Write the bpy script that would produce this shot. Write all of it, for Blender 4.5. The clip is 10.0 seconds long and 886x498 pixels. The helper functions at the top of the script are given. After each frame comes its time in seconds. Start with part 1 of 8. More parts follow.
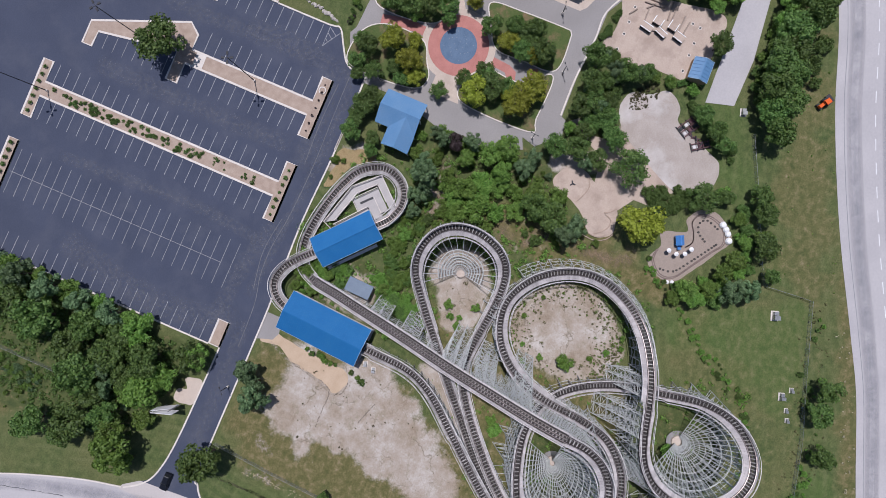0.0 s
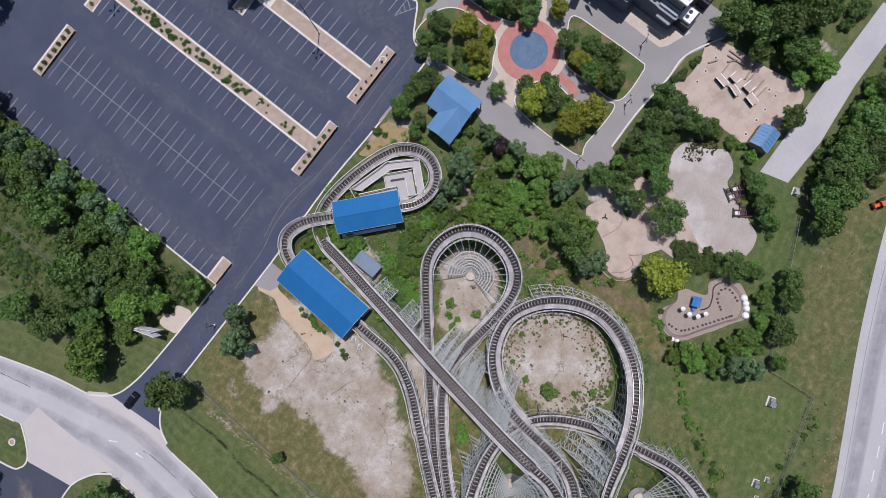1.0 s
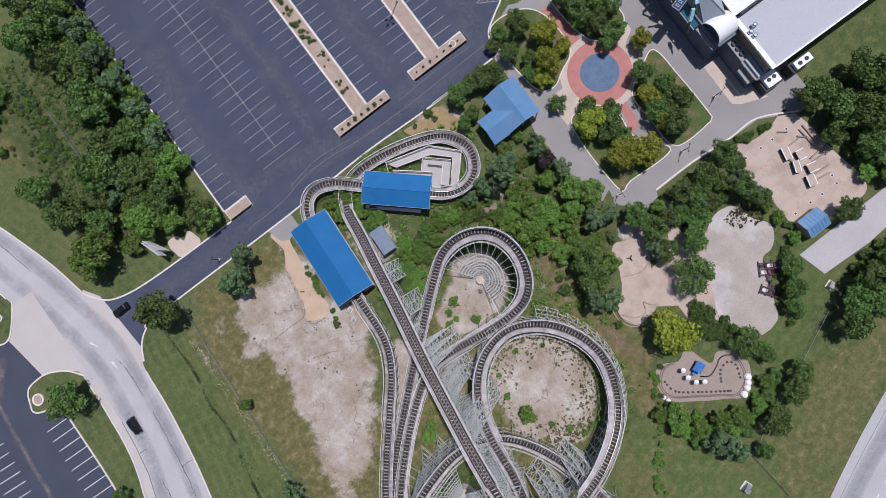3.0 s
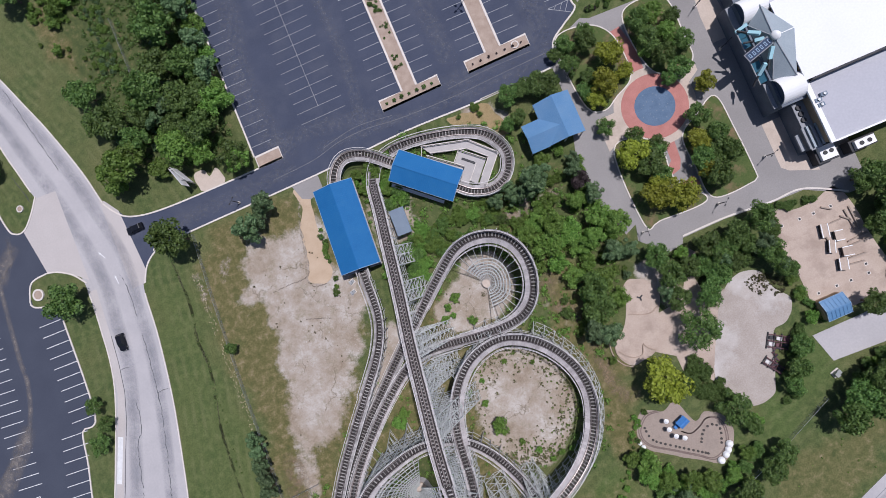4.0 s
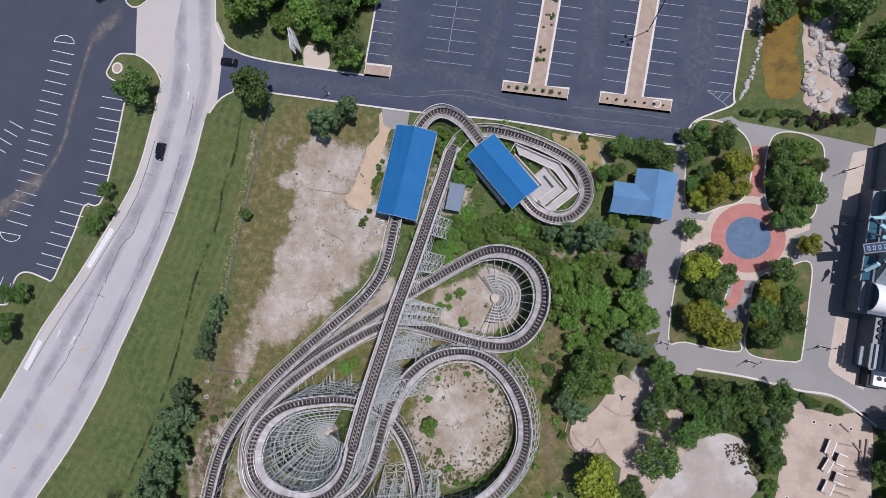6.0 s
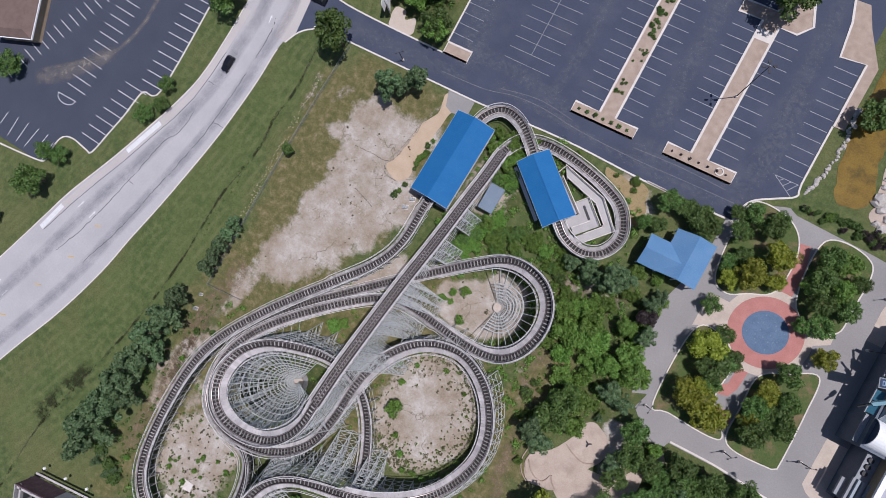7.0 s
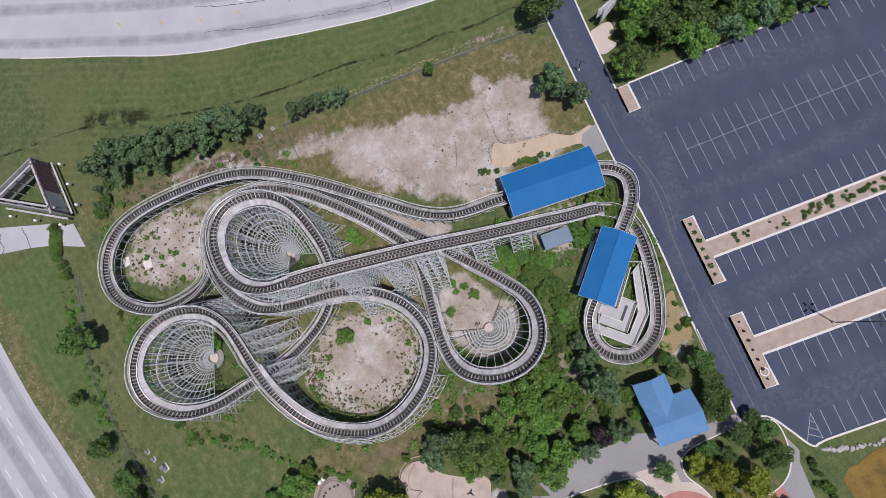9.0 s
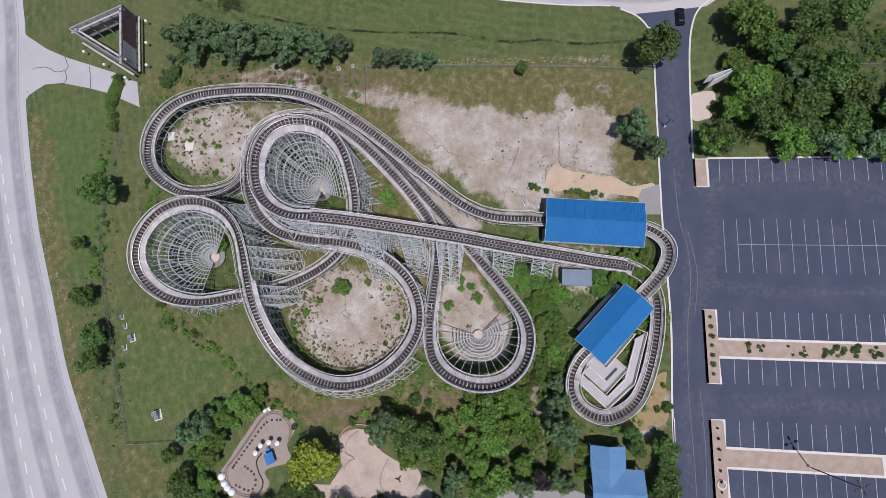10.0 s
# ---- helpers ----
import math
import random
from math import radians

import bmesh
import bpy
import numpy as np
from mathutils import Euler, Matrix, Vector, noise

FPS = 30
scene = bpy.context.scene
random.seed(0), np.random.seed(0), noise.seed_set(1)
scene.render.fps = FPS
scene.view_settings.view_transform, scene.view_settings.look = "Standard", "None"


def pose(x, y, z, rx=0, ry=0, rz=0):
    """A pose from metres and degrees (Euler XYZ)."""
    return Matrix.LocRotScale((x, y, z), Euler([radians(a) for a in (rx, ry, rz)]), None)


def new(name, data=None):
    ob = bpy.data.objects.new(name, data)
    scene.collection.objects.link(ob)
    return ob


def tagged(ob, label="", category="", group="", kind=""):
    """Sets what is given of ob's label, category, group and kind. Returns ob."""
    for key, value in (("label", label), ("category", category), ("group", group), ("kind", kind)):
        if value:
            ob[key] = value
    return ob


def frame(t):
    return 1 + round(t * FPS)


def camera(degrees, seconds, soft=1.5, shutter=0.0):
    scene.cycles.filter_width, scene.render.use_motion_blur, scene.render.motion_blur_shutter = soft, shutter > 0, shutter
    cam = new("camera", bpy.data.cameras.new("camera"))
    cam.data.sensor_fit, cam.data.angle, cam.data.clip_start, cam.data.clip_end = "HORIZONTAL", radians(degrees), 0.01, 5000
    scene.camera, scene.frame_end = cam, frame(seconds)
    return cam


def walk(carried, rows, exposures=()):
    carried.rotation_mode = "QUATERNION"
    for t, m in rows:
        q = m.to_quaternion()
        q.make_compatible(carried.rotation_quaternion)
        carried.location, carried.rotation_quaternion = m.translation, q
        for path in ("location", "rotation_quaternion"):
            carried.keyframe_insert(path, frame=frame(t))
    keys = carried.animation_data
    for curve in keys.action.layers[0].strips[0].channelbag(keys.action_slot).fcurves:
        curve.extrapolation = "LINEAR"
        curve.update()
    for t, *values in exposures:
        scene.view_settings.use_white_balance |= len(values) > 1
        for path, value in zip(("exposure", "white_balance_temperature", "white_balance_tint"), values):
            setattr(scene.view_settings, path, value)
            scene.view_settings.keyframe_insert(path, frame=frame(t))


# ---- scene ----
cam = camera(84.0, 10.0, soft=0.85)
PATH = [
    (0, pose(18.68, -8.86, 130.42, 0.08, 1.36, -66.79)),
    (0.5, pose(17.80, -7.48, 129.42, 0.09, 1.89, -56.28)),
    (1, pose(18.19, -6.81, 128.38, -0.15, 2.39, -51.78)),
    (1.5, pose(18.12, -6.37, 127.83, -0.23, 2.66, -49.16)),
    (2, pose(17.65, -6.11, 127.24, -0.14, 2.93, -45.94)),
    (2.5, pose(17.05, -6.12, 126.76, 0.07, 3.29, -41.89)),
    (4, pose(17.59, -6.94, 125.59, 0.79, 5.72, -22.96)),
    (4.5, pose(17.45, -6.81, 125.17, 1.18, 6.42, -15.36)),
    (5, pose(17.14, -6.46, 124.62, 1.61, 7.00, -6.95)),
    (5.5, pose(16.57, -6.40, 123.83, 2.25, 7.43, 1.23)),
    (7, pose(16.51, -6.20, 122.38, 4.75, 9.00, 28.72)),
    (7.5, pose(16.90, -7.30, 122.13, 6.29, 9.10, 38.10)),
    (8, pose(17.21, -7.56, 121.65, 7.56, 9.09, 48.14)),
    (8.5, pose(16.81, -7.42, 121.06, 8.53, 8.82, 58.31)),
    (9, pose(16.26, -6.95, 120.52, 9.33, 8.34, 69.26)),
    (9.5, pose(15.76, -7.45, 120.10, 10.21, 7.35, 80.66)),
    (10, pose(15.27, -7.74, 119.88, 10.80, 6.42, 91.82)),
]
walk(cam, PATH, [(0, -0.12, 5930, 17), (10, -0.12, 5930, 17)])

# ---- light ----
SUN_WAY = Vector((-0.27, -0.175, -0.947)).normalized()
world = bpy.data.worlds.new("sky")
scene.world = world
world.use_nodes = True
wn = world.node_tree
sky = wn.nodes.new("ShaderNodeTexSky")
sky.sky_type = "NISHITA"
sky.sun_disc = False
sky.sun_elevation = math.asin(-SUN_WAY.z)
sky.sun_rotation = math.atan2(-SUN_WAY.x, -SUN_WAY.y)
wn.links.new(sky.outputs[0], wn.nodes["Background"].inputs[0])
wn.nodes["Background"].inputs[1].default_value = 0.065
sun_data = bpy.data.lights.new("sun", "SUN")
sun_data.energy = 4.1
sun_data.angle = radians(0.53)
sun_data.color = (1.0, 0.95, 0.88)
sun = new("sun", sun_data)
sun.rotation_euler = SUN_WAY.to_track_quat("-Z", "Y").to_euler()



# ---- materials ----
def material(name, dark, light, scale=4.0, fine=40.0, rough=0.85, bump=0.2, metal=0.0, spread=0.0, island=0.0, stain=None, stain_amount=0.0, stain_scale=0.15):
    """A surface with two scales of mottling, relief, piece-to-piece spread and an optional stain colour."""
    m = bpy.data.materials.new(name)
    m.use_nodes = True
    n, l = m.node_tree.nodes, m.node_tree.links
    b = n["Principled BSDF"]
    co = n.new("ShaderNodeTexCoord")
    geo = n.new("ShaderNodeNewGeometry")
    big, small = n.new("ShaderNodeTexNoise"), n.new("ShaderNodeTexNoise")
    for t, s in ((big, scale), (small, fine)):
        l.new(geo.outputs["Position"], t.inputs["Vector"])
        t.inputs["Scale"].default_value = s
        t.inputs["Detail"].default_value = 5
    add = n.new("ShaderNodeMath")
    add.operation = "MULTIPLY_ADD"
    l.new(small.outputs[0], add.inputs[0])
    add.inputs[1].default_value = 0.5
    half = n.new("ShaderNodeMath")
    half.operation = "MULTIPLY"
    half.inputs[1].default_value = 0.5
    l.new(big.outputs[0], half.inputs[0])
    l.new(half.outputs[0], add.inputs[2])
    ramp = n.new("ShaderNodeValToRGB")
    ramp.color_ramp.elements[0].position, ramp.color_ramp.elements[1].position = 0.32, 0.68
    ramp.color_ramp.elements[0].color, ramp.color_ramp.elements[1].color = (*dark, 1), (*light, 1)
    l.new(add.outputs[0], ramp.inputs[0])
    colour = ramp.outputs[0]
    if stain:
        st = n.new("ShaderNodeTexNoise")
        st.inputs["Scale"].default_value, st.inputs["Detail"].default_value, st.inputs["Roughness"].default_value = stain_scale, 8, 0.65
        l.new(geo.outputs["Position"], st.inputs["Vector"])
        sr = n.new("ShaderNodeMapRange")
        sr.inputs["From Min"].default_value, sr.inputs["From Max"].default_value = 0.48, 0.72
        sr.inputs["To Max"].default_value = stain_amount
        l.new(st.outputs[0], sr.inputs["Value"])
        mx = n.new("ShaderNodeMix")
        mx.data_type = "RGBA"
        l.new(sr.outputs[0], mx.inputs[0])
        l.new(colour, mx.inputs[6])
        mx.inputs[7].default_value = (*stain, 1)
        colour = mx.outputs[2]
    if spread:
        info = n.new("ShaderNodeObjectInfo")
        hsv = n.new("ShaderNodeHueSaturation")
        sp = n.new("ShaderNodeMapRange")
        sp.inputs["To Min"].default_value, sp.inputs["To Max"].default_value = 1 - spread, 1 + spread
        l.new(info.outputs["Random"], sp.inputs["Value"])
        l.new(sp.outputs[0], hsv.inputs["Value"])
        l.new(colour, hsv.inputs["Color"])
        colour = hsv.outputs[0]
    if island:
        hsv = n.new("ShaderNodeHueSaturation")
        sp = n.new("ShaderNodeMapRange")
        sp.inputs["To Min"].default_value, sp.inputs["To Max"].default_value = 1 - island, 1 + island
        l.new(geo.outputs["Random Per Island"], sp.inputs["Value"])
        l.new(sp.outputs[0], hsv.inputs["Value"])
        l.new(colour, hsv.inputs["Color"])
        colour = hsv.outputs[0]
    l.new(colour, b.inputs["Base Color"])
    b.inputs["Specular IOR Level"].default_value = 0.25
    b.inputs["Roughness"].default_value = rough
    b.inputs["Metallic"].default_value = metal
    if bump:
        bm_ = n.new("ShaderNodeBump")
        bm_.inputs["Strength"].default_value = bump
        bm_.inputs["Distance"].default_value = 0.05
        l.new(small.outputs[0], bm_.inputs["Height"])
        l.new(bm_.outputs[0], b.inputs["Normal"])
    return m


def foliage(name, dark, light, rough=0.6):
    """Leaves: colour varies from leaf to leaf and from plant to plant, and some light passes through."""
    m = bpy.data.materials.new(name)
    m.use_nodes = True
    n, l = m.node_tree.nodes, m.node_tree.links
    b = n["Principled BSDF"]
    geo, info = n.new("ShaderNodeNewGeometry"), n.new("ShaderNodeObjectInfo")
    ramp = n.new("ShaderNodeValToRGB")
    ramp.color_ramp.elements[0].color, ramp.color_ramp.elements[1].color = (*dark, 1), (*light, 1)
    l.new(geo.outputs["Random Per Island"], ramp.inputs[0])
    hsv = n.new("ShaderNodeHueSaturation")
    for ins, lo, hi in (("Value", 0.70, 1.28), ("Hue", 0.482, 0.512)):
        sp = n.new("ShaderNodeMapRange")
        sp.inputs["To Min"].default_value, sp.inputs["To Max"].default_value = lo, hi
        l.new(info.outputs["Random"], sp.inputs["Value"])
        l.new(sp.outputs[0], hsv.inputs[ins])
    l.new(ramp.outputs[0], hsv.inputs["Color"])
    l.new(hsv.outputs[0], b.inputs["Base Color"])
    b.inputs["Roughness"].default_value = rough
    tr = n.new("ShaderNodeBsdfTranslucent")
    l.new(hsv.outputs[0], tr.inputs[0])
    mix = n.new("ShaderNodeMixShader")
    mix.inputs[0].default_value = 0.35
    l.new(b.outputs[0], mix.inputs[1])
    l.new(tr.outputs[0], mix.inputs[2])
    l.new(mix.outputs[0], n["Material Output"].inputs[0])
    return m


ASPHALT = material("asphalt", (0.048, 0.057, 0.089), (0.066, 0.077, 0.116), 0.10, 3.0, 0.9, 0.3, stain=(0.105, 0.112, 0.142), stain_amount=0.40, stain_scale=0.12)
ASPHALT_NEW = material("fresh asphalt", (0.050, 0.057, 0.082), (0.064, 0.073, 0.100), 0.15, 3.0, 0.9, 0.3)
PATH_GREY = material("path asphalt", (0.245, 0.232, 0.228), (0.325, 0.308, 0.300), 0.2, 3.0, 0.9, 0.2, stain=(0.185, 0.175, 0.17), stain_amount=0.55, stain_scale=0.1)
CONCRETE = material("road concrete", (0.39, 0.375, 0.385), (0.47, 0.45, 0.455), 0.10, 2.0, 0.85, 0.2, stain=(0.33, 0.315, 0.33), stain_amount=0.5, stain_scale=0.08)
CONCRETE_WORN = material("tyre-darkened concrete", (0.345, 0.33, 0.34), (0.43, 0.41, 0.415), 0.12, 2.0, 0.8, 0.2)
COURSE = material("brown course concrete", (0.27, 0.215, 0.18), (0.37, 0.31, 0.265), 0.3, 3.0, 0.9, 0.3, stain=(0.20, 0.16, 0.135), stain_amount=0.7, stain_scale=0.3)
KERB = material("kerb concrete", (0.55, 0.50, 0.46), (0.70, 0.65, 0.60), 0.5, 6.0, 0.85, 0.2)
SLAB = material("slab concrete", (0.46, 0.38, 0.32), (0.56, 0.48, 0.41), 0.2, 2.5, 0.9, 0.2, stain=(0.36, 0.29, 0.24), stain_amount=0.6, stain_scale=0.15)
APRON = material("pinkish apron concrete", (0.43, 0.395, 0.38), (0.505, 0.468, 0.452), 0.12, 2.5, 0.9, 0.2)
YARD = material("yard concrete", (0.40, 0.315, 0.26), (0.50, 0.41, 0.345), 0.25, 3.0, 0.9, 0.25, stain=(0.28, 0.215, 0.175), stain_amount=0.75, stain_scale=0.22)
MULCH = material("mulch", (0.29, 0.215, 0.17), (0.45, 0.36, 0.295), 0.6, 8.0, 0.95, 0.6)
RED_PAVING = material("red paving", (0.36, 0.15, 0.13), (0.48, 0.22, 0.19), 0.4, 5.0, 0.85, 0.2)
BLUE_PAVING = material("blue rubber paving", (0.08, 0.13, 0.21), (0.13, 0.19, 0.28), 0.5, 4.0, 0.8, 0.2)
PAINT = material("road paint", (0.55, 0.55, 0.56), (0.75, 0.75, 0.75), 0.8, 6.0, 0.8, 0.0)
PAINT_LOT = material("faded lot paint", (0.19, 0.197, 0.22), (0.44, 0.445, 0.46), 0.8, 6.0, 0.85, 0.0)
PAINT_WORN = material("worn road paint", (0.19, 0.195, 0.21), (0.34, 0.34, 0.35), 0.8, 6.0, 0.85, 0.0)
SCUFF = material("tyre scuffs", (0.10, 0.105, 0.12), (0.20, 0.20, 0.215), 0.5, 5.0, 0.9, 0.0)
TAN = material("tan sand", (0.42, 0.31, 0.21), (0.54, 0.42, 0.31), 0.4, 5.0, 0.95, 0.3)
CRACK = material("sealed crack", (0.045, 0.045, 0.05), (0.09, 0.09, 0.09), 0.8, 6.0, 0.8, 0.0)
TRIM = material("pale blue roof trim", (0.22, 0.32, 0.44), (0.32, 0.42, 0.54), 0.6, 6.0, 0.6, 0.05)
BLUE_ROOF = material("blue metal roof", (0.014, 0.120, 0.315), (0.020, 0.150, 0.375), 0.3, 3.0, 0.75, 0.05, stain=(0.03, 0.14, 0.30), stain_amount=0.35, stain_scale=0.3)
PALE_ROOF = material("faded blue metal roof", (0.095, 0.210, 0.375), (0.130, 0.255, 0.43), 0.3, 3.0, 0.5, 0.05, stain=(0.14, 0.24, 0.37), stain_amount=0.4, stain_scale=0.3)
GREY_ROOF = material("grey shed roof", (0.14, 0.18, 0.24), (0.20, 0.25, 0.31), 0.4, 4.0, 0.7, 0.1)
WHITE = material("white paint", (0.74, 0.74, 0.74), (0.82, 0.82, 0.82), 0.4, 6.0, 0.6, 0.05)
WHITE_ROOF = material("white membrane roof", (0.72, 0.73, 0.75), (0.80, 0.81, 0.83), 0.1, 2.0, 0.7, 0.05)
GREY_MEMBRANE = material("grey membrane roof", (0.40, 0.40, 0.44), (0.48, 0.48, 0.52), 0.1, 2.0, 0.8, 0.05, stain=(0.34, 0.34, 0.38), stain_amount=0.5, stain_scale=0.1)
DARK = material("dark metal", (0.03, 0.03, 0.035), (0.06, 0.06, 0.065), 1.0, 10.0, 0.6, 0.05)
STEEL = material("galvanised steel", (0.30, 0.31, 0.32), (0.42, 0.43, 0.44), 1.0, 10.0, 0.45, 0.05, 0.7)
RAIL = material("worn steel rail", (0.20, 0.17, 0.16), (0.32, 0.28, 0.27), 1.0, 10.0, 0.4, 0.05, 0.6)
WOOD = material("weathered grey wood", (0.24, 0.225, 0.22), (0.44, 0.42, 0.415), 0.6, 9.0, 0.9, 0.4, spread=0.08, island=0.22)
PLANK = material("pale walkway planks", (0.33, 0.305, 0.305), (0.54, 0.505, 0.50), 0.5, 9.0, 0.9, 0.4, spread=0.08, island=0.14)
HANDRAIL = material("pale handrail timber", (0.52, 0.50, 0.49), (0.74, 0.71, 0.70), 0.6, 9.0, 0.9, 0.3)
WOOD_DARK = material("dark track wood and gap shade", (0.022, 0.019, 0.019), (0.066, 0.058, 0.057), 0.8, 9.0, 0.9, 0.4)
TIE = material("track tie wood", (0.10, 0.092, 0.09), (0.42, 0.40, 0.39), 0.35, 9.0, 0.9, 0.3, spread=0.30, island=0.3)
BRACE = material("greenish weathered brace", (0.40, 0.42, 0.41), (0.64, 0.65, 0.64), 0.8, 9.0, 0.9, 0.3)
WALL = material("tan siding", (0.34, 0.24, 0.15), (0.46, 0.34, 0.23), 0.5, 6.0, 0.8, 0.2)
BARK = material("bark", (0.10, 0.07, 0.05), (0.20, 0.15, 0.11), 2.0, 20.0, 0.95, 0.6)
WATER = material("muddy water", (0.15, 0.095, 0.022), (0.24, 0.155, 0.036), 0.3, 3.0, 0.12, 0.05, stain=(0.07, 0.055, 0.022), stain_amount=0.85, stain_scale=0.35)
ROCK = material("pale rock", (0.34, 0.31, 0.28), (0.58, 0.54, 0.50), 0.6, 6.0, 0.9, 0.6)
LEAF = foliage("green leaves", (0.064, 0.132, 0.030), (0.165, 0.268, 0.062))
LEAF_OLIVE = foliage("olive leaves", (0.190, 0.225, 0.022), (0.350, 0.390, 0.042))
LEAF_BLUE = foliage("blue green needles", (0.078, 0.140, 0.058), (0.180, 0.268, 0.120))
LEAF_LIGHT = foliage("fresh green leaves", (0.098, 0.198, 0.030), (0.210, 0.345, 0.066))
LEAF_PURPLE = foliage("purplish leaves", (0.045, 0.030, 0.030), (0.105, 0.075, 0.075))


def film_material(name, colour, amount, scale=0.6, low=0.42, high=0.68, rough=0.9):
    """A thin worn film (tyre dust, wash, damp) that thins out towards its edges and in patches."""
    m = bpy.data.materials.new(name)
    m.use_nodes = True
    n, l = m.node_tree.nodes, m.node_tree.links
    b = n["Principled BSDF"]
    b.inputs["Base Color"].default_value = (*colour, 1)
    b.inputs["Roughness"].default_value = rough
    b.inputs["Specular IOR Level"].default_value = 0.2
    geo, t, a = n.new("ShaderNodeNewGeometry"), n.new("ShaderNodeTexNoise"), n.new("ShaderNodeAttribute")
    t.inputs["Scale"].default_value, t.inputs["Detail"].default_value, t.inputs["Roughness"].default_value = scale, 9, 0.72
    l.new(geo.outputs["Position"], t.inputs["Vector"])
    r, x = n.new("ShaderNodeMapRange"), n.new("ShaderNodeMath")
    r.inputs["From Min"].default_value, r.inputs["From Max"].default_value, r.inputs["To Max"].default_value = low, high, amount
    l.new(t.outputs[0], r.inputs["Value"])
    a.attribute_name = "wear"
    x.operation = "MULTIPLY"
    l.new(r.outputs[0], x.inputs[0])
    l.new(a.outputs["Fac"], x.inputs[1])
    l.new(x.outputs[0], b.inputs["Alpha"])
    return m


# ---- mesh helpers ----
class Build:
    """Collects boxes, beams, plates and strips, and turns them into one mesh."""

    def __init__(self):
        self.v, self.f = [], []

    def faces(self, verts, faces):
        k = len(self.v)
        self.v += [tuple(p) for p in verts]
        self.f += [tuple(i + k for i in face) for face in faces]

    def hexa(self, p):
        self.faces(p, ((0, 3, 2, 1), (4, 5, 6, 7), (0, 1, 5, 4), (1, 2, 6, 5), (2, 3, 7, 6), (3, 0, 4, 7)))

    def box(self, x0, y0, z0, x1, y1, z1):
        self.hexa([(x0, y0, z0), (x1, y0, z0), (x1, y1, z0), (x0, y1, z0), (x0, y0, z1), (x1, y0, z1), (x1, y1, z1), (x0, y1, z1)])

    def beam(self, a, b, w, h=None, up=(0, 0, 1)):
        """A square timber from a to b, w wide and h high."""
        a, b = Vector(a), Vector(b)
        d = (b - a).normalized()
        s = d.cross(Vector(up))
        if s.length < 1e-3:
            s = Vector((1, 0, 0))
        s.normalize()
        u = s.cross(d) * ((h or w) / 2)
        s = s * (w / 2)
        self.hexa([a - s - u, a + s - u, b + s - u, b - s - u, a - s + u, a + s + u, b + s + u, b - s + u])

    def plate(self, ring, z0, z1):
        """A slab with the outline ring, from z0 to z1."""
        n = len(ring)
        if sum(ring[i][0] * ring[(i + 1) % n][1] - ring[(i + 1) % n][0] * ring[i][1] for i in range(n)) < 0:
            ring = ring[::-1]
        v = [(x, y, z0) for x, y in ring] + [(x, y, z1) for x, y in ring]
        self.faces(v, [tuple(range(n, 2 * n))] + [(i, (i + 1) % n, n + (i + 1) % n, n + i) for i in range(n)])

    def tube(self, points, r, sides=6):
        """A round bar through points; r is one radius or one for each point."""
        pts = [Vector(p) for p in points]
        rs = r if isinstance(r, (list, tuple)) else [r] * len(pts)
        rings = []
        for i, p in enumerate(pts):
            d = (pts[min(i + 1, len(pts) - 1)] - pts[max(i - 1, 0)]).normalized()
            s = d.cross(Vector((0, 0, 1)) if abs(d.z) < 0.9 else Vector((1, 0, 0))).normalized()
            u = s.cross(d)
            rings.append([p + (s * math.cos(a) + u * math.sin(a)) * rs[i] for a in (2 * math.pi * k / sides for k in range(sides))])
        k = len(self.v)
        for ring in rings:
            self.v += [tuple(p) for p in ring]
        for i in range(len(rings) - 1):
            for j in range(sides):
                a, b = k + i * sides + j, k + i * sides + (j + 1) % sides
                self.f.append((a, b, b + sides, a + sides))
        self.f.append(tuple(k + j for j in range(sides))[::-1])
        self.f.append(tuple(k + (len(rings) - 1) * sides + j for j in range(sides)))

    def mesh(self, name, mat, smooth=False):
        me = bpy.data.meshes.new(name)
        me.from_pydata(self.v, [], self.f)
        me.materials.append(mat)
        if smooth:
            me.polygons.foreach_set("use_smooth", [True] * len(me.polygons))
        me.update()
        return me


def part(name, build, mat, parent, label="", smooth=False):
    """One mesh object under a thing or a part."""
    me = build.mesh(name, mat, smooth) if isinstance(build, Build) else build
    ob = new(name, me)
    ob.parent = parent
    return tagged(ob, label)


def thing(name, label, category, group="", at=(0, 0, 0), turn=0):
    ob = new(name)
    ob.matrix_basis = pose(*at, 0, 0, turn)
    return tagged(ob, label, category, group)


def structure(name, build, mat, label, category=""):
    return tagged(new(name, build.mesh(name, mat)), label, category or name.replace("_", " "), kind="structure")


def smooth_line(points, step=1.0, closed=False):
    """A Catmull-Rom line through points of any dimension, at about even steps."""
    p = [np.array(q, float) for q in points]
    n = len(p)
    out = []
    for i in range(n if closed else n - 1):
        a, b, c, d = (p[(i + k) % n] if closed else p[min(max(i + k, 0), n - 1)] for k in (-1, 0, 1, 2))
        m = max(1, int(np.linalg.norm(c - b) / step + 0.5))
        for k in range(m):
            t = k / m
            out.append(0.5 * (2 * b + (c - a) * t + (2 * a - 5 * b + 4 * c - d) * t * t + (3 * b - a - 3 * c + d) * t ** 3))
    if not closed:
        out.append(p[-1])
    return out


def inside(x, y, ring):
    hit = False
    for i in range(len(ring)):
        (ax, ay), (bx, by) = ring[i][:2], ring[i - 1][:2]
        if (ay > y) != (by > y) and x < (bx - ax) * (y - ay) / (by - ay) + ax:
            hit = not hit
    return hit


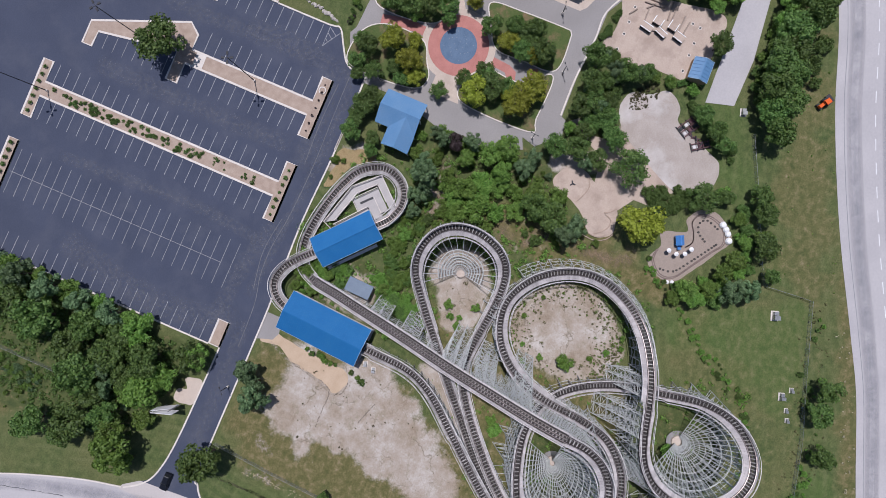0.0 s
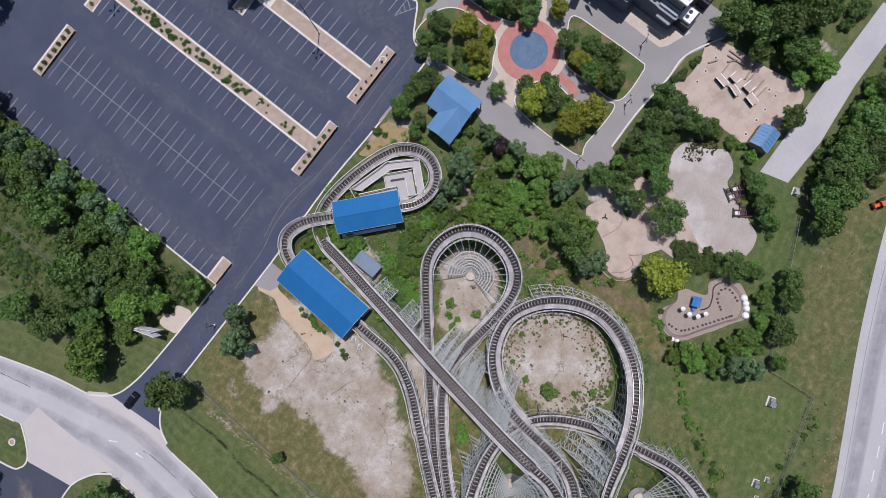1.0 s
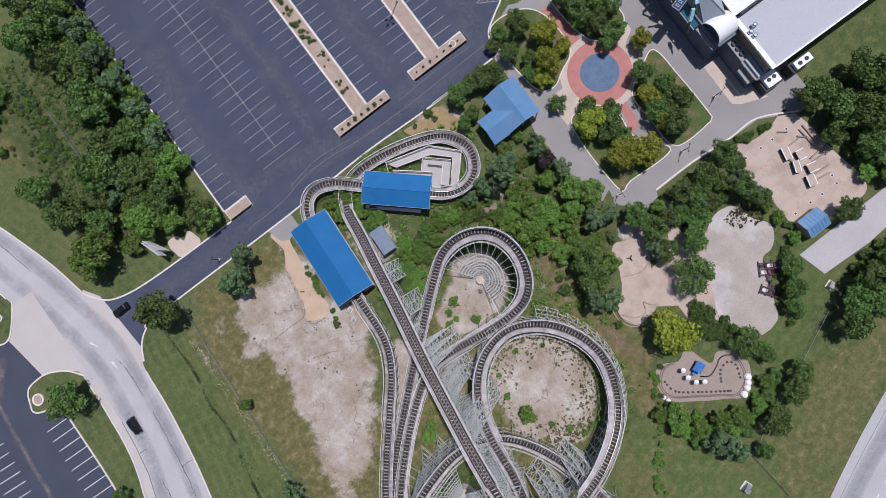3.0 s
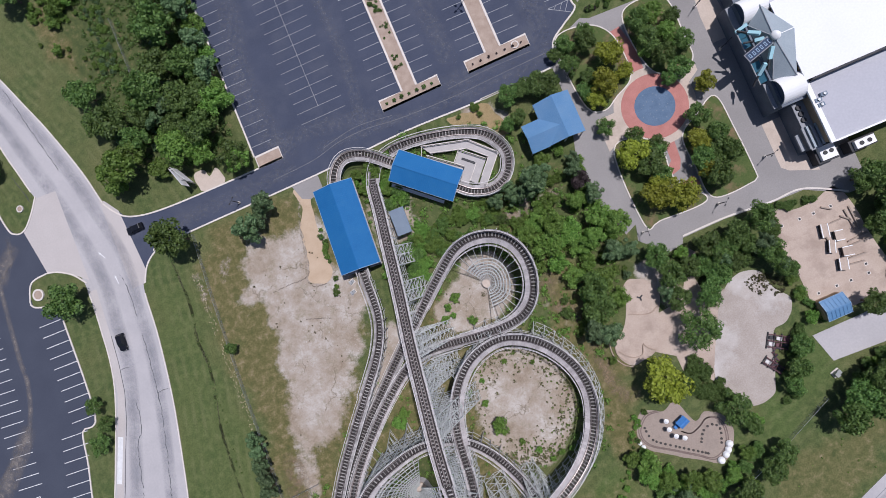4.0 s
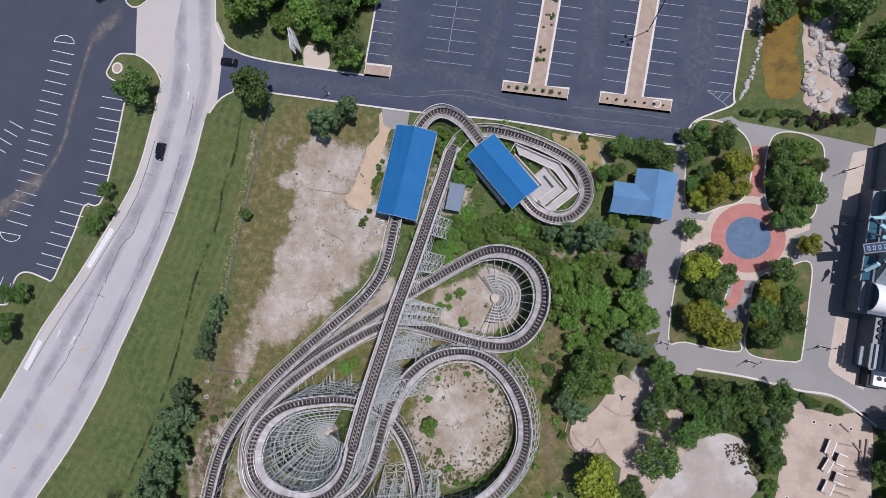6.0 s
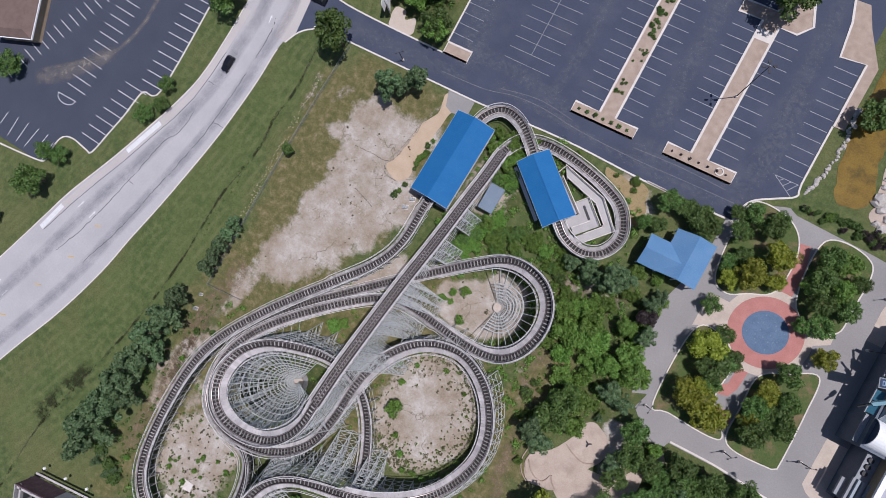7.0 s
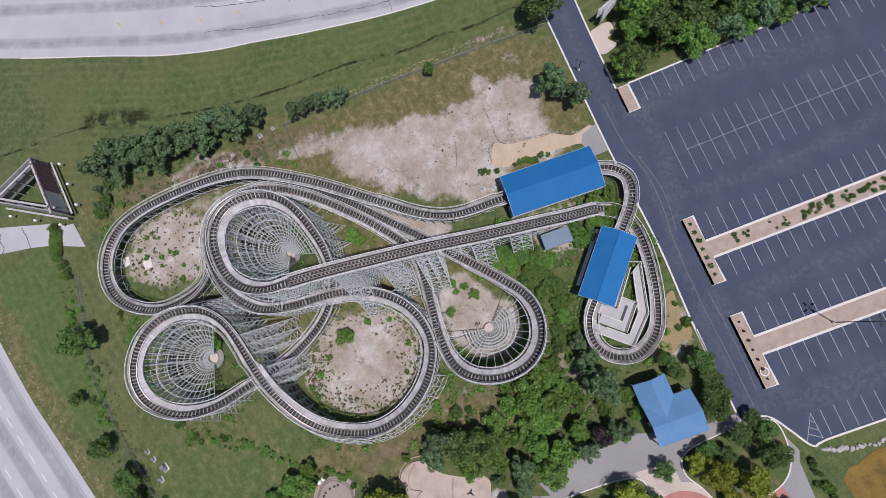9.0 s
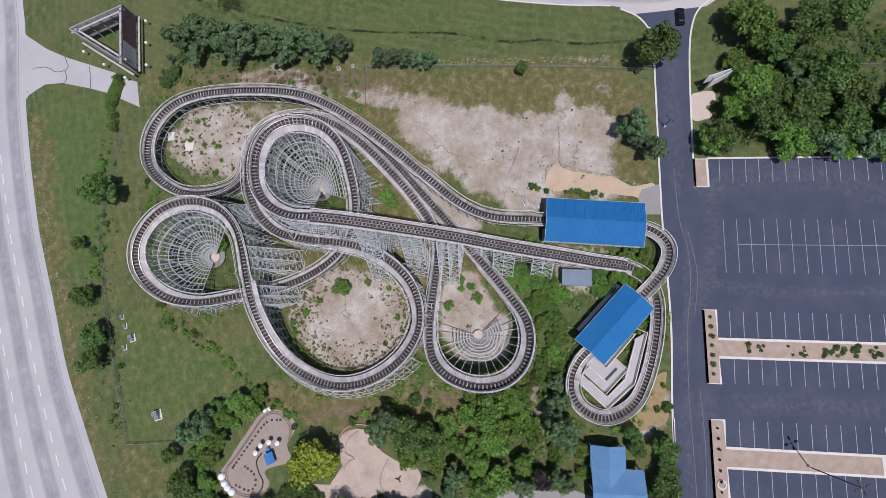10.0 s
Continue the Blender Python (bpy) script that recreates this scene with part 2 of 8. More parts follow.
def strip(left, right, z, thick=0.3):
    """A road sheet between two edge lines of equal count."""
    b = Build()
    n = len(left)
    v = [(*p[:2], z) for p in left] + [(*p[:2], z) for p in right] + [(*p[:2], z - thick) for p in left] + [(*p[:2], z - thick) for p in right]
    f = []
    for i in range(n - 1):
        f += [(i, n + i, n + i + 1, i + 1), (i, i + 1, 2 * n + i + 1, 2 * n + i), (n + i, 3 * n + i, 3 * n + i + 1, n + i + 1)]
    b.faces(v, f)
    return b


def film(name, points, width, mat, parent, z):
    """A flat band along a line whose wear fades to nothing at both sides and both ends."""
    run = [Vector((p[0], p[1], 0)) for p in smooth_line(points, 1.0)]
    across = (-1, -0.6, 0, 0.6, 1)
    v, wear, f = [], [], []
    for i, p in enumerate(run):
        d = (run[min(i + 1, len(run) - 1)] - run[max(i - 1, 0)]).normalized()
        end = min(1.0, i / 4, (len(run) - 1 - i) / 4)
        for k in across:
            v.append((p.x - d.y * k * width / 2, p.y + d.x * k * width / 2, z))
            wear.append(end * (1 - abs(k)) ** 0.5)
    for i in range(len(run) - 1):
        f += [(5 * i + k + 1, 5 * i + k, 5 * i + k + 5, 5 * i + k + 6) for k in range(4)]
    me = bpy.data.meshes.new(name)
    me.from_pydata(v, [], f)
    me.attributes.new("wear", "FLOAT", "POINT").data.foreach_set("value", wear)
    me.materials.append(mat)
    return part(name, me, mat, parent)


def resample(points, n):
    p = np.array(smooth_line(points, 1.0))
    d = np.concatenate([[0], np.cumsum(np.linalg.norm(np.diff(p, axis=0), axis=1))])
    s = np.linspace(0, d[-1], n)
    return [tuple(np.interp(s, d, p[:, k]) for k in range(p.shape[1])) for s in s]


def blob(points, step=1.0, rough=0.0, seed=0):
    """A smooth closed outline, a little uneven."""
    out = []
    for q in smooth_line(points, step, True):
        out.append((q[0] + rough * noise.noise((q[0] * 0.4, q[1] * 0.4, seed)), q[1] + rough * noise.noise((q[0] * 0.4, q[1] * 0.4, seed + 9))))
    return out


def kerb_line(points, width=0.35, height=0.16, z=0.0):
    """A kerb along a line: a long low concrete bar."""
    b = Build()
    pts = [Vector((p[0], p[1], 0)) for p in points]
    left, right = [], []
    for i, p in enumerate(pts):
        d = (pts[min(i + 1, len(pts) - 1)] - pts[max(i - 1, 0)]).normalized()
        s = Vector((-d.y, d.x, 0)) * width / 2
        left.append(p + s), right.append(p - s)
    n = len(pts)
    v = [(*q[:2], z + height) for q in left] + [(*q[:2], z + height) for q in right] + [(*q[:2], z - 0.1) for q in left] + [(*q[:2], z - 0.1) for q in right]
    f = []
    for i in range(n - 1):
        f += [(i, n + i, n + i + 1, i + 1), (i, i + 1, 2 * n + i + 1, 2 * n + i), (n + i, 3 * n + i, 3 * n + i + 1, n + i + 1)]
    f += [(0, 2 * n, 3 * n, n), (n - 1, 2 * n - 1, 4 * n - 1, 3 * n - 1)]
    b.faces(v, f)
    return b

# ---- ground: one sheet to the horizon, with worn dirt, dry grass, undergrowth and painted fan shade ----
GRASS_X = np.concatenate([[-2600, -1300, -700, -420, -280, -215], np.arange(-175, 165, 1.0), [200, 280, 420, 700, 1300, 2600]])
GRASS_Y = np.concatenate([[-2600, -1300, -700, -420, -280, -215], np.arange(-180, 150, 1.0), [190, 280, 420, 700, 1300, 2600]])
GX, GY = np.meshgrid(GRASS_X, GRASS_Y)


def value_noise(x, y, size, seed):
    r = np.random.default_rng(seed).random((256, 256))
    u, v = x / size, y / size
    i, j = np.floor(u).astype(int), np.floor(v).astype(int)
    fu, fv = u - i, v - j
    fu, fv = fu * fu * (3 - 2 * fu), fv * fv * (3 - 2 * fv)
    g = lambda a, b: r[a % 256, b % 256]
    return (g(i, j) * (1 - fu) + g(i + 1, j) * fu) * (1 - fv) + (g(i, j + 1) * (1 - fu) + g(i + 1, j + 1) * fu) * fv


def area(ring, wobble=2.0, seed=1, soft=2):
    """How far each ground point lies in the outline, with an uneven and softened edge."""
    x = GX + wobble * 2 * (value_noise(GX, GY, 4.0, seed) - 0.5) + wobble * 1.4 * (value_noise(GX, GY, 1.7, seed + 5) - 0.5)
    y = GY + wobble * 2 * (value_noise(GX, GY, 4.0, seed + 1) - 0.5) + wobble * 1.4 * (value_noise(GX, GY, 1.7, seed + 6) - 0.5)
    hit = np.zeros(GX.shape, bool)
    for i in range(len(ring)):
        (ax, ay), (bx, by) = ring[i], ring[i - 1]
        if ay != by:
            hit ^= ((ay > y) != (by > y)) & (x < (bx - ax) * (y - ay) / (by - ay) + ax)
    m = hit.astype(float)
    for _ in range(soft):
        m[1:-1, 1:-1] = (m[1:-1, 1:-1] * 2 + m[:-2, 1:-1] + m[2:, 1:-1] + m[1:-1, :-2] + m[1:-1, 2:]) / 6
    return m


MAIN_L = [(-190, 175), (-140, 130), (-111, 97), (-100.8, 84), (-96.7, 70), (-93.2, 56.2), (-90.5, 43), (-88.5, 28), (-89.1, 13.7), (-89.9, 5.9), (-91.3, -0.3), (-94, -7.8), (-97.2, -15.4), (-101.7, -25.9), (-106.1, -34.9), (-110.5, -43.9), (-114, -53), (-121, -71), (-130, -92), (-150, -135), (-185, -200)]
MAIN_R = [(-165, 175), (-112, 122), (-95, 101), (-85.8, 81.2), (-81.6, 70.5), (-77.6, 58.4), (-75.2, 48), (-72.2, 36), (-71.9, 27.2), (-73.2, 20), (-74.0, 8.6), (-76.4, -8), (-79.4, -21.8), (-82.3, -33.8), (-85.6, -45.8), (-88.7, -58.1), (-94.5, -74), (-102, -90), (-117, -123), (-150, -190)]
HWY_L = [(230, -20), (165, -52), (117, -75.5), (90, -86), (63.5, -98.5), (40, -111.5), (25, -119.6), (6, -127.6), (-6.1, -132.8), (-12.7, -135.5), (-25.9, -140.0), (-36.1, -143.2), (-53.9, -148.2), (-72.7, -152.1), (-110, -160), (-230, -170)]
HWY_R = [(242, -45), (178, -78), (128, -102), (101, -112.5), (74.5, -124), (49, -136), (30, -143.5), (-5, -158), (-42, -172), (-66, -179), (-110, -188), (-230, -198)]
DIRT_LOT = [(-22.0, 20.3), (-36.7, 20.0), (-44.4, 18.2), (-47.7, 9.8), (-42.4, 2.7), (-42.7, -8.9), (-45.2, -14.8), (-47.9, -26.9), (-46.6, -37.5), (-41.7, -37.3), (-29.8, -29.2), (-28.1, -18.8), (-23.6, -18.0), (-19.1, -11.5), (-16.2, 1.1), (-21.3, 4.6)]
LOOP_A_SAND = [(0, -22), (12, -22.5), (19, -19), (21, -12), (19, -6), (11, -4), (3, -11), (-2, -14)]
LOOP_E_SAND = [(3, -59), (12, -60), (20, -54), (24, -46), (22, -38), (16, -30), (8, -28), (2, -31), (0, -38), (-2, -46), (0, -54)]
LOOP_D_SAND = [(-48.3, -89.9), (-47.3, -78.4), (-37.9, -72.7), (-30.0, -74.7), (-26.4, -82.0), (-27.7, -92.8), (-34.2, -99.1), (-43.2, -97.3)]
TRACK_SAND = [(-13, -13), (-10, -18), (-20, -27), (-33, -40), (-36, -38), (-22, -22), (-16, -14)]
WORN = [([(21, -1), (30, 0), (38, 6), (39, 8), (29, 3), (21, 1)], 0.6, 0.8), ([(-9, 2), (-7, 2), (-5.5, 25), (-7.5, 25)], 0.3, 0.9), ([(-47, -66), (-47.2, -60.8), (-43.3, -69.8), (-45.3, -80.7), (-46.2, -91), (-48.5, -75)], 1.6, 0.55),
        ([(-56.4, -83.5), (-60.6, -70.6), (-55.1, -59.9), (-50.0, -48.5), (-49.5, -60.7), (-52, -82.3)], 2.2, 0.62), ([(22.1, -0.2), (24.9, -0.4), (29.3, 0.6), (33.9, 1.8), (40, 3.5), (41, 2.4), (35.2, -0.2), (29.1, -1.7), (24.6, -2.1)], 0.5, 0.9),
        ([(47, -23), (53, -23), (60, -36), (68, -36), (66, -44), (58, -44), (52, -36)], 1.0, 0.85), ([(24, 30.2), (31, 30), (35, 25), (34, 19.5), (30.5, 22), (27, 26)], 0.8, 0.85), ([(113.9, -42.5), (116.6, -51.0), (114.0, -51), (111.0, -42.7)], 0.5, 0.85),
        ([(-6, 6), (3, 5), (4, 16), (-6, 15)], 1.5, 0.8), ([(-52.5, -44.1), (-50.6, -33.1), (-44.1, -35.9), (-46.0, -45.3), (-49.5, -53.4)], 2.0, 0.66), ([(35.2, -53.4), (31.6, -45.9), (31.7, -34.8), (28.4, -33.6), (22.8, -24.3), (30.2, -14.6), (36.6, -18.4), (34.7, -29.2), (34.7, -44.3), (38.3, -51.0)], 1.2, 0.28), ([(39.3, -21.0), (37.5, -10.6), (38.1, -0.3), (35.7, -0.3), (35.1, -11.9)], 1.6, 0.28), ([(31, -29), (35, -29), (35, -40), (31, -44)], 1.5, 0.25)]
dirt = np.maximum.reduce([area(DIRT_LOT, 3.4, 1, 14), area(LOOP_A_SAND, 1.4, 2, 4), 0.95 * area(LOOP_E_SAND, 1.6, 3, 5), 0.92 * area(LOOP_D_SAND, 2.2, 4, 6), area(TRACK_SAND, 1.2, 5, 3)]
                         + [a * area(r, w, 6 + k, 3) for k, (r, w, a) in enumerate(WORN)])
dry = np.maximum.reduce([area([(-57, 28), (-24, 30), (-20, 0), (-30, -34), (-44, -48), (-57, -48)], 5, 20, 6), 0.45 * area([(-50, -108), (-10, -108), (12, -100), (40, -66), (36, -48), (26, -60), (-10, -96), (-46, -104)], 5, 21, 6),
                         area([(22, -32), (27, -12), (20, 0), (28, 4), (36, -6), (38, -26), (37, -50), (30, -66), (25, -60), (28, -44)], 4, 22, 4), 0.85 * area([(-52, -46), (-30, -40), (0, -5), (20, -28), (0, -66), (-20, -66), (-52, -100)], 4, 23, 4),
                         area([(-61, 79), (-60, 100), (-70, 108), (-76, 98), (-70, 84)], 3, 25, 4), 0.3 * area([(-48, -112), (8, -116), (26, -110), (44, -100), (44, -84), (34, -66), (28, -74), (8, -98), (-20, -104), (-46, -106)], 4, 26, 3),
                         0.8 * area([(-50, -147), (-8, -134), (25, -121), (62, -106), (60, -102), (24, -115), (-10, -127), (-48, -141)], 2.5, 27, 3), 0.75 * area([(-62, -46), (-54, -46), (-48, -62), (-50, -104), (-40, -112), (-58, -112), (-60, -80)], 3, 28, 4), 0.6 * area([(45, -88), (120, -58), (120, -72), (46, -106)], 6, 24, 3)])
# first two circles: green darkened to paint the fan frames' shade; the rest is undergrowth
lush_shade = np.maximum.reduce([0.85 * area([(-22 + 12.5 * math.cos(k * 0.5), -58 + 13 * math.sin(k * 0.5)) for k in range(12)], 1.5, 35, 2), 0.85 * area([(-6 + 10.5 * math.cos(k * 0.5), -83 + 10.5 * math.sin(k * 0.5)) for k in range(12)], 1.5, 36, 2), area([(84, 42), (140, 42), (140, 110), (66, 110), (74, 66), (83, 60)], 3, 33, 3), 0.55 * area([(18, 8), (50, 12), (52, -16), (58, -24), (46, -30), (38, -30), (36, -12), (27, -4)], 3, 30, 3), area([(-31, 45), (-31, 112), (-72, 112), (-66, 60), (-50, 44)], 4, 31, 3),
                          0.9 * area([(-9, 27), (16, 31), (4, 5), (-3, -12), (-9, 2)], 2, 32, 2)])
green = np.maximum.reduce([area([(11.6, -107.9), (15.4, -87.5), (17.8, -73.4), (28.4, -63.4), (30.0, -70.5), (33.2, -82.0), (42.1, -98.9), (31.4, -101.9)], 3, 60, 5), area([(-51.1, -142.9), (-52.3, -121.3), (-24.1, -115.6), (-0.3, -114.9), (2.9, -124.3), (-12.7, -132.5)], 3, 61, 5), 0.8 * area([(76, -66), (84, -62), (82, -52), (78, -50), (60, -68), (48, -80), (44, -92), (62, -78)], 3, 62, 4), 0.45 * area([(-88, -60), (-72, 20), (-60, 26), (-58, -44), (-70, -100), (-96, -112)], 4, 63, 5)])


def away(px, py, lines_):
    """The distance of each point from the nearest of the lines."""
    d = np.full(px.shape, 1e9)
    for pts in lines_:
        for (ax, ay), (bx, by) in zip(pts, pts[1:]):
            ux, uy = bx - ax, by - ay
            k = np.clip(((px - ax) * ux + (py - ay) * uy) / (ux * ux + uy * uy), 0, 1)
            d = np.minimum(d, np.hypot(px - ax - k * ux, py - ay - k * uy))
    return d


mow = away(GX, GY, [MAIN_R, HWY_L])
gv = np.stack([GX, GY, 0.05 * (value_noise(GX, GY, 7.0, 40) - 0.9)], -1).reshape(-1, 3)
gi = np.arange(GX.size).reshape(GX.shape)
gf = np.stack([gi[:-1, :-1], gi[:-1, 1:], gi[1:, 1:], gi[1:, :-1]], -1).reshape(-1, 4)
gme = bpy.data.meshes.new("ground")
gme.from_pydata(gv.tolist(), [], gf.tolist())
for key, field in (("dirt", dirt), ("dry", dry), ("lush_shade", lush_shade), ("green", green), ("mow", mow)):
    at = gme.attributes.new(key, "FLOAT", "POINT")
    at.data.foreach_set("value", field.ravel().astype(np.float32))


def ground_material():
    m = bpy.data.materials.new("ground")
    m.use_nodes = True
    n, l = m.node_tree.nodes, m.node_tree.links
    b = n["Principled BSDF"]
    geo = n.new("ShaderNodeNewGeometry")

    def tex(scale, detail=6, rough=0.6):
        t = n.new("ShaderNodeTexNoise")
        t.inputs["Scale"].default_value, t.inputs["Detail"].default_value, t.inputs["Roughness"].default_value = scale, detail, rough
        l.new(geo.outputs["Position"], t.inputs["Vector"])
        return t.outputs[0]

    def ramp(fac, *stops):
        r = n.new("ShaderNodeValToRGB")
        while len(r.color_ramp.elements) < len(stops):
            r.color_ramp.elements.new(0.5)
        for e, (p, c) in zip(r.color_ramp.elements, stops):
            e.position, e.color = p, (*c, 1)
        l.new(fac, r.inputs[0])
        return r.outputs[0]

    def mix(fac, a, c, how="MIX"):
        x = n.new("ShaderNodeMix")
        x.data_type, x.blend_type = "RGBA", how
        if isinstance(fac, float):
            x.inputs[0].default_value = fac
        else:
            l.new(fac, x.inputs[0])
        l.new(a, x.inputs[6]), l.new(c, x.inputs[7])
        return x.outputs[2]

    def calc(op, a, c):
        x = n.new("ShaderNodeMath")
        x.operation = op
        for k, v in enumerate((a, c)):
            if isinstance(v, (int, float)):
                x.inputs[k].default_value = v
            else:
                l.new(v, x.inputs[k])
        return x.outputs[0]

    def span(v, low, high, top=1.0):
        r = n.new("ShaderNodeMapRange")
        r.inputs["From Min"].default_value, r.inputs["From Max"].default_value, r.inputs["To Max"].default_value = low, high, top
        l.new(v, r.inputs["Value"])
        return r.outputs[0]

    def field(key):
        a = n.new("ShaderNodeAttribute")
        a.attribute_name = key
        return a.outputs["Fac"]

    def mask(key, tex_out, low=0.25, high=0.75, grain=0.9):
        return span(calc("ADD", calc("SUBTRACT", field(key), grain / 2), calc("MULTIPLY", tex_out, grain)), low, high)

    coarse, middle, fine, streak = tex(0.06), tex(0.5, 12, 0.72), tex(2.6, 6, 0.75), tex(0.16, 8, 0.68)
    grass = ramp(middle, (0.32, (0.040, 0.066, 0.016)), (0.5, (0.074, 0.104, 0.029)), (0.68, (0.145, 0.160, 0.060)))
    grass = mix(span(coarse, 0.42, 0.62, 0.7), grass, ramp(fine, (0.3, (0.078, 0.094, 0.026)), (0.7, (0.165, 0.158, 0.064))))
    grass = mix(mask("green", coarse, 0.2, 0.9), grass, ramp(middle, (0.3, (0.052, 0.088, 0.018)), (0.5, (0.080, 0.120, 0.030)), (0.7, (0.125, 0.160, 0.055))))
    swath = calc("SINE", calc("MULTIPLY", calc("ADD", field("mow"), calc("MULTIPLY", streak, 1.2)), 2.4), 0)
    grass = mix(calc("MULTIPLY", span(swath, -0.2, 1.0, 0.42), span(streak, 0.42, 0.62)), grass, ramp(fine, (0.3, (0.120, 0.135, 0.048)), (0.7, (0.21, 0.205, 0.100))))
    dry_c = ramp(middle, (0.30, (0.070, 0.080, 0.022)), (0.47, (0.120, 0.112, 0.038)), (0.58, (0.185, 0.155, 0.070)), (0.74, (0.33, 0.27, 0.175)))
    lush_shade_c = ramp(middle, (0.3, (0.032, 0.055, 0.013)), (0.55, (0.080, 0.098, 0.028)), (0.72, (0.24, 0.17, 0.10)))
    dirt_c = ramp(tex(0.10, 13, 0.72), (0.32, (0.225, 0.170, 0.115)), (0.43, (0.335, 0.275, 0.215)), (0.53, (0.415, 0.360, 0.310)), (0.66, (0.555, 0.520, 0.490)))
    dirt_c = mix(span(tex(0.33, 12, 0.78), 0.52, 0.64, 0.75), dirt_c, ramp(fine, (0.3, (0.19, 0.165, 0.10)), (0.7, (0.33, 0.285, 0.205))))
    dirt_c = mix(span(tex(1.1, 12, 0.8), 0.54, 0.64, 0.55), dirt_c, ramp(streak, (0.4, (0.27, 0.215, 0.15)), (0.6, (0.62, 0.59, 0.57))))
    vor, warp = n.new("ShaderNodeTexVoronoi"), n.new("ShaderNodeMix")
    warp.data_type = "VECTOR"
    warp.inputs[0].default_value = 0.10
    bend = n.new("ShaderNodeTexNoise")
    bend.inputs["Scale"].default_value, bend.inputs["Detail"].default_value = 0.25, 6
    scaled = n.new("ShaderNodeVectorMath")
    scaled.operation = "SCALE"
    scaled.inputs["Scale"].default_value = 60.0
    l.new(geo.outputs["Position"], bend.inputs["Vector"])
    l.new(bend.outputs["Color"], scaled.inputs[0])
    l.new(geo.outputs["Position"], warp.inputs[4]), l.new(scaled.outputs[0], warp.inputs[5])
    l.new(warp.outputs[1], vor.inputs["Vector"])
    vor.feature = "DISTANCE_TO_EDGE"
    vor.inputs["Scale"].default_value = 0.13
    cracks = calc("MULTIPLY", calc("SUBTRACT", 1.0, span(vor.outputs[0], 0.004, 0.022)), span(streak, 0.46, 0.56, 0.75))
    dirt_c = mix(cracks, dirt_c, ramp(fine, (0.3, (0.13, 0.105, 0.07)), (0.7, (0.24, 0.20, 0.14))))
    dirt_c = mix(0.45, dirt_c, ramp(fine, (0.30, (0.62, 0.60, 0.56)), (0.60, (1, 1, 1))), "MULTIPLY")
    speck = ramp(fine, (0.28, (0.40, 0.42, 0.36)), (0.56, (1, 1, 1)))
    c = mix(mask("dry", middle, 0.2, 0.9), grass, dry_c)
    c = mix(mask("lush_shade", middle, 0.3, 0.7), c, lush_shade_c)
    c = mix(0.6, c, speck, "MULTIPLY")
    c = mix(mask("dirt", tex(0.22, 13, 0.74), 0.34, 0.66, 1.9), c, dirt_c)
    l.new(c, b.inputs["Base Color"])
    b.inputs["Roughness"].default_value = 0.95
    bu = n.new("ShaderNodeBump")
    bu.inputs["Strength"].default_value, bu.inputs["Distance"].default_value = 0.6, 0.15
    l.new(fine, bu.inputs["Height"])
    l.new(bu.outputs[0], b.inputs["Normal"])
    return m


gme.materials.append(ground_material())
tagged(new("ground", gme), "mown green grass with dry patches, pale dirt and sand", "ground", kind="structure")

# ---- roads ----
ml, mr = resample(MAIN_L, 160), resample(MAIN_R, 160)
structure("road_main", strip(ml, mr, 0.03), CONCRETE, "pale worn concrete two-lane road with sealed cracks", "road")
hl, hr = resample(HWY_L, 160), resample(HWY_R, 160)
structure("road_highway", strip(hl, hr, 0.03), CONCRETE, "wide pale concrete highway with dashed lane lines", "road")

LOT = [(-71.7, 44.2), (-70.6, 42.2), (-66, 40.3), (-60, 39.4), (-50, 38.9), (-30.4, 38.6), (-30.4, 122), (-14, 138), (38, 138), (46, 108), (60.5, 100), (60.6, 45.7), (60.8, 42.5), (57, 40), (53, 37.5), (51.6, 34.5), (51.2, 31.2), (30, 30.9), (9, 31.6), (-13, 30.9), (-24, 30.9), (-62, 30.9), (-66.6, 29.8), (-69.6, 27.4), (-70.4, 26.6)]
b = Build()
b.plate(LOT, -0.3, 0.036)
structure("parking_lot", b, ASPHALT, "dark grey asphalt parking lot and access road, scuffed and faded", "parking lot")
LOT_WEST = [(-100, 50.2), (-103, 50.6), (-104.8, 54), (-107.5, 70), (-112, 90), (-160, 105), (-185, 60), (-170, 0), (-156, -20), (-142, -40), (-126.2, -40.4), (-123.1, -39), (-122.8, -34.3), (-121.4, -30.8), (-118, -29.6), (-111.9, -30.5), (-110.2, -30.2), (-108, -22.2), (-106.4, -16), (-104.7, -8), (-101.2, -7.6), (-99.7, -5.5), (-98.8, 5.4), (-98.5, 24.2), (-98.4, 26.8), (-105.4, 29.5), (-105.4, 32.5), (-103.2, 36.2), (-98, 36.8)]
b = Build()
b.plate(LOT_WEST, -0.3, 0.036)
structure("parking_lot_west", b, ASPHALT_NEW, "dark fresh asphalt parking lot with crisp white lines", "parking lot")
b = Build()
b.plate([(-93.4, 57.5), (-97, 53.5), (-100.3, 50), (-97.9, 36.7), (-95, 36), (-91, 33.5), (-87, 30), (-87, 57)], -0.3, 0.042)
structure("driveway_apron", b, APRON, "pale concrete driveway apron", "driveway")
b = Build()
b.plate([(-76, 49), (-74.6, 48.5), (-71.75, 44.4), (-70.9, 36), (-70.45, 26.6), (-71.8, 23), (-76, 23)], -0.3, 0.033)
structure("road_mouth", b, APRON, "pale concrete gutter at the mouth of the access road", "road")
b = Build()
b.plate([(132, -51.5), (108, -52.5), (80, -54), (82, -61.2), (95, -61.2), (111, -59), (132, -58)], -0.3, 0.03)
structure("service_drive", b, CONCRETE, "pale grey service drive that ends in the grass", "driveway")
b = Build()
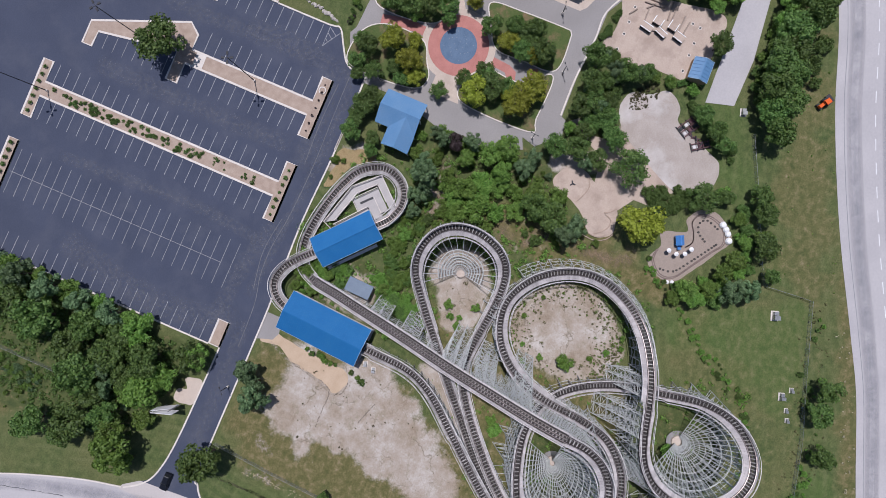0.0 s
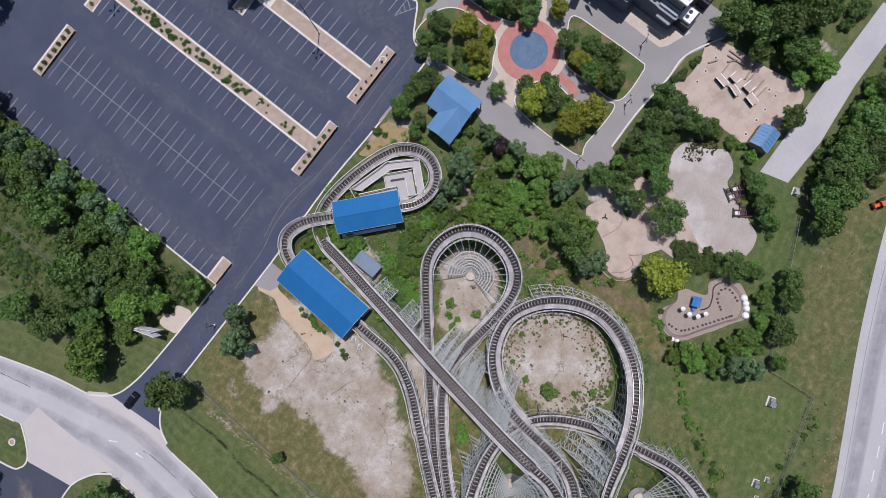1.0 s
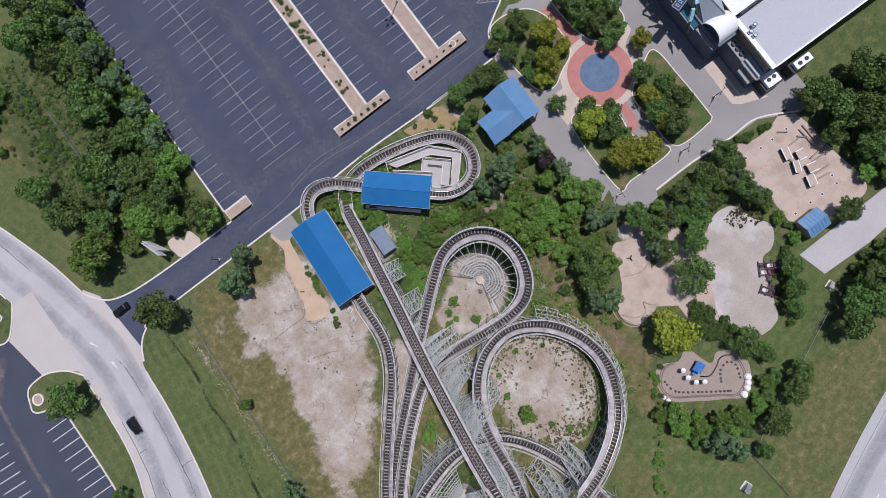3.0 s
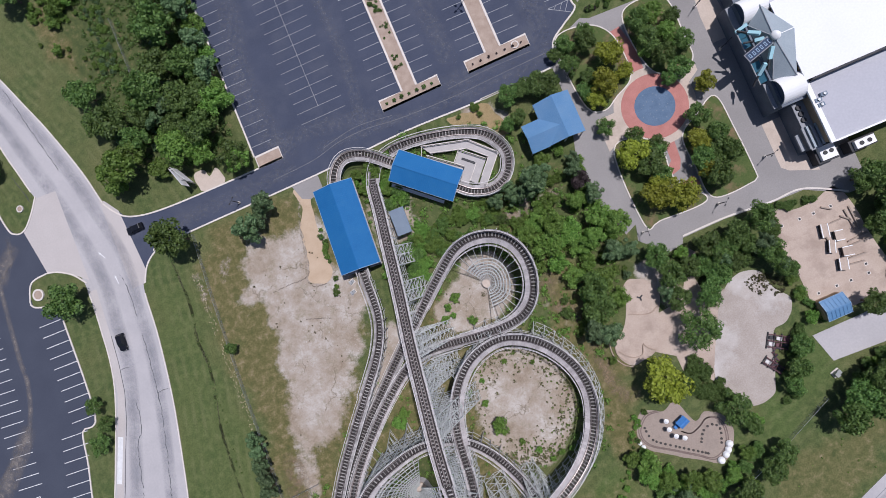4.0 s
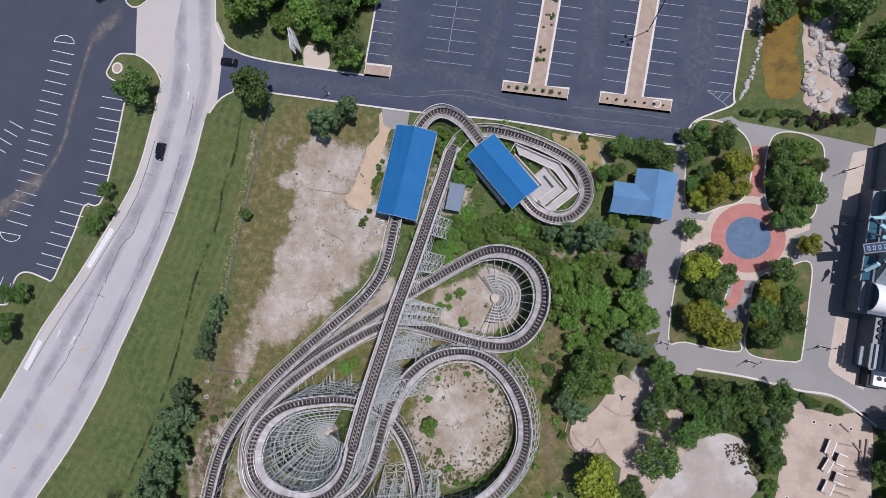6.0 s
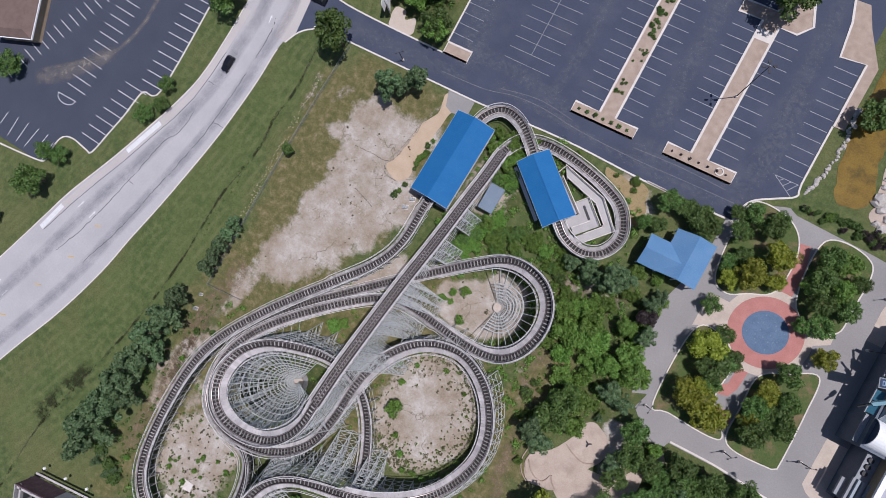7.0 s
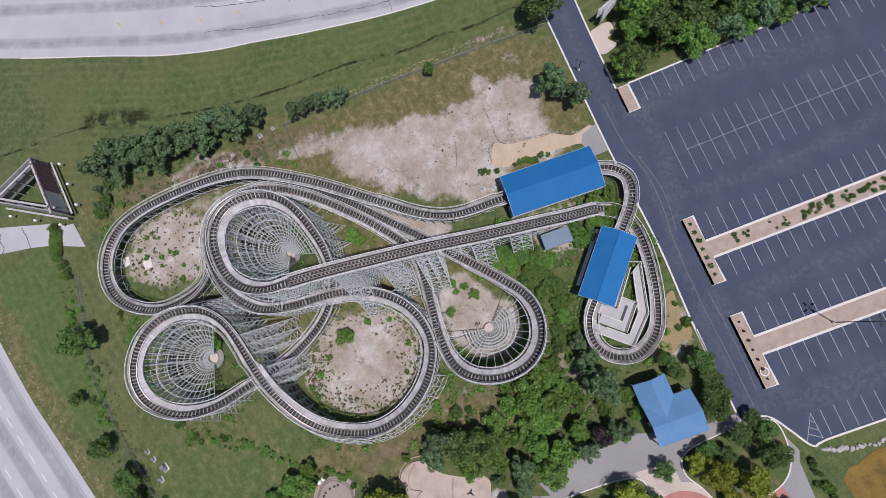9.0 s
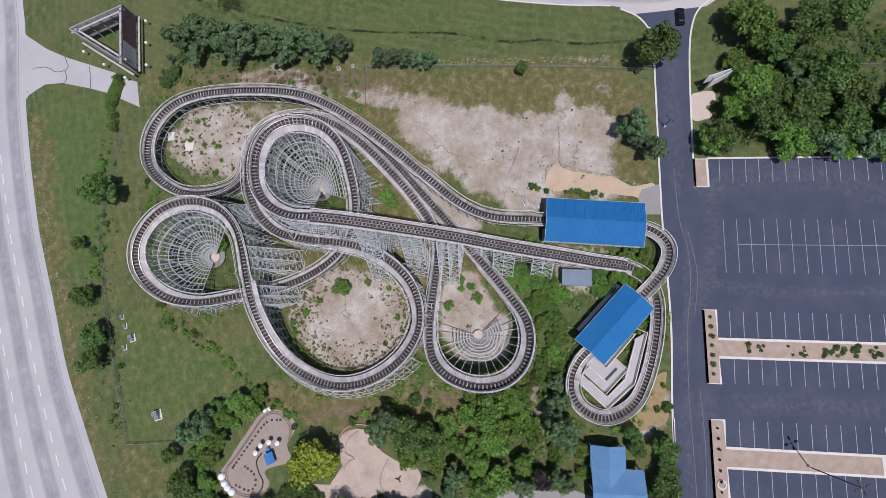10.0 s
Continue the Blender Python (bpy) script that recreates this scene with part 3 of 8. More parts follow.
b.plate([(-73.5, -153), (-71.7, -151.0), (-67, -143.3), (-64, -136.2), (-61.1, -127.4), (-58.5, -119.7), (-52.3, -121.3), (-53.9, -127), (-55.9, -136.5), (-55.6, -142), (-52.4, -146.6), (-50, -148)], -0.3, 0.034)
b.plate([(-56.6, -116.3), (-55.5, -112.4), (-47.6, -110.4), (-50.4, -116.9)], -0.3, 0.034)
structure("sign_driveway", b, CONCRETE, "short cracked concrete drive beside the road", "driveway")
b = Build()
b.plate([(-24, 30.7), (-16.3, 30.7), (-16.3, 26.4), (-20.5, 25.4), (-22.6, 26.4)], -0.3, 0.034)
structure("gate_apron", b, PATH_GREY, "grey concrete apron at the gate", "pavement")

# plaza: paths, beds, ring and splash pad
PLAZA = [(50, 33), (50, 20), (50.5, 12), (49, 7), (52.3, 0), (53, -14), (52, -17.5), (57.5, -23), (61.5, -22.3), (62, -21), (73, -20.6), (84, -21.3), (92, -21.3), (101, -26), (106, -26), (106, 40), (92, 41), (92, 36.4), (81, 37.5), (63, 38.5), (61, 39.5), (57, 38), (53, 36)]
b = Build()
b.plate(PLAZA, -0.3, 0.03)
structure("plaza", b, PATH_GREY, "grey asphalt walks of the entrance plaza", "pavement")
b = Build()
b.plate([(50.0, -15.0), (46.3, -2.9), (46.7, 8.4), (51.1, 24.1), (55.7, 22.0), (55.8, 9.0), (54.0, -1.4), (55.3, -8.6), (55.3, -12.5)], -0.3, 0.026)
structure("pavilion_walk", b, PATH_GREY, "worn grey asphalt walk before the pavilion", "pavement")
b = Build()
b.plate(blob([(20.6, 30.0), (27.2, 29.1), (30.7, 30.0), (33.0, 25.3), (34.1, 20.5), (31.4, 20.8), (27.8, 25.6), (22.6, 27.4)], 0.7, 0.6, 3), -0.3, 0.02)
structure("sandy_bank", b, material("straw-coloured bank", (0.22, 0.16, 0.075), (0.42, 0.32, 0.18), 0.5, 5.0, 0.95, 0.4, stain=(0.13, 0.115, 0.04), stain_amount=0.8, stain_scale=0.5), "straw-coloured bare bank beside the track", "bank")
b = Build()
b.plate([(89.6, -3), (94.1, -3), (94.1, -13.3), (97.0, -14), (97.4, -18.4), (91, -15.8), (89.5, -14.4)], -0.3, 0.038)
b.plate([(88, 34.5), (92, 36), (93, 20), (87.3, 20), (87.2, 27)], -0.3, 0.038)
structure("plaza_side_slab", b, SLAB, "tan concrete slabs beside the walk", "pavement")
ring = lambda r, n=64: [(68.8 + r * math.cos(2 * math.pi * k / n), 11.5 + r * math.sin(2 * math.pi * k / n)) for k in range(n)]
for name, r, z, mat, text in (("walk_ring", 9.9, 0.047, SLAB, "round tan concrete walk"), ("paving_ring", 8.1, 0.050, RED_PAVING, "round red paving"), ("splash_pad", 4.9, 0.058, BLUE_PAVING, "round blue rubber splash pad with pale stars")):
    b = Build()
    b.plate(ring(r), -0.3, z)
    structure(name, b, mat, text, "pavement")
b = Build()
for q in range(4):
    for k in range(5):
        r, a = (1.2, 2.2, 3.1, 3.9, 2.7)[k], q * 1.57 + k * 0.66
        x, y = 68.8 + r * math.cos(a), 11.5 + r * math.sin(a)
        b.plate([(x + (0.22 if j % 2 else 0.10) * math.cos(j * math.pi / 5 + a), y + (0.22 if j % 2 else 0.10) * math.sin(j * math.pi / 5 + a)) for j in range(10)], 0.05, 0.063)
structure("pad_stars", b, GREY_ROOF, "small pale stars on the splash pad", "marking")
for pts in ([(67.6, 19), (70.0, 19), (70.2, 24), (70.0, 28), (68.8, 33.4), (65.6, 33), (67.2, 28), (67.6, 24)], [(67.4, 4), (69.8, 4), (69.2, -3), (68.2, -5.2), (64.3, -6.3), (64.6, -4.6), (67, -2.5)], [(67.0, -8.6), (70.4, -8.0), (71.2, -10.3), (69.3, -11.2)]):
    b = Build()
    b.plate(pts, -0.3, 0.044)
    structure("red_walk", b, RED_PAVING, "short red paved walk", "pavement")
b = Build()
b.plate([(54.5, 14), (60.5, 14), (60.5, 8.5), (54.5, 5.5)], -0.3, 0.040)
b.plate([(77, 17), (81.5, 19.5), (81.5, 15.5), (77.5, 13)], -0.3, 0.040)
structure("pale_walk", b, SLAB, "pale concrete walk round the splash pad", "pavement")
BEDS = [[(54, 37.5), (62.5, 36.8), (66.8, 31.2), (66.6, 21), (61.5, 17.5), (57.5, 15.5), (53.8, 18), (52.6, 30)],
        [(70.8, 36), (81.2, 35.6), (82, 24), (81.6, 18.6), (77, 16.8), (71.2, 21)],
        [(55.2, 4.4), (60.5, 6.5), (66, 2), (66, -7), (71, -14.6), (58.8, -15), (55, -14.6)],
        [(71.8, 2), (77, 5.6), (82.6, 8), (83.6, -1), (83.8, -14.2), (82.8, -14.9), (72.6, -14.7), (71.6, -6)]]
for ring_ in BEDS:
    b = Build()
    b.plate(blob(ring_, 1.0), -0.3, 0.10)
    bed = structure("planting_bed", b, material("bed grass", (0.050, 0.085, 0.022), (0.105, 0.13, 0.045), 0.3, 4.0, 0.95, 0.6, stain=(0.24, 0.15, 0.10), stain_amount=0.9, stain_scale=0.25), "raised lawn and mulch bed", "planting bed")
    line = blob(ring_, 1.0)
    part("kerb", kerb_line(line + line[:1], 0.28, 0.17), KERB, bed)

b = Build()
b.plate(blob([(-23.9, 29.5), (-23.7, 23.8), (-26.1, 19.3), (-26.9, 14), (-27.6, 9.0), (-29.3, 5.8), (-25.1, 3.4), (-22.6, 5.2), (-22.1, 12.9), (-20.9, 24.1), (-18.5, 28.3)], 0.6, 0.35, 5), -0.3, 0.012)
structure("sand_track", b, TAN, "tan sandy track beside the station", "pavement")
# play courses and gravel
for name, pts, z, mat, text in (
        ("putting_course", [(46.5, -25.4), (50.5, -27.7), (51.5, -31.8), (49.0, -36.3), (46.9, -40.1), (45.5, -43.7), (42.6, -44.9), (38.6, -45.2), (36.5, -42.3), (37.0, -39.0), (40.2, -36.1), (42.8, -31.7), (44.0, -27.0)], 0.04, YARD, "beige concrete putting course with curved kerbs"),
        ("kart_course", [(36.6, -56.1), (41.0, -58.1), (44.1, -56.7), (45.8, -60.0), (47.1, -63.1), (49.8, -61.7), (53.5, -63.8), (54.5, -67.7), (52.7, -71.7), (49.0, -74.4), (44.3, -71.9), (38.9, -68.7), (33.8, -65.1), (32.9, -61.9), (34.2, -58.4)], 0.04, COURSE, "brownish concrete course with tyre marks"),
        ("gravel_yard", [(68.9, -34.2), (74.7, -35.0), (76.5, -40.1), (79.1, -44.4), (76.3, -48.5), (72.4, -49.7), (70.2, -55.3), (68.0, -60.8), (66.1, -63.9), (60.3, -64.3), (57.1, -59.7), (55.5, -55.4), (57.7, -49.8), (60.5, -44.7), (63.2, -39.5)], 0.03, material("gravel", (0.31, 0.265, 0.23), (0.45, 0.40, 0.365), 0.25, 3.0, 0.95, 0.4, stain=(0.60, 0.58, 0.57), stain_amount=0.9, stain_scale=0.07), "pale packed gravel yard with white washes"),
        ("fun_yard", [(98.7, -23.4), (100.8, -29.2), (101.4, -37.6), (102.8, -49.6), (94.1, -51), (84.0, -48.5), (82.9, -39.1), (81.2, -27.0), (84.2, -22.9), (88.3, -24.9), (94.7, -24.2)], 0.03, YARD, "beige concrete yard left by a removed ride")):
    b = Build()
    b.plate(blob(pts, 0.8, 0.25, 2), -0.3, z)
    structure(name, b, mat, text, "pavement")
b = Build()
b.plate([(61.9, -23.4), (63.5, -25.4), (60.7, -30.6), (61.0, -33.7), (59.9, -38.5), (63.8, -41.0), (60.9, -46.9), (56.5, -52.5), (55.0, -55.9), (52.3, -51.7), (49.3, -50.9), (49.2, -46.9), (45.1, -44.2), (44.5, -41.8), (48.5, -35.8), (53.1, -35.2), (57.3, -32.3), (60.1, -27.1)], -0.3, 0.026)
structure("course_walk", b, YARD, "beige concrete walk between the courses", "pavement")
b = Build()
b.plate(blob([(64.6, 70), (65.1, 59.4), (65.8, 53.4), (67.6, 46.5), (70.3, 44.6), (73.9, 46.2), (75.2, 49.1), (73.5, 54.1), (72.6, 60), (73, 80), (66, 84)], 0.8, 0.5), -0.4, 0.02)
structure("water", b, WATER, "shallow brown stream pool", "water")
b = Build()
b.plate(blob([(73.9, 66), (74.6, 56), (76.0, 49.1), (76.6, 44.2), (86.2, 42.6), (87.1, 45.8), (84.5, 50.7), (82, 58), (82, 66)], 0.8, 0.6, 9), -0.3, 0.03)
structure("rock_bank", b, YARD, "bare sandy bank below the rocks", "bank")

# ---- wooden roller coaster ----
PRELIFT = [(-13.2, 20.6, 3.2), (-12.1, 27.0, 3.2), (-9.4, 30.4, 3.2), (-6.8, 31.3, 3.2), (-2.8, 30.1, 3.2), (0.5, 27.6, 3.2), (3.8, 24.4, 3.2), (10.4, 18.4, 3.0), (15.6, 13.2, 2.8), (19.7, 9.6, 2.6), (24.8, 8.4, 2.4), (29.2, 10.6, 2.2), (31.2, 16.0, 2.0), (28.4, 21.7, 2.0), (23.3, 24.7, 2.0), (15.8, 27.0, 2.0), (8.2, 28.3, 1.6), (3.0, 28.2, 1.0), (-1.2, 26.2, 1.3)]
LIFT = [(-3.2, 21.5, 3.0), (-3.7, 14.6, 5.4), (-4.5, 6.8, 8.0), (-5.7, -5.9, 12.2), (-7.1, -18.2, 16.4), (-8.1, -29.9, 20.2), (-8.8, -38.9, 23.0)]
TURN_B = [(-9.3, -46.9, 24.5), (-9.7, -51.9, 24.3), (-11.4, -56.0, 24.0), (-14.9, -59.4, 23.5), (-20.2, -61.2, 23.0), (-26.3, -61.1, 22.5), (-30.6, -58.2, 22.0), (-32.2, -53.3, 21.5), (-31.2, -47.8, 20.0), (-27.5, -44.0, 18.0), (-21.4, -42.0, 15.5)]
DROP_C = [(-15.6, -41.4, 12.5), (-9.6, -42.9, 9.0), (-5.1, -46.6, 6.0), (-0.7, -52.7, 4.0), (3.2, -61.3, 3.5), (5.6, -70.6, 5.0), (8.0, -79.6, 9.0), (7.1, -85.6, 13.0), (2.9, -89.7, 16.0), (-2.1, -90.9, 17.5), (-7.3, -89.7, 18.0), (-12.4, -85.6, 18.0), (-14.7, -79.3, 17.5), (-13.2, -72.4, 17.0), (-9.2, -68.4, 16.0), (-3.5, -66.5, 15.0)]
LOOP_E = [(3.5, -65.3, 13.5), (10.4, -63.8, 11.0), (18.2, -59.9, 8.0), (23.4, -54.1, 6.0), (26.3, -46.0, 5.0), (25.0, -38.0, 5.0), (20.2, -30.7, 6.0), (13.7, -26.4, 7.5), (8.0, -26.0, 8.5), (2.3, -28.2, 9.5), (-2.4, -33.0, 10.0), (-5.4, -39.2, 10.0)]
OUTER_B = [(-6.7, -45.4, 10.0), (-7.5, -53.8, 10.0), (-9.2, -60.7, 10.5), (-13.2, -65.4, 11.0), (-18.1, -68.3, 11.0), (-24.6, -69.6, 11.0), (-30.5, -69.2, 11.0), (-36.4, -66.4, 10.5), (-39.0, -60.2, 10.0), (-38.9, -53.9, 9.0), (-36.7, -48.2, 8.0), (-31.6, -41.1, 6.5), (-22.8, -32.3, 5.0), (-14.4, -25.6, 4.0)]
LOOP_A = [(-9.0, -23.0, 4.0), (-2.5, -22.8, 4.0), (4.4, -23.4, 5.0), (12.3, -23.7, 7.0), (18.6, -22.6, 9.0), (22.6, -19.1, 10.5), (24.6, -12.9, 11.5), (23.8, -6.9, 11.5), (20.2, -2.7, 11.0), (14.8, -1.1, 10.0), (9.9, -2.0, 8.5), (5.2, -5.1, 6.5), (-0.6, -9.7, 4.5)]
RETURN = [(-6.2, -14.5, 3.5), (-12.3, -19.5, 2.6), (-22.0, -28.3, 2.4), (-30.1, -35.9, 2.6), (-36.6, -43.4, 3.4), (-40.5, -50.9, 4.2), (-41.5, -59.6, 5.0), (-39.1, -68.4, 5.4), (-32.2, -72.7, 5.5), (-26.3, -73.8, 5.5), (-22.2, -77.0, 5.5), (-20.2, -84.0, 5.5)]
LOOP_D = [(-20.9, -91.2, 5.5), (-25.3, -98.2, 5.5), (-30.8, -101.4, 5.5), (-38.1, -101.2, 5.5), (-44.5, -96.9, 5.5), (-47.9, -89.2, 5.5), (-48.9, -76.4, 5.5), (-48.0, -63.7, 5.5), (-45.0, -54.2, 5.5), (-38.2, -43.2, 5.5), (-31.2, -34.1, 5.5), (-23.9, -25.3, 5.0), (-17.8, -17.5, 4.5), (-14.7, -9.9, 4.0), (-14.2, 0.9, 3.5), (-13.7, 13.5, 3.2)]
SECTIONS = [("prelift_track", PRELIFT, "curved"), ("lift_hill", LIFT, "lift"), ("top_turn", TURN_B, "turn"), ("first_drop", DROP_C, "turn"), ("wide_turn", LOOP_E, "turn"),
            ("lower_helix", OUTER_B, "turn"), ("return_turn", LOOP_A, "turn"), ("low_run", RETURN, "curved"), ("station_run", LOOP_D, "curved")]
STEP = 0.82
line, owner = [], []
flat = [(p, k) for k, (_, pts, _) in enumerate(SECTIONS) for p in pts]
pts_all = [np.array(p) for p, _ in flat]
for i in range(len(flat)):
    a, b_, c_, d_ = (pts_all[(i + k) % len(flat)] for k in (-1, 0, 1, 2))
    m = max(1, int(np.linalg.norm(c_ - b_) / STEP + 0.5))
    for k in range(m):
        t = k / m
        line.append(0.5 * (2 * b_ + (c_ - a) * t + (2 * a - 5 * b_ + 4 * c_ - d_) * t * t + (3 * b_ - a - 3 * c_ + d_) * t ** 3))
        owner.append(flat[i][1])
line = np.array(line)
for _ in range(4):
    line = (np.roll(line, 1, 0) + 2 * line + np.roll(line, -1, 0)) / 4
N = len(line)
tan = np.roll(line, -1, 0) - np.roll(line, 1, 0)
tan /= np.linalg.norm(tan, axis=1)[:, None]
side = np.stack([-tan[:, 1], tan[:, 0], 0 * tan[:, 0]], 1)
side /= np.linalg.norm(side, axis=1)[:, None]
head = np.unwrap(np.arctan2(tan[:, 1], tan[:, 0]))
turnrate = (np.roll(head, -4) - np.roll(head, 4))
turnrate[:4] = turnrate[4]
turnrate[-4:] = turnrate[-5]
turnrate = np.convolve(np.concatenate([turnrate[-6:], turnrate, turnrate[:6]]), np.ones(13) / 13, "valid") / (8 * STEP)
bank = np.clip(turnrate * 5.0, -0.5, 0.5)
bank[[owner[i] == 1 for i in range(N)]] = 0
bank[[owner[i] == 0 for i in range(N)]] *= 0.3


def at_track(i, across, over, level=False):
    """A point beside and over the track at step i; across is to the left of travel."""
    i %= N
    s, a = side[i], (0 if level else bank[i])
    up = np.array([0, 0, 1.0])
    return line[i] + (s * math.cos(a) + up * math.sin(-a) * -1 * -1) * across + (up * math.cos(a) + s * math.sin(a)) * over


def ribbon(ids, left, right, over, thick):
    """A bank-following band between two offsets, given as numbers or per-step lists."""
    b = Build()
    v = []
    for k, i in enumerate(ids):
        l, r = (left[k] if hasattr(left, "__len__") else left), (right[k] if hasattr(right, "__len__") else right)
        v += [at_track(i, l, over), at_track(i, r, over), at_track(i, r, over - thick), at_track(i, l, over - thick)]
    f = []
    for k in range(len(ids) - 1):
        q = 4 * k
        f += [(q, q + 1, q + 5, q + 4), (q + 1, q + 2, q + 6, q + 5), (q + 2, q + 3, q + 7, q + 6), (q + 3, q, q + 4, q + 7)]
    f += [(3, 2, 1, 0), tuple(4 * (len(ids) - 1) + j for j in range(4))]
    b.faces(v, f)
    return b


def boards(ids, left, right, over, thick, gap=0.05):
    """A walkway of single board lengths with thin joints, between two per-step offsets."""
    b = Build()
    for k in range(len(ids) - 1):
        c0, c1 = gap / 2, 1 - gap / 2
        e = []
        for o in (left, right):
            p, q = at_track(ids[k], o[k], over), at_track(ids[k + 1], o[k + 1], over)
            e += [p + (q - p) * c0, p + (q - p) * c1]
        low = [x - np.array([0, 0, thick]) for x in e]
        b.hexa([low[0], low[2], low[3], low[1], e[0], e[2], e[3], e[1]])
    return b


coaster = thing("roller_coaster", "twisting wooden roller coaster of weathered grey timber, out of use", "roller coaster")
HUBS = [((13.7, -12.7), "return_turn", LOOP_A), ((-22.4, -54.3), "top_turn", TURN_B), ((-4.5, -81.9), "first_drop", DROP_C)]
tie_mesh = Build()
tie_mesh.box(-1.2, -0.12, -0.07, 1.2, 0.12, 0.07)
tie_mesh = tie_mesh.mesh("tie", TIE)
section_parts = {}
for k, (name, pts, style) in enumerate(SECTIONS):
    own = [i for i in range(N) if owner[i] == k]
    ids = own + [own[-1] + 1]
    b = Build()
    for s in (-1, 1):
        r = ribbon(ids, s * 0.80, s * 0.56, 0.02, 0.34)
        b.faces(r.v, r.f)
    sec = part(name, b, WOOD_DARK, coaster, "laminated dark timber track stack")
    section_parts[name] = sec
    for s in (-1, 1):
        part("running_rail", ribbon(ids, s * 0.76, s * 0.62, 0.045, 0.02), RAIL, sec, "worn steel running rail")
    wide = [1.15 + 0.75 * max(0.0, min(1.0, (abs(turnrate[i % N]) - 0.05) / 0.05)) * (1 if style == "turn" else 0.25) for i in ids]
    if name == "wide_turn":
        wide = [max(w, 1.65) for w in wide]
    inner = [1 if turnrate[i % N] > 0 else -1 for i in ids]
    for s in (-1, 1):
        far = [s * (1.05 + (0.50 if style == "lift" else (w - 0.45 if q == s else 0.40))) for w, q in zip(wide, inner)]
        turning = sum(1 for q in inner if q == s) > len(inner) / 2
        part("walkway", boards(ids, [s * (1.12 if style == "lift" else 0.87)] * len(ids), far if style == "lift" else [f - s * 0.22 for f in far], -0.04, 0.06), PLANK if style == "lift" or (style == "turn" and turning) else WOOD, sec, "weathered plank walkway beside the track")
        for over in (1.0, 0.5):
            part("handrail", ribbon(ids, [f + s * 0.03 for f in far], [f - s * (0.07 if over > 0.8 else 0.03) for f in far], over, 0.09), HANDRAIL, sec, "weathered timber handrail")
        b = Build()
        for j, i in enumerate(ids[:-1]):
            if i % 3 == 0:
                b.beam(at_track(i, far[j], -0.1), at_track(i, far[j], 1.0), 0.09, 0.09, up=tuple(tan[i]))
        if b.v:
            tagged(part("post_row", b, WOOD, sec), kind="stuff")
    # wide dark bands below the ties: the deep shade of the gaps, put in as colour
    for s in (-1, 1):
        part("stringer", ribbon(ids, s * 1.12, s * 0.05, -0.46, 0.20), WOOD_DARK, sec, "dark timber band standing in for the shade between the ties")
    if style == "lift":
        part("lift_chain", ribbon(ids, 0.09, -0.09, 0.05, 0.10), RAIL, sec, "rusty lift chain in its trough")
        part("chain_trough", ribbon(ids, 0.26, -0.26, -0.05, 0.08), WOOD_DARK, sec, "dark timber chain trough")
        # reddish-brown lift centre, coloured dark enough to stand in for gap shade
        part("track_bed", ribbon(ids, 1.08, -1.08, -0.26, 0.05), WOOD_DARK, sec, "dark reddish-brown band under the rails, also standing in for shaded gaps")
        for j, i in enumerate(own):
            for s in (-1, 1):
                b = Build()
                e0, e1 = at_track(i, s * 0.22, 0.03), at_track(i, s * 0.54, 0.03)
                if s > 0:
                    e0, e1 = (e0 + at_track((i + 1) % N, 0.22, 0.03)) / 2, (e1 + at_track((i + 1) % N, 0.54, 0.03)) / 2
                b.beam(e0, e1, 0.30, 0.06)
                part("cleat", b, TIE, sec)
    many = name in ("lift_hill", "return_turn", "wide_turn")
    rest = Build()
    for i in own:
        x, y = Vector(at_track(i, 1, 0) - at_track(i, 0, 0)).normalized(), Vector(tan[i])
        z = x.cross(y)
        m = Matrix(((x.x, y.x, z.x, 0), (x.y, y.y, z.y, 0), (x.z, y.z, z.z, 0), (0, 0, 0, 1)))
        m.translation = Vector(at_track(i, 0, -0.36))
        if many:
            o = new("tie", tie_mesh)
            o.parent = sec
            o.matrix_basis = m
        else:
            rest.hexa([m @ Vector(q) for q in ((-1.2, -0.12, -0.07), (1.2, -0.12, -0.07), (1.2, 0.12, -0.07), (-1.2, 0.12, -0.07), (-1.2, -0.12, 0.07), (1.2, -0.12, 0.07), (1.2, 0.12, 0.07), (-1.2, 0.12, 0.07))])
    if rest.v:
        tagged(part("tie_row", rest, TIE, sec), kind="stuff")


def clear_of_track(p, z_top, skip):
    """Whether a post foot at p stays off the tracks that pass below z_top."""
    d = np.linalg.norm(line[:, :2] - np.array(p[:2]), axis=1)
    for i in np.where(d < 1.25)[0]:
        if line[i, 2] < z_top - 1.5 and min(abs(i - skip), N - abs(i - skip)) > 6:
            return False
    return True


def off_line(p, skip):
    """Whether a ground point stays clear of all other stretches of track in plan."""
    d = (line[:, 0] - p[0]) ** 2 + (line[:, 1] - p[1]) ** 2
    return all(min(abs(i - skip), N - abs(i - skip)) < 8 for i in np.where(d < 4.0)[0])


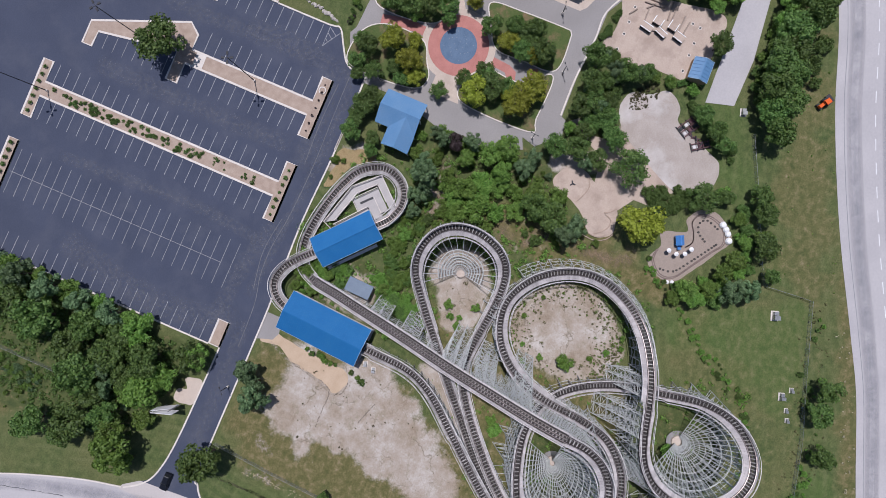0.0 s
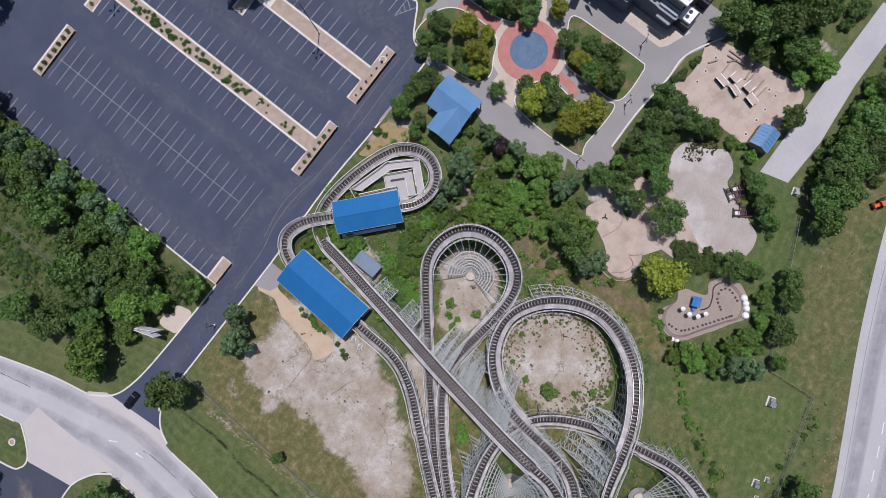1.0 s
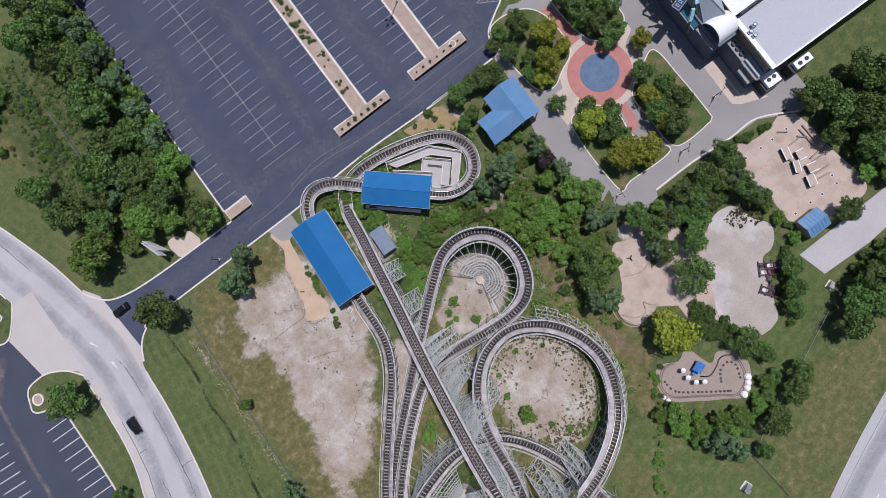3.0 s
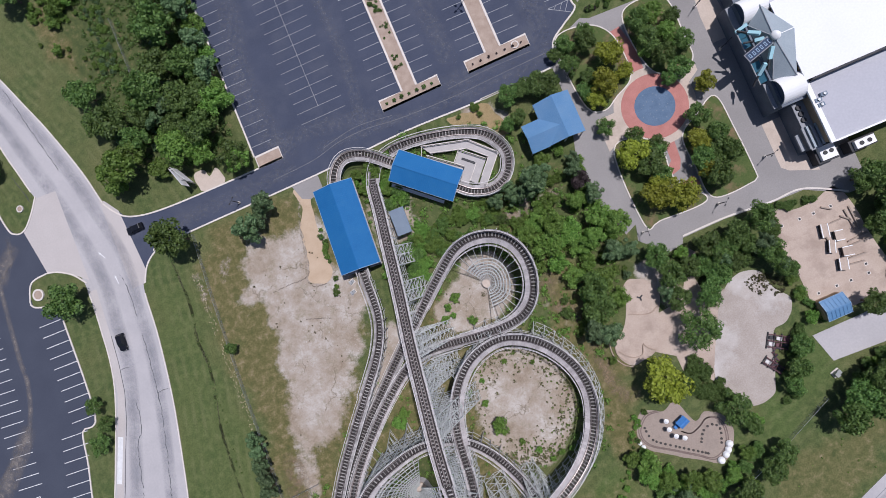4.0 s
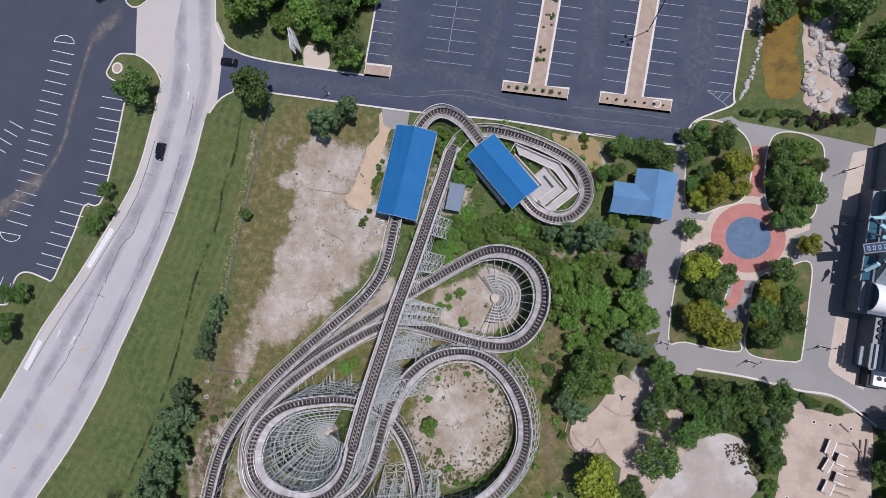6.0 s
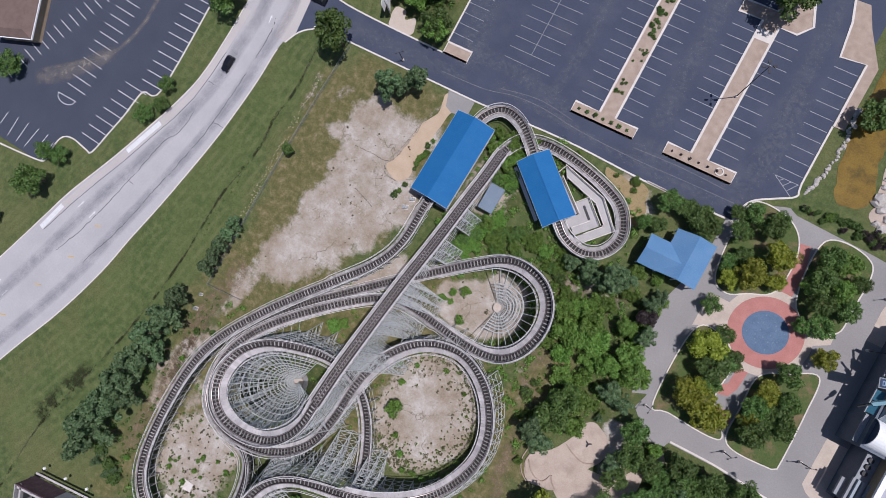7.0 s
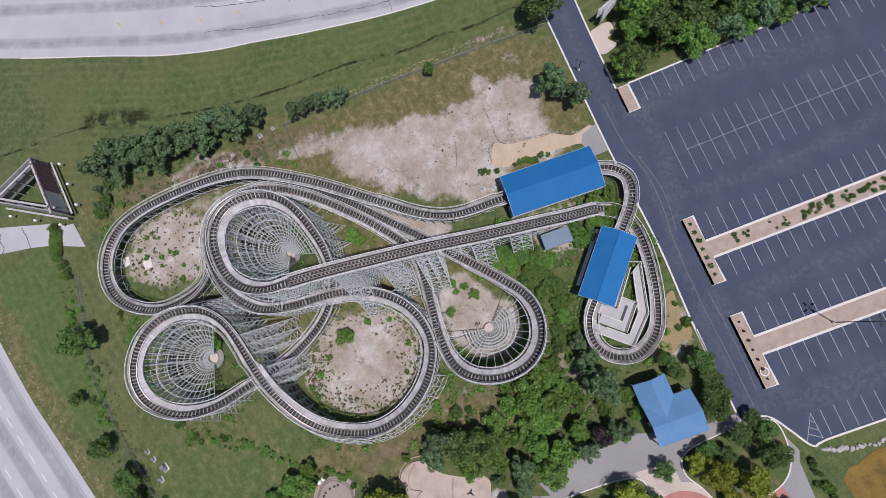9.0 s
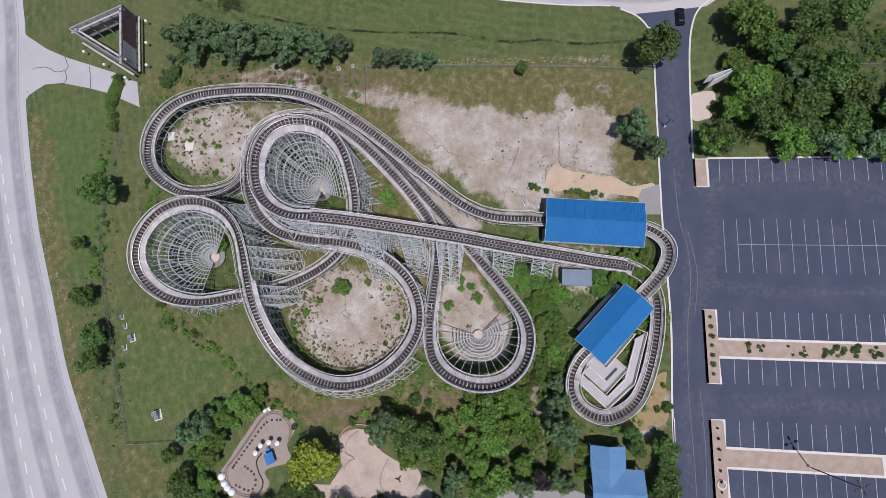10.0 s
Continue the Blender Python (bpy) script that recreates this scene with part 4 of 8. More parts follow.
BENT = 3
ledger_levels = lambda z: [h for h in np.arange(z - 1.0, 0.4, -2.3)]
bent_feet = {}
for i in range(0, N, BENT):
    z = line[i, 2] - 0.45
    name = SECTIONS[owner[i]][0]
    b = Build()
    spread = {}
    style = SECTIONS[owner[i]][2]
    for s in (-1, 1):
        top = at_track(i, s * 1.2, -0.45)
        foot = line[i] + side[i] * s * (1.25 + 0.02 * z)
        foot[2] = -0.1
        outer = line[i] + side[i] * s * (1.35 + 0.20 * z)
        outer[2] = -0.1
        if clear_of_track(foot, z, i):
            b.beam(top, foot, 0.16, 0.16, up=tuple(tan[i]))
        if z > 3.2 and clear_of_track(outer, z, i) and (i // BENT) % 2 == 0 and name in ("first_drop", "top_turn"):
            b.beam(at_track(i, s * 1.2, -0.9), outer, 0.15, 0.15, up=tuple(tan[i]))
            spread[s] = True
    b.beam(at_track(i, -1.45, -0.52), at_track(i, 1.45, -0.52), 0.12, 0.22)
    levels = ledger_levels(z)
    w = lambda h, s: 1.25 + (0.20 * (z - h) if s in spread else 0.02 * (z - h))
    for n_, h in enumerate(levels):
        if not clear_of_track(line[i], h + 3.0, i) and h < z - 2:
            continue
        l_, r_ = line[i] + side[i] * w(h, 1), line[i] - side[i] * w(h, -1)
        l_[2] = r_[2] = h
        b.beam(l_, r_, 0.08, 0.17)
        low = levels[n_ + 1] if n_ + 1 < len(levels) else 0.0
        q = line[i] - side[i] * w(low, -1) * (1 if n_ % 2 else -1)
        q[2] = low
        b.beam(l_ if n_ % 2 else r_, q, 0.07, 0.14)
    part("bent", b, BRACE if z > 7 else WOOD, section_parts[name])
# lengthwise ribbons and diagonals between the bents
for k, (name, pts, style) in enumerate(SECTIONS):
    b = Build()
    own = [i for i in range(0, N, BENT) if owner[i] == k]
    for i in own:
        j = (i + BENT) % N
        z = min(line[i, 2], line[j, 2]) - 0.45
        for n_, h in enumerate(ledger_levels(z)):
            if not clear_of_track(line[i], h + 3.0, i):
                continue
            for s in (-1, 1):
                p, q = line[i] + side[i] * s * 1.3, line[j] + side[j] * s * 1.3
                p[2] = q[2] = h
                b.beam(p, q, 0.07, 0.15)
                if (i // BENT + n_) % 3 == 0:
                    q = q.copy()
                    q[2] = max(0.2, h - 2.9)
                    b.beam(p, q, 0.06, 0.13)
    if b.v:
        tagged(part("bracing", b, BRACE, section_parts[name], "lengthwise timber bracing"), kind="stuff")
# deep buttress frames beside the lift and the tall turns: three braced frames tied by crossing timbers
for p0, reach in (((-8.6, -36.0, 22), 8.5), ((-7.9, -27.2, 19.4), 6.5), ((-7.1, -18.8, 16.5), 7.5), ((-5.9, -7.0, 12.6), 4.5), ((-4.9, 2.0, 9.5), 3.5), ((-2.0, -66.2, 14.7), 7.5), ((6.5, -64.6, 12.2), 6.0), ((-12.0, -70.6, 16.6), 5.0)):
    i0 = int(np.argmin(np.linalg.norm(line - np.array(p0), axis=1)))
    sec = section_parts[SECTIONS[owner[i0]][0]]
    if owner[i0] == 1:
        s = 1 if side[i0][0] > 0 else -1
    else:
        s = 1 if side[i0] @ (np.array([-2, -48, 0]) - line[i0]) > 0 else -1
    frames = []
    for i in (i0 - 3, i0, i0 + 3):
        z = line[i, 2] - 0.6
        way = side[i] * s
        rows = list(np.arange(z, 0.3, -1.9)) + [0.0]
        pts_ = []
        for h in rows:
            p, q = line[i] + way * 1.3, line[i] + way * (1.3 + reach * (1 - h / z))
            p[2] = q[2] = h
            pts_.append((p, q))
        b = Build()
        b.beam(pts_[0][1], pts_[-1][1], 0.17)
        mid = line[i] + way * (1.3 + reach * 0.5)
        b.beam((mid[0], mid[1], 0), (mid[0], mid[1], z * 0.5), 0.15)
        for n_, (p, q) in enumerate(pts_[1:-1]):
            b.beam(p, q, 0.08, 0.17)
            b.beam(p if n_ % 2 else q, pts_[n_ + 2][1 if n_ % 2 else 0], 0.07, 0.14)
        part("buttress_frame", b, BRACE, sec, "braced timber buttress frame")
        frames.append(pts_)
    for a_, c_ in zip(frames, frames[1:]):
        n = min(len(a_), len(c_))
        for k in range(n - 1):
            m0, m1 = (a_[k][0] + a_[k][1]) / 2, (c_[k][0] + c_[k][1]) / 2
            for e0, e1, w_, h_ in ((a_[k][1], c_[k][1], 0.09, 0.15), (a_[k][1], c_[k + 1][1], 0.07, 0.13), (c_[k][1], a_[k + 1][1], 0.07, 0.13), (m0, m1, 0.08, 0.13)):
                b = Build()
                b.beam(e0, e1, w_, h_)
                part("buttress_brace", b, BRACE, sec)
# leaning outer frames round the wide turn
sec = section_parts["wide_turn"]
own = [i for i in range(0, N, BENT) if SECTIONS[owner[i]][0] == "wide_turn"]
lean = []
for i in own:
    s = -1 if turnrate[i] > 0 else 1
    z = line[i, 2] - 0.6
    foot = line[i] + side[i] * s * (1.5 + 0.42 * z)
    foot[2] = 0
    top = at_track(i, s * 1.4, -0.6)
    ok = clear_of_track(foot, z, i) and off_line(foot, i)
    lean.append((top, foot, ok))
    if ok:
        b = Build()
        b.beam(top, foot, 0.15)
        mid = (top + foot) / 2
        b.beam(mid, (line[i][0] + side[i][0] * s * 1.25, line[i][1] + side[i][1] * s * 1.25, 0.1), 0.08, 0.14)
        b.beam(mid, (line[i][0] + side[i][0] * s * 1.25, line[i][1] + side[i][1] * s * 1.25, mid[2]), 0.08, 0.14)
        part("leaning_leg", b, BRACE, sec)
for (t0, f0, o0), (t1, f1, o1) in zip(lean, lean[1:]):
    if o0 and o1:
        b = Build()
        for k in (0.33, 0.66, 0.97):
            b.beam(t0 + (f0 - t0) * k, t1 + (f1 - t1) * k, 0.08, 0.13)
        b.beam(t0, f1, 0.07, 0.12)
        b.beam(t1, f0, 0.07, 0.12)
        part("leaning_brace", b, BRACE, sec)

# fan frames: timbers that run from a concrete hub up to the inside of a turn
SKIRT = material("grey gravel skirt", (0.20, 0.19, 0.185), (0.31, 0.30, 0.295), 0.8, 8, 0.95, 0.3)
for (hx, hy), name, pts in HUBS:
    own = [i for i in range(N) if SECTIONS[owner[i]][0] == name]
    sec = section_parts[name]
    b = Build()
    b.tube([(hx, hy, -0.3), (hx, hy, 1.0)], 1.25 if name == "return_turn" else 1.6, 24)
    part("hub", b, SLAB, sec, "round pale concrete hub")
    if name != "return_turn":
        wide = 2.9
        b = Build()
        for k in range(40):
            a0, a1 = 2 * math.pi * k / 40, 2 * math.pi * (k + 1) / 40
            b.faces([(hx + 1.4 * math.cos(a0), hy + 1.4 * math.sin(a0), 0.42), (hx + wide * math.cos(a0), hy + wide * math.sin(a0), 0.62), (hx + wide * math.cos(a1), hy + wide * math.sin(a1), 0.62), (hx + 1.4 * math.cos(a1), hy + 1.4 * math.sin(a1), 0.42)], [(0, 1, 2, 3)])
        part("skirt", b, SKIRT, sec, "grey gravel skirt round the hub")
    tops = []
    for i in own[::3 if name == "return_turn" else 2]:
        d = np.array([hx, hy]) - line[i, :2]
        s = 1 if d @ side[i, :2] > 0 else -1
        if np.linalg.norm(d) > (24 if name == "top_turn" else 21) or line[i, 2] < (6.8 if name == "return_turn" else 9) or d @ side[i, :2] * s < 0.80 * np.linalg.norm(d):
            continue
        if name == "first_drop" and line[i, 1] > -69:
            continue
        tops.append(at_track(i, s * 1.5, -0.7))
    hub = np.array([hx, hy, 0.4])
    for p in tops:
        b2 = Build()
        d = (p - hub) / np.linalg.norm(p - hub)
        b2.beam(hub + d * (1.3 if name == "return_turn" else 1.62), p, 0.11, 0.18)
        part("fan_strut", b2, BRACE, sec)
    levels = (0.22, 0.29, 0.36, 0.43, 0.50, 0.58) if name == "return_turn" else (0.13, 0.17, 0.21, 0.26, 0.31, 0.37, 0.43, 0.50, 0.58, 0.68, 0.80) if name == "top_turn" else (0.16, 0.22, 0.28, 0.36, 0.45, 0.55, 0.68, 0.82)
    for f in levels:
        run = []
        for p, q in zip(tops, tops[1:] + [tops[-1] + 99]):
            run.append(hub + (p - hub) * f)
            if np.linalg.norm(q - p) > 4.5:
                if len(run) > 1:
                    b2 = Build()
                    b2.tube(run, 0.13 if name == "return_turn" else 0.11, 4)
                    part("fan_ring", b2, BRACE, sec)
                run = []

# ---- buildings ----
def gable_roof(parent, length, width, eave, rise, mat, seam=0.5, over=0.0):
    """Two ribbed metal slopes on a ridge along local x, with pale trim and a ridge cap."""
    for s in (-1, 1):
        b = Build()
        x0, x1, y1 = -length / 2, length / 2, s * width / 2
        b.hexa([(x0, 0, eave + rise - 0.06), (x1, 0, eave + rise - 0.06), (x1, y1, eave - 0.06), (x0, y1, eave - 0.06), (x0, 0, eave + rise), (x1, 0, eave + rise), (x1, y1, eave), (x0, y1, eave)])
        slope = part("roof_slope", b, mat, parent)
        b = Build()
        b.beam((0, s * 0.1, eave + rise + 0.02), (0, y1, eave + 0.05), 0.06, 0.07)
        rib = b.mesh("standing_seam", mat)
        n = int(length / seam)
        for k in range(n + 1):
            part("standing_seam", rib, mat, slope).location.x = x0 + 0.03 + (length - 0.06) * k / n
        b = Build()
        b.beam((x0 - 0.05, y1 + s * 0.06, eave - 0.10), (x1 + 0.05, y1 + s * 0.06, eave - 0.10), 0.08, 0.22)
        part("gutter", b, TRIM, parent, "pale blue gutter")
        for x in (x0 - 0.05, x1 + 0.05):
            b = Build()
            b.beam((x, 0, eave + rise - 0.05), (x, y1 + s * 0.05, eave - 0.05), 0.10, 0.24)
            part("verge_board", b, TRIM, parent, "pale blue verge board")
    b = Build()
    b.beam((-length / 2, 0, eave + rise + 0.05), (length / 2, 0, eave + rise + 0.05), 0.34, 0.06)
    part("ridge_cap", b, mat, parent)


def posts(parent, length, width, top, nx, mat=WOOD):
    for k in range(nx):
        for s in (-1, 1):
            b = Build()
            x = -length / 2 + 0.5 + (length - 1) * k / (nx - 1)
            b.box(x - 0.11, s * (width / 2 - 0.55) - 0.11, -0.1, x + 0.11, s * (width / 2 - 0.55) + 0.11, top)
            part("post", b, mat, parent)


station = thing("station_building", "open station shed with a bright blue ribbed metal gable roof", "station", at=(-13.15, 14.05, 0), turn=86.7)
gable_roof(station, 22.3, 10.4, 5.0, 1.7, BLUE_ROOF)
posts(station, 22.3, 10.4, 5.0, 7)
for s in (-1, 1):
    b = Build()
    b.box(-11.6, min(s * 1.7, s * 4.9), 2.0, 11.2, max(s * 1.7, s * 4.9), 2.25)
    part("platform", b, PLANK, station, "plank loading platform")
    for k in range(12):
        b = Build()
        b.beam((-11.4 + k * 2.05, s * 4.85, 2.2), (-11.4 + k * 2.05, s * 4.85, 3.3), 0.09)
        part("baluster", b, WHITE, station)
    b = Build()
    b.beam((-11.4, s * 4.85, 3.3), (11.2, s * 4.85, 3.3), 0.09)
    part("railing", b, WHITE, station, "white handrail")
b = Build()
b.box(-11.3, 5.05, 0.9, 10.5, 6.1, 1.1)
part("side_ramp", b, PLANK, station, "side boardwalk under the eave")
transfer = thing("transfer_shed", "open shed over the track with a bright blue metal gable roof", "shed", at=(10.3, 17.8, 0), turn=-41.5)
gable_roof(transfer, 16.9, 8.1, 5.0, 1.5, BLUE_ROOF)
posts(transfer, 16.9, 8.1, 5.0, 5)
b = Build()
b.box(-8.2, -5.0, 1.2, 6.0, -4.2, 1.4)
part("catwalk", b, WHITE, transfer, "white side catwalk")
for s in (-4.3, -4.95):
    b = Build()
    b.beam((-8.2, s, 2.3), (4.5, s, 2.3), 0.09)
    part("railing", b, WHITE, transfer, "white handrail")
motor = thing("motor_shed", "small shed with a flat grey-blue roof beside the lift", "shed", at=(-0.3, 10.1, 0), turn=88)
b = Build()
b.hexa([(-3.4, -1.9, 2.7), (3.4, -1.9, 2.7), (3.4, 1.9, 2.95), (-3.4, 1.9, 2.95), (-3.4, -1.9, 2.85), (3.4, -1.9, 2.85), (3.4, 1.9, 3.1), (-3.4, 1.9, 3.1)])
part("roof", b, GREY_ROOF, motor)
b = Build()
b.box(-3.1, -1.6, -0.1, 3.1, 1.6, 2.72)
part("wall", b, WALL, motor)

# queue ramps inside the pre-lift loop
queue = thing("queue_ramp", "pale concrete switchback queue ramp with low walls", "ramp")
RAMP = material("ramp concrete", (0.36, 0.34, 0.335), (0.48, 0.455, 0.445), 0.5, 6.0, 0.85, 0.2)
for ring, z in (
    ([(11.8, 25.7), (23.4, 22.4), (29.1, 16.4), (23.1, 9.7), (21.6, 11.0), (26.4, 16.5), (22.3, 20.5), (13.3, 23.2)], 1.3),
    ([(20.3, 21.0), (25.6, 16.1), (21.3, 11.3), (19.9, 12.7), (18.5, 11.1), (16.7, 12.7), (20.0, 16.5), (17.9, 18.4)], 1.22),
    ([(12.2, 22.9), (19.8, 16.6), (18.6, 15.3), (11.0, 21.6)], 1.15),
):
    b = Build()
    b.plate(ring, z - 0.25, z)
    part("deck", b, RAMP, queue)
    for i, (x, y) in enumerate(ring):
        cx = sum(p[0] for p in ring) / len(ring)
        cy = sum(p[1] for p in ring) / len(ring)
        b = Build()
        x, y = x + (cx - x) * 0.04, y + (cy - y) * 0.04
        b.box(x - 0.15, y - 0.15, -0.1, x + 0.15, y + 0.15, z - 0.25)
        part("pier", b, RAMP, queue)
# dark strip on the solid deck paints the shade of an open slot
b = Build()
b.beam((22.8, 16.3, 1.235), (20.1, 18.8, 1.235), 0.6, 0.05)
part("grating", b, DARK, queue, "dark strip standing in for a shaded slot in the deck")
for x0, y0, x1, y1, w in (
    (11.8, 25.7, 23.4, 22.4, 0.2), (23.4, 22.4, 29.1, 16.4, 0.2), (29.1, 16.4, 23.1, 9.7, 0.2), (13.3, 23.2, 22.3, 20.5, 0.16), (22.3, 20.5, 26.4, 16.5, 0.16), (20.3, 21.1, 25.7, 16.2, 0.16), (26.3, 16.2, 23.0, 12.5, 0.16),
    (20.3, 21.1, 17.9, 18.4, 0.16), (12.3, 23.0, 19.9, 16.7, 0.2), (23.0, 16.0, 19.9, 12.6, 0.16), (10.6, 22.3, 12.0, 25.6, 0.16),
):
    b = Build()
    b.beam((x0, y0, 2.2), (x1, y1, 2.2), w, 0.1)
    part("handrail", b, KERB, queue, "pale painted handrail")
    count = max(2, int(math.hypot(x1 - x0, y1 - y0) / 1.6))
    b = Build()
    b.box(-0.05, -0.05, 0, 0.05, 0.05, 2.2)
    baluster = b.mesh("baluster", KERB)
    for k in range(count + 1):
        part("baluster", baluster, KERB, queue).location = (x0 + (x1 - x0) * k / count, y0 + (y1 - y0) * k / count, -0.02)
# pavilion with two crossing roofs
pavilion = thing("ticket_pavilion", "ticket pavilion with a faded blue metal hip and gable roof", "pavilion", at=(45.6, 17.7, 0))
for s in (-1, 1):
    b = Build()
    x = s * 4.6
    b.faces([(x, -5.5, 3.9), (x, 5.5, 3.9), (0, 5.5, 5.9), (0, -5.5, 5.9), (x, -5.5, 3.8), (x, 5.5, 3.8), (0, 5.5, 5.8), (0, -5.5, 5.8)], [(0, 1, 2, 3), (4, 7, 6, 5), (0, 4, 5, 1), (1, 5, 6, 2), (3, 7, 4, 0)])
    slope = part("roof_slope", b, PALE_ROOF, pavilion)
    b = Build()
    b.beam((x, 0, 3.905), (s * 0.1, 0, 5.885), 0.04, 0.03)
    rib = b.mesh("standing_seam", PALE_ROOF)
    for k in range(24):
        part("standing_seam", rib, PALE_ROOF, slope).location.y = -5.4 + 0.47 * k
for s in (-1, 1):
    b = Build()
    y = -1.9
    e = y + s * 3.7
    b.faces([(-9.2, e, 3.9), (-3.6 - 1.0, e, 3.9), (-0.6, y, 5.6), (-9.2, y, 5.6), (-9.2, e, 3.8), (-4.6, e, 3.8), (-0.6, y, 5.5), (-9.2, y, 5.5)], [(0, 1, 2, 3), (4, 7, 6, 5), (0, 4, 5, 1), (3, 7, 4, 0)])
    slope = part("wing_slope", b, PALE_ROOF, pavilion)
    b = Build()
    b.beam((0, e, 3.905), (0, y + s * 0.1, 5.585), 0.04, 0.03)
    rib = b.mesh("standing_seam", PALE_ROOF)
    for k in range(10):
        part("standing_seam", rib, PALE_ROOF, slope).location.x = -9.0 + 0.47 * k
for x, y in ((-8.8, -5.2), (-8.8, 1.4), (-4.3, -5.2), (-4.3, 5.2), (4.3, -5.2), (4.3, 5.2), (4.3, 0), (0, 5.2), (0, -5.2)):
    b = Build()
    b.box(x - 0.12, y - 0.12, -0.1, x + 0.12, y + 0.12, 3.9)
    part("post", b, WHITE, pavilion)
b = Build()
b.box(-4, -4.6, -0.1, 3.6, 4.4, 3.4)
part("booth_wall", b, WALL, pavilion, "tan booth wall under the roof")
hut = thing("yard_hut", "small hut with a blue metal gable roof", "hut", at=(86.0, -48.8, 0), turn=3)
gable_roof(hut, 5.6, 5.0, 2.7, 1.0, PALE_ROOF, 0.8)
b = Build()
b.box(-2.8, -2.3, -0.1, 2.8, 2.3, 2.72)
part("wall", b, WALL, hut)

# theatre building on the east side of the plaza
TEAL = material("grey blue hip roof", (0.27, 0.315, 0.35), (0.35, 0.40, 0.435), 0.3, 4.0, 0.5, 0.05)
theatre = thing("theatre_building", "large theatre with flat white roof, hipped tower and dark front canopy", "building")
b = Build()
b.box(96.3, 2.0, -0.2, 150, 38.3, 10.2)
part("hall_wall", b, WALL, theatre)
b = Build()
b.box(95.9, 1.8, 10.2, 150.3, 20.9, 10.5)
part("hall_roof", b, WHITE_ROOF, theatre, "white membrane roof")
b = Build()
b.box(95.9, 20.9, 10.2, 150.3, 38.6, 10.46)
part("hall_roof", b, material("pale grey membrane", (0.50, 0.50, 0.55), (0.58, 0.58, 0.63), 0.1, 2.0, 0.8, 0.05), theatre, "pale grey membrane roof")
b = Build()
b.box(96.6, -12.6, -0.2, 150, 1.8, 8.8)
part("wing_wall", b, WALL, theatre)
b = Build()
b.box(96.2, -12.9, 8.8, 150.2, 1.78, 9.0)
part("wing_roof", b, GREY_MEMBRANE, theatre, "grey membrane roof")
b = Build()
b.box(95.9, -13.1, 9.0, 97.0, 1.75, 9.5)
part("parapet", b, WHITE, theatre, "white parapet")
b = Build()
b.box(97, -13.2, 9.0, 150, -12.8, 9.5)
part("parapet", b, WHITE, theatre, "white parapet")
b = Build()
b.box(97, 1.3, 9.0, 150, 1.76, 10.9)
part("upstand", b, DARK, theatre, "dark upstand between the roofs")
FRONT = material("dark blue grey cladding", (0.10, 0.12, 0.15), (0.16, 0.18, 0.22), 0.5, 6, 0.7, 0.1)
LEDGE = material("grey ledge roof", (0.24, 0.25, 0.27), (0.33, 0.34, 0.36), 0.4, 5, 0.8, 0.1)
GLASS_TEAL = material("teal glass", (0.04, 0.13, 0.19), (0.07, 0.19, 0.26), 0.5, 5, 0.2, 0.0)
PALE_BLUE = material("pale blue trim", (0.36, 0.62, 0.70), (0.46, 0.72, 0.78), 0.5, 5, 0.5, 0.0)
NAVY = material("dark blue sign", (0.03, 0.05, 0.10), (0.06, 0.09, 0.15), 0.5, 6, 0.5, 0.05)
b = Build()
b.box(90.6, -1.6, -0.2, 96.25, 25.6, 8.0)
part("tower_wall", b, FRONT, theatre, "dark blue-grey front block")
b = Build()
b.box(94.2, -13.0, -0.2, 96.55, -1.62, 5.6)
part("side_wall", b, FRONT, theatre, "dark blue-grey front block")
b = Build()
b.box(93.9, -13.2, 5.6, 96.55, -1.64, 5.8)
part("side_ledge", b, LEDGE, theatre, "grey flat ledge roof")
b = Build()
b.box(93.0, 25.62, -0.2, 96.28, 37.0, 6.4)
part("side_wall", b, FRONT, theatre, "dark blue-grey front block")
b = Build()
b.box(92.7, 29.2, 6.4, 96.28, 37.2, 6.6)
part("side_ledge", b, FRONT, theatre, "grey-green flat ledge roof")
b = Build()
b.box(93.6, 25.64, 6.4, 96.28, 29.0, 7.6)
part("glass_box", b, NAVY, theatre, "dark glazed roof box")
b = Build()
b.box(92.9, 25.66, 6.4, 93.4, 29.1, 7.8)
part("white_fin", b, WHITE, theatre, "white upright fin")
# pyramid roof over the entrance
peak = (92.4, 13.2, 12.6)
base = [(91.2, 5.2, 8.2), (94.7, 3.6, 10.52), (98.4, 13.6, 10.52), (93.9, 21.4, 10.52), (91.2, 18.6, 8.2)]
for p, q in zip(base, base[1:] + base[:1]):
    b = Build()
    tri = [p, q, peak]
    b.faces(tri + [(x, y, z - 0.15) for x, y, z in tri], [(0, 1, 2), (3, 5, 4), (0, 3, 4, 1), (1, 4, 5, 2), (2, 5, 3, 0)])
    part("hip_slope", b, TEAL, theatre, "grey-blue hip roof")
    b = Build()
    b.beam((q[0], q[1], q[2] + 0.04), (peak[0], peak[1], peak[2] + 0.04), 0.16, 0.1)
    part("hip_cap", b, WHITE if q == base[2] else LEDGE, theatre, "hip capping")
for y0 in (5.4, 8.2, 14.2, 16.6):
    b = Build()
    b.hexa([(89.4, y0, 6.5), (91.6, y0, 8.15), (91.6, y0 + 2.3, 8.15), (89.4, y0 + 2.3, 6.5), (89.4, y0, 6.65), (91.6, y0, 8.3), (91.6, y0 + 2.3, 8.3), (89.4, y0 + 2.3, 6.65)])
    part("glazed_awning", b, GLASS_TEAL, theatre, "sloped teal glazed awning")
b = Build()
b.beam((89.3, 5.2, 6.5), (89.3, 19.2, 6.5), 0.2, 0.3)
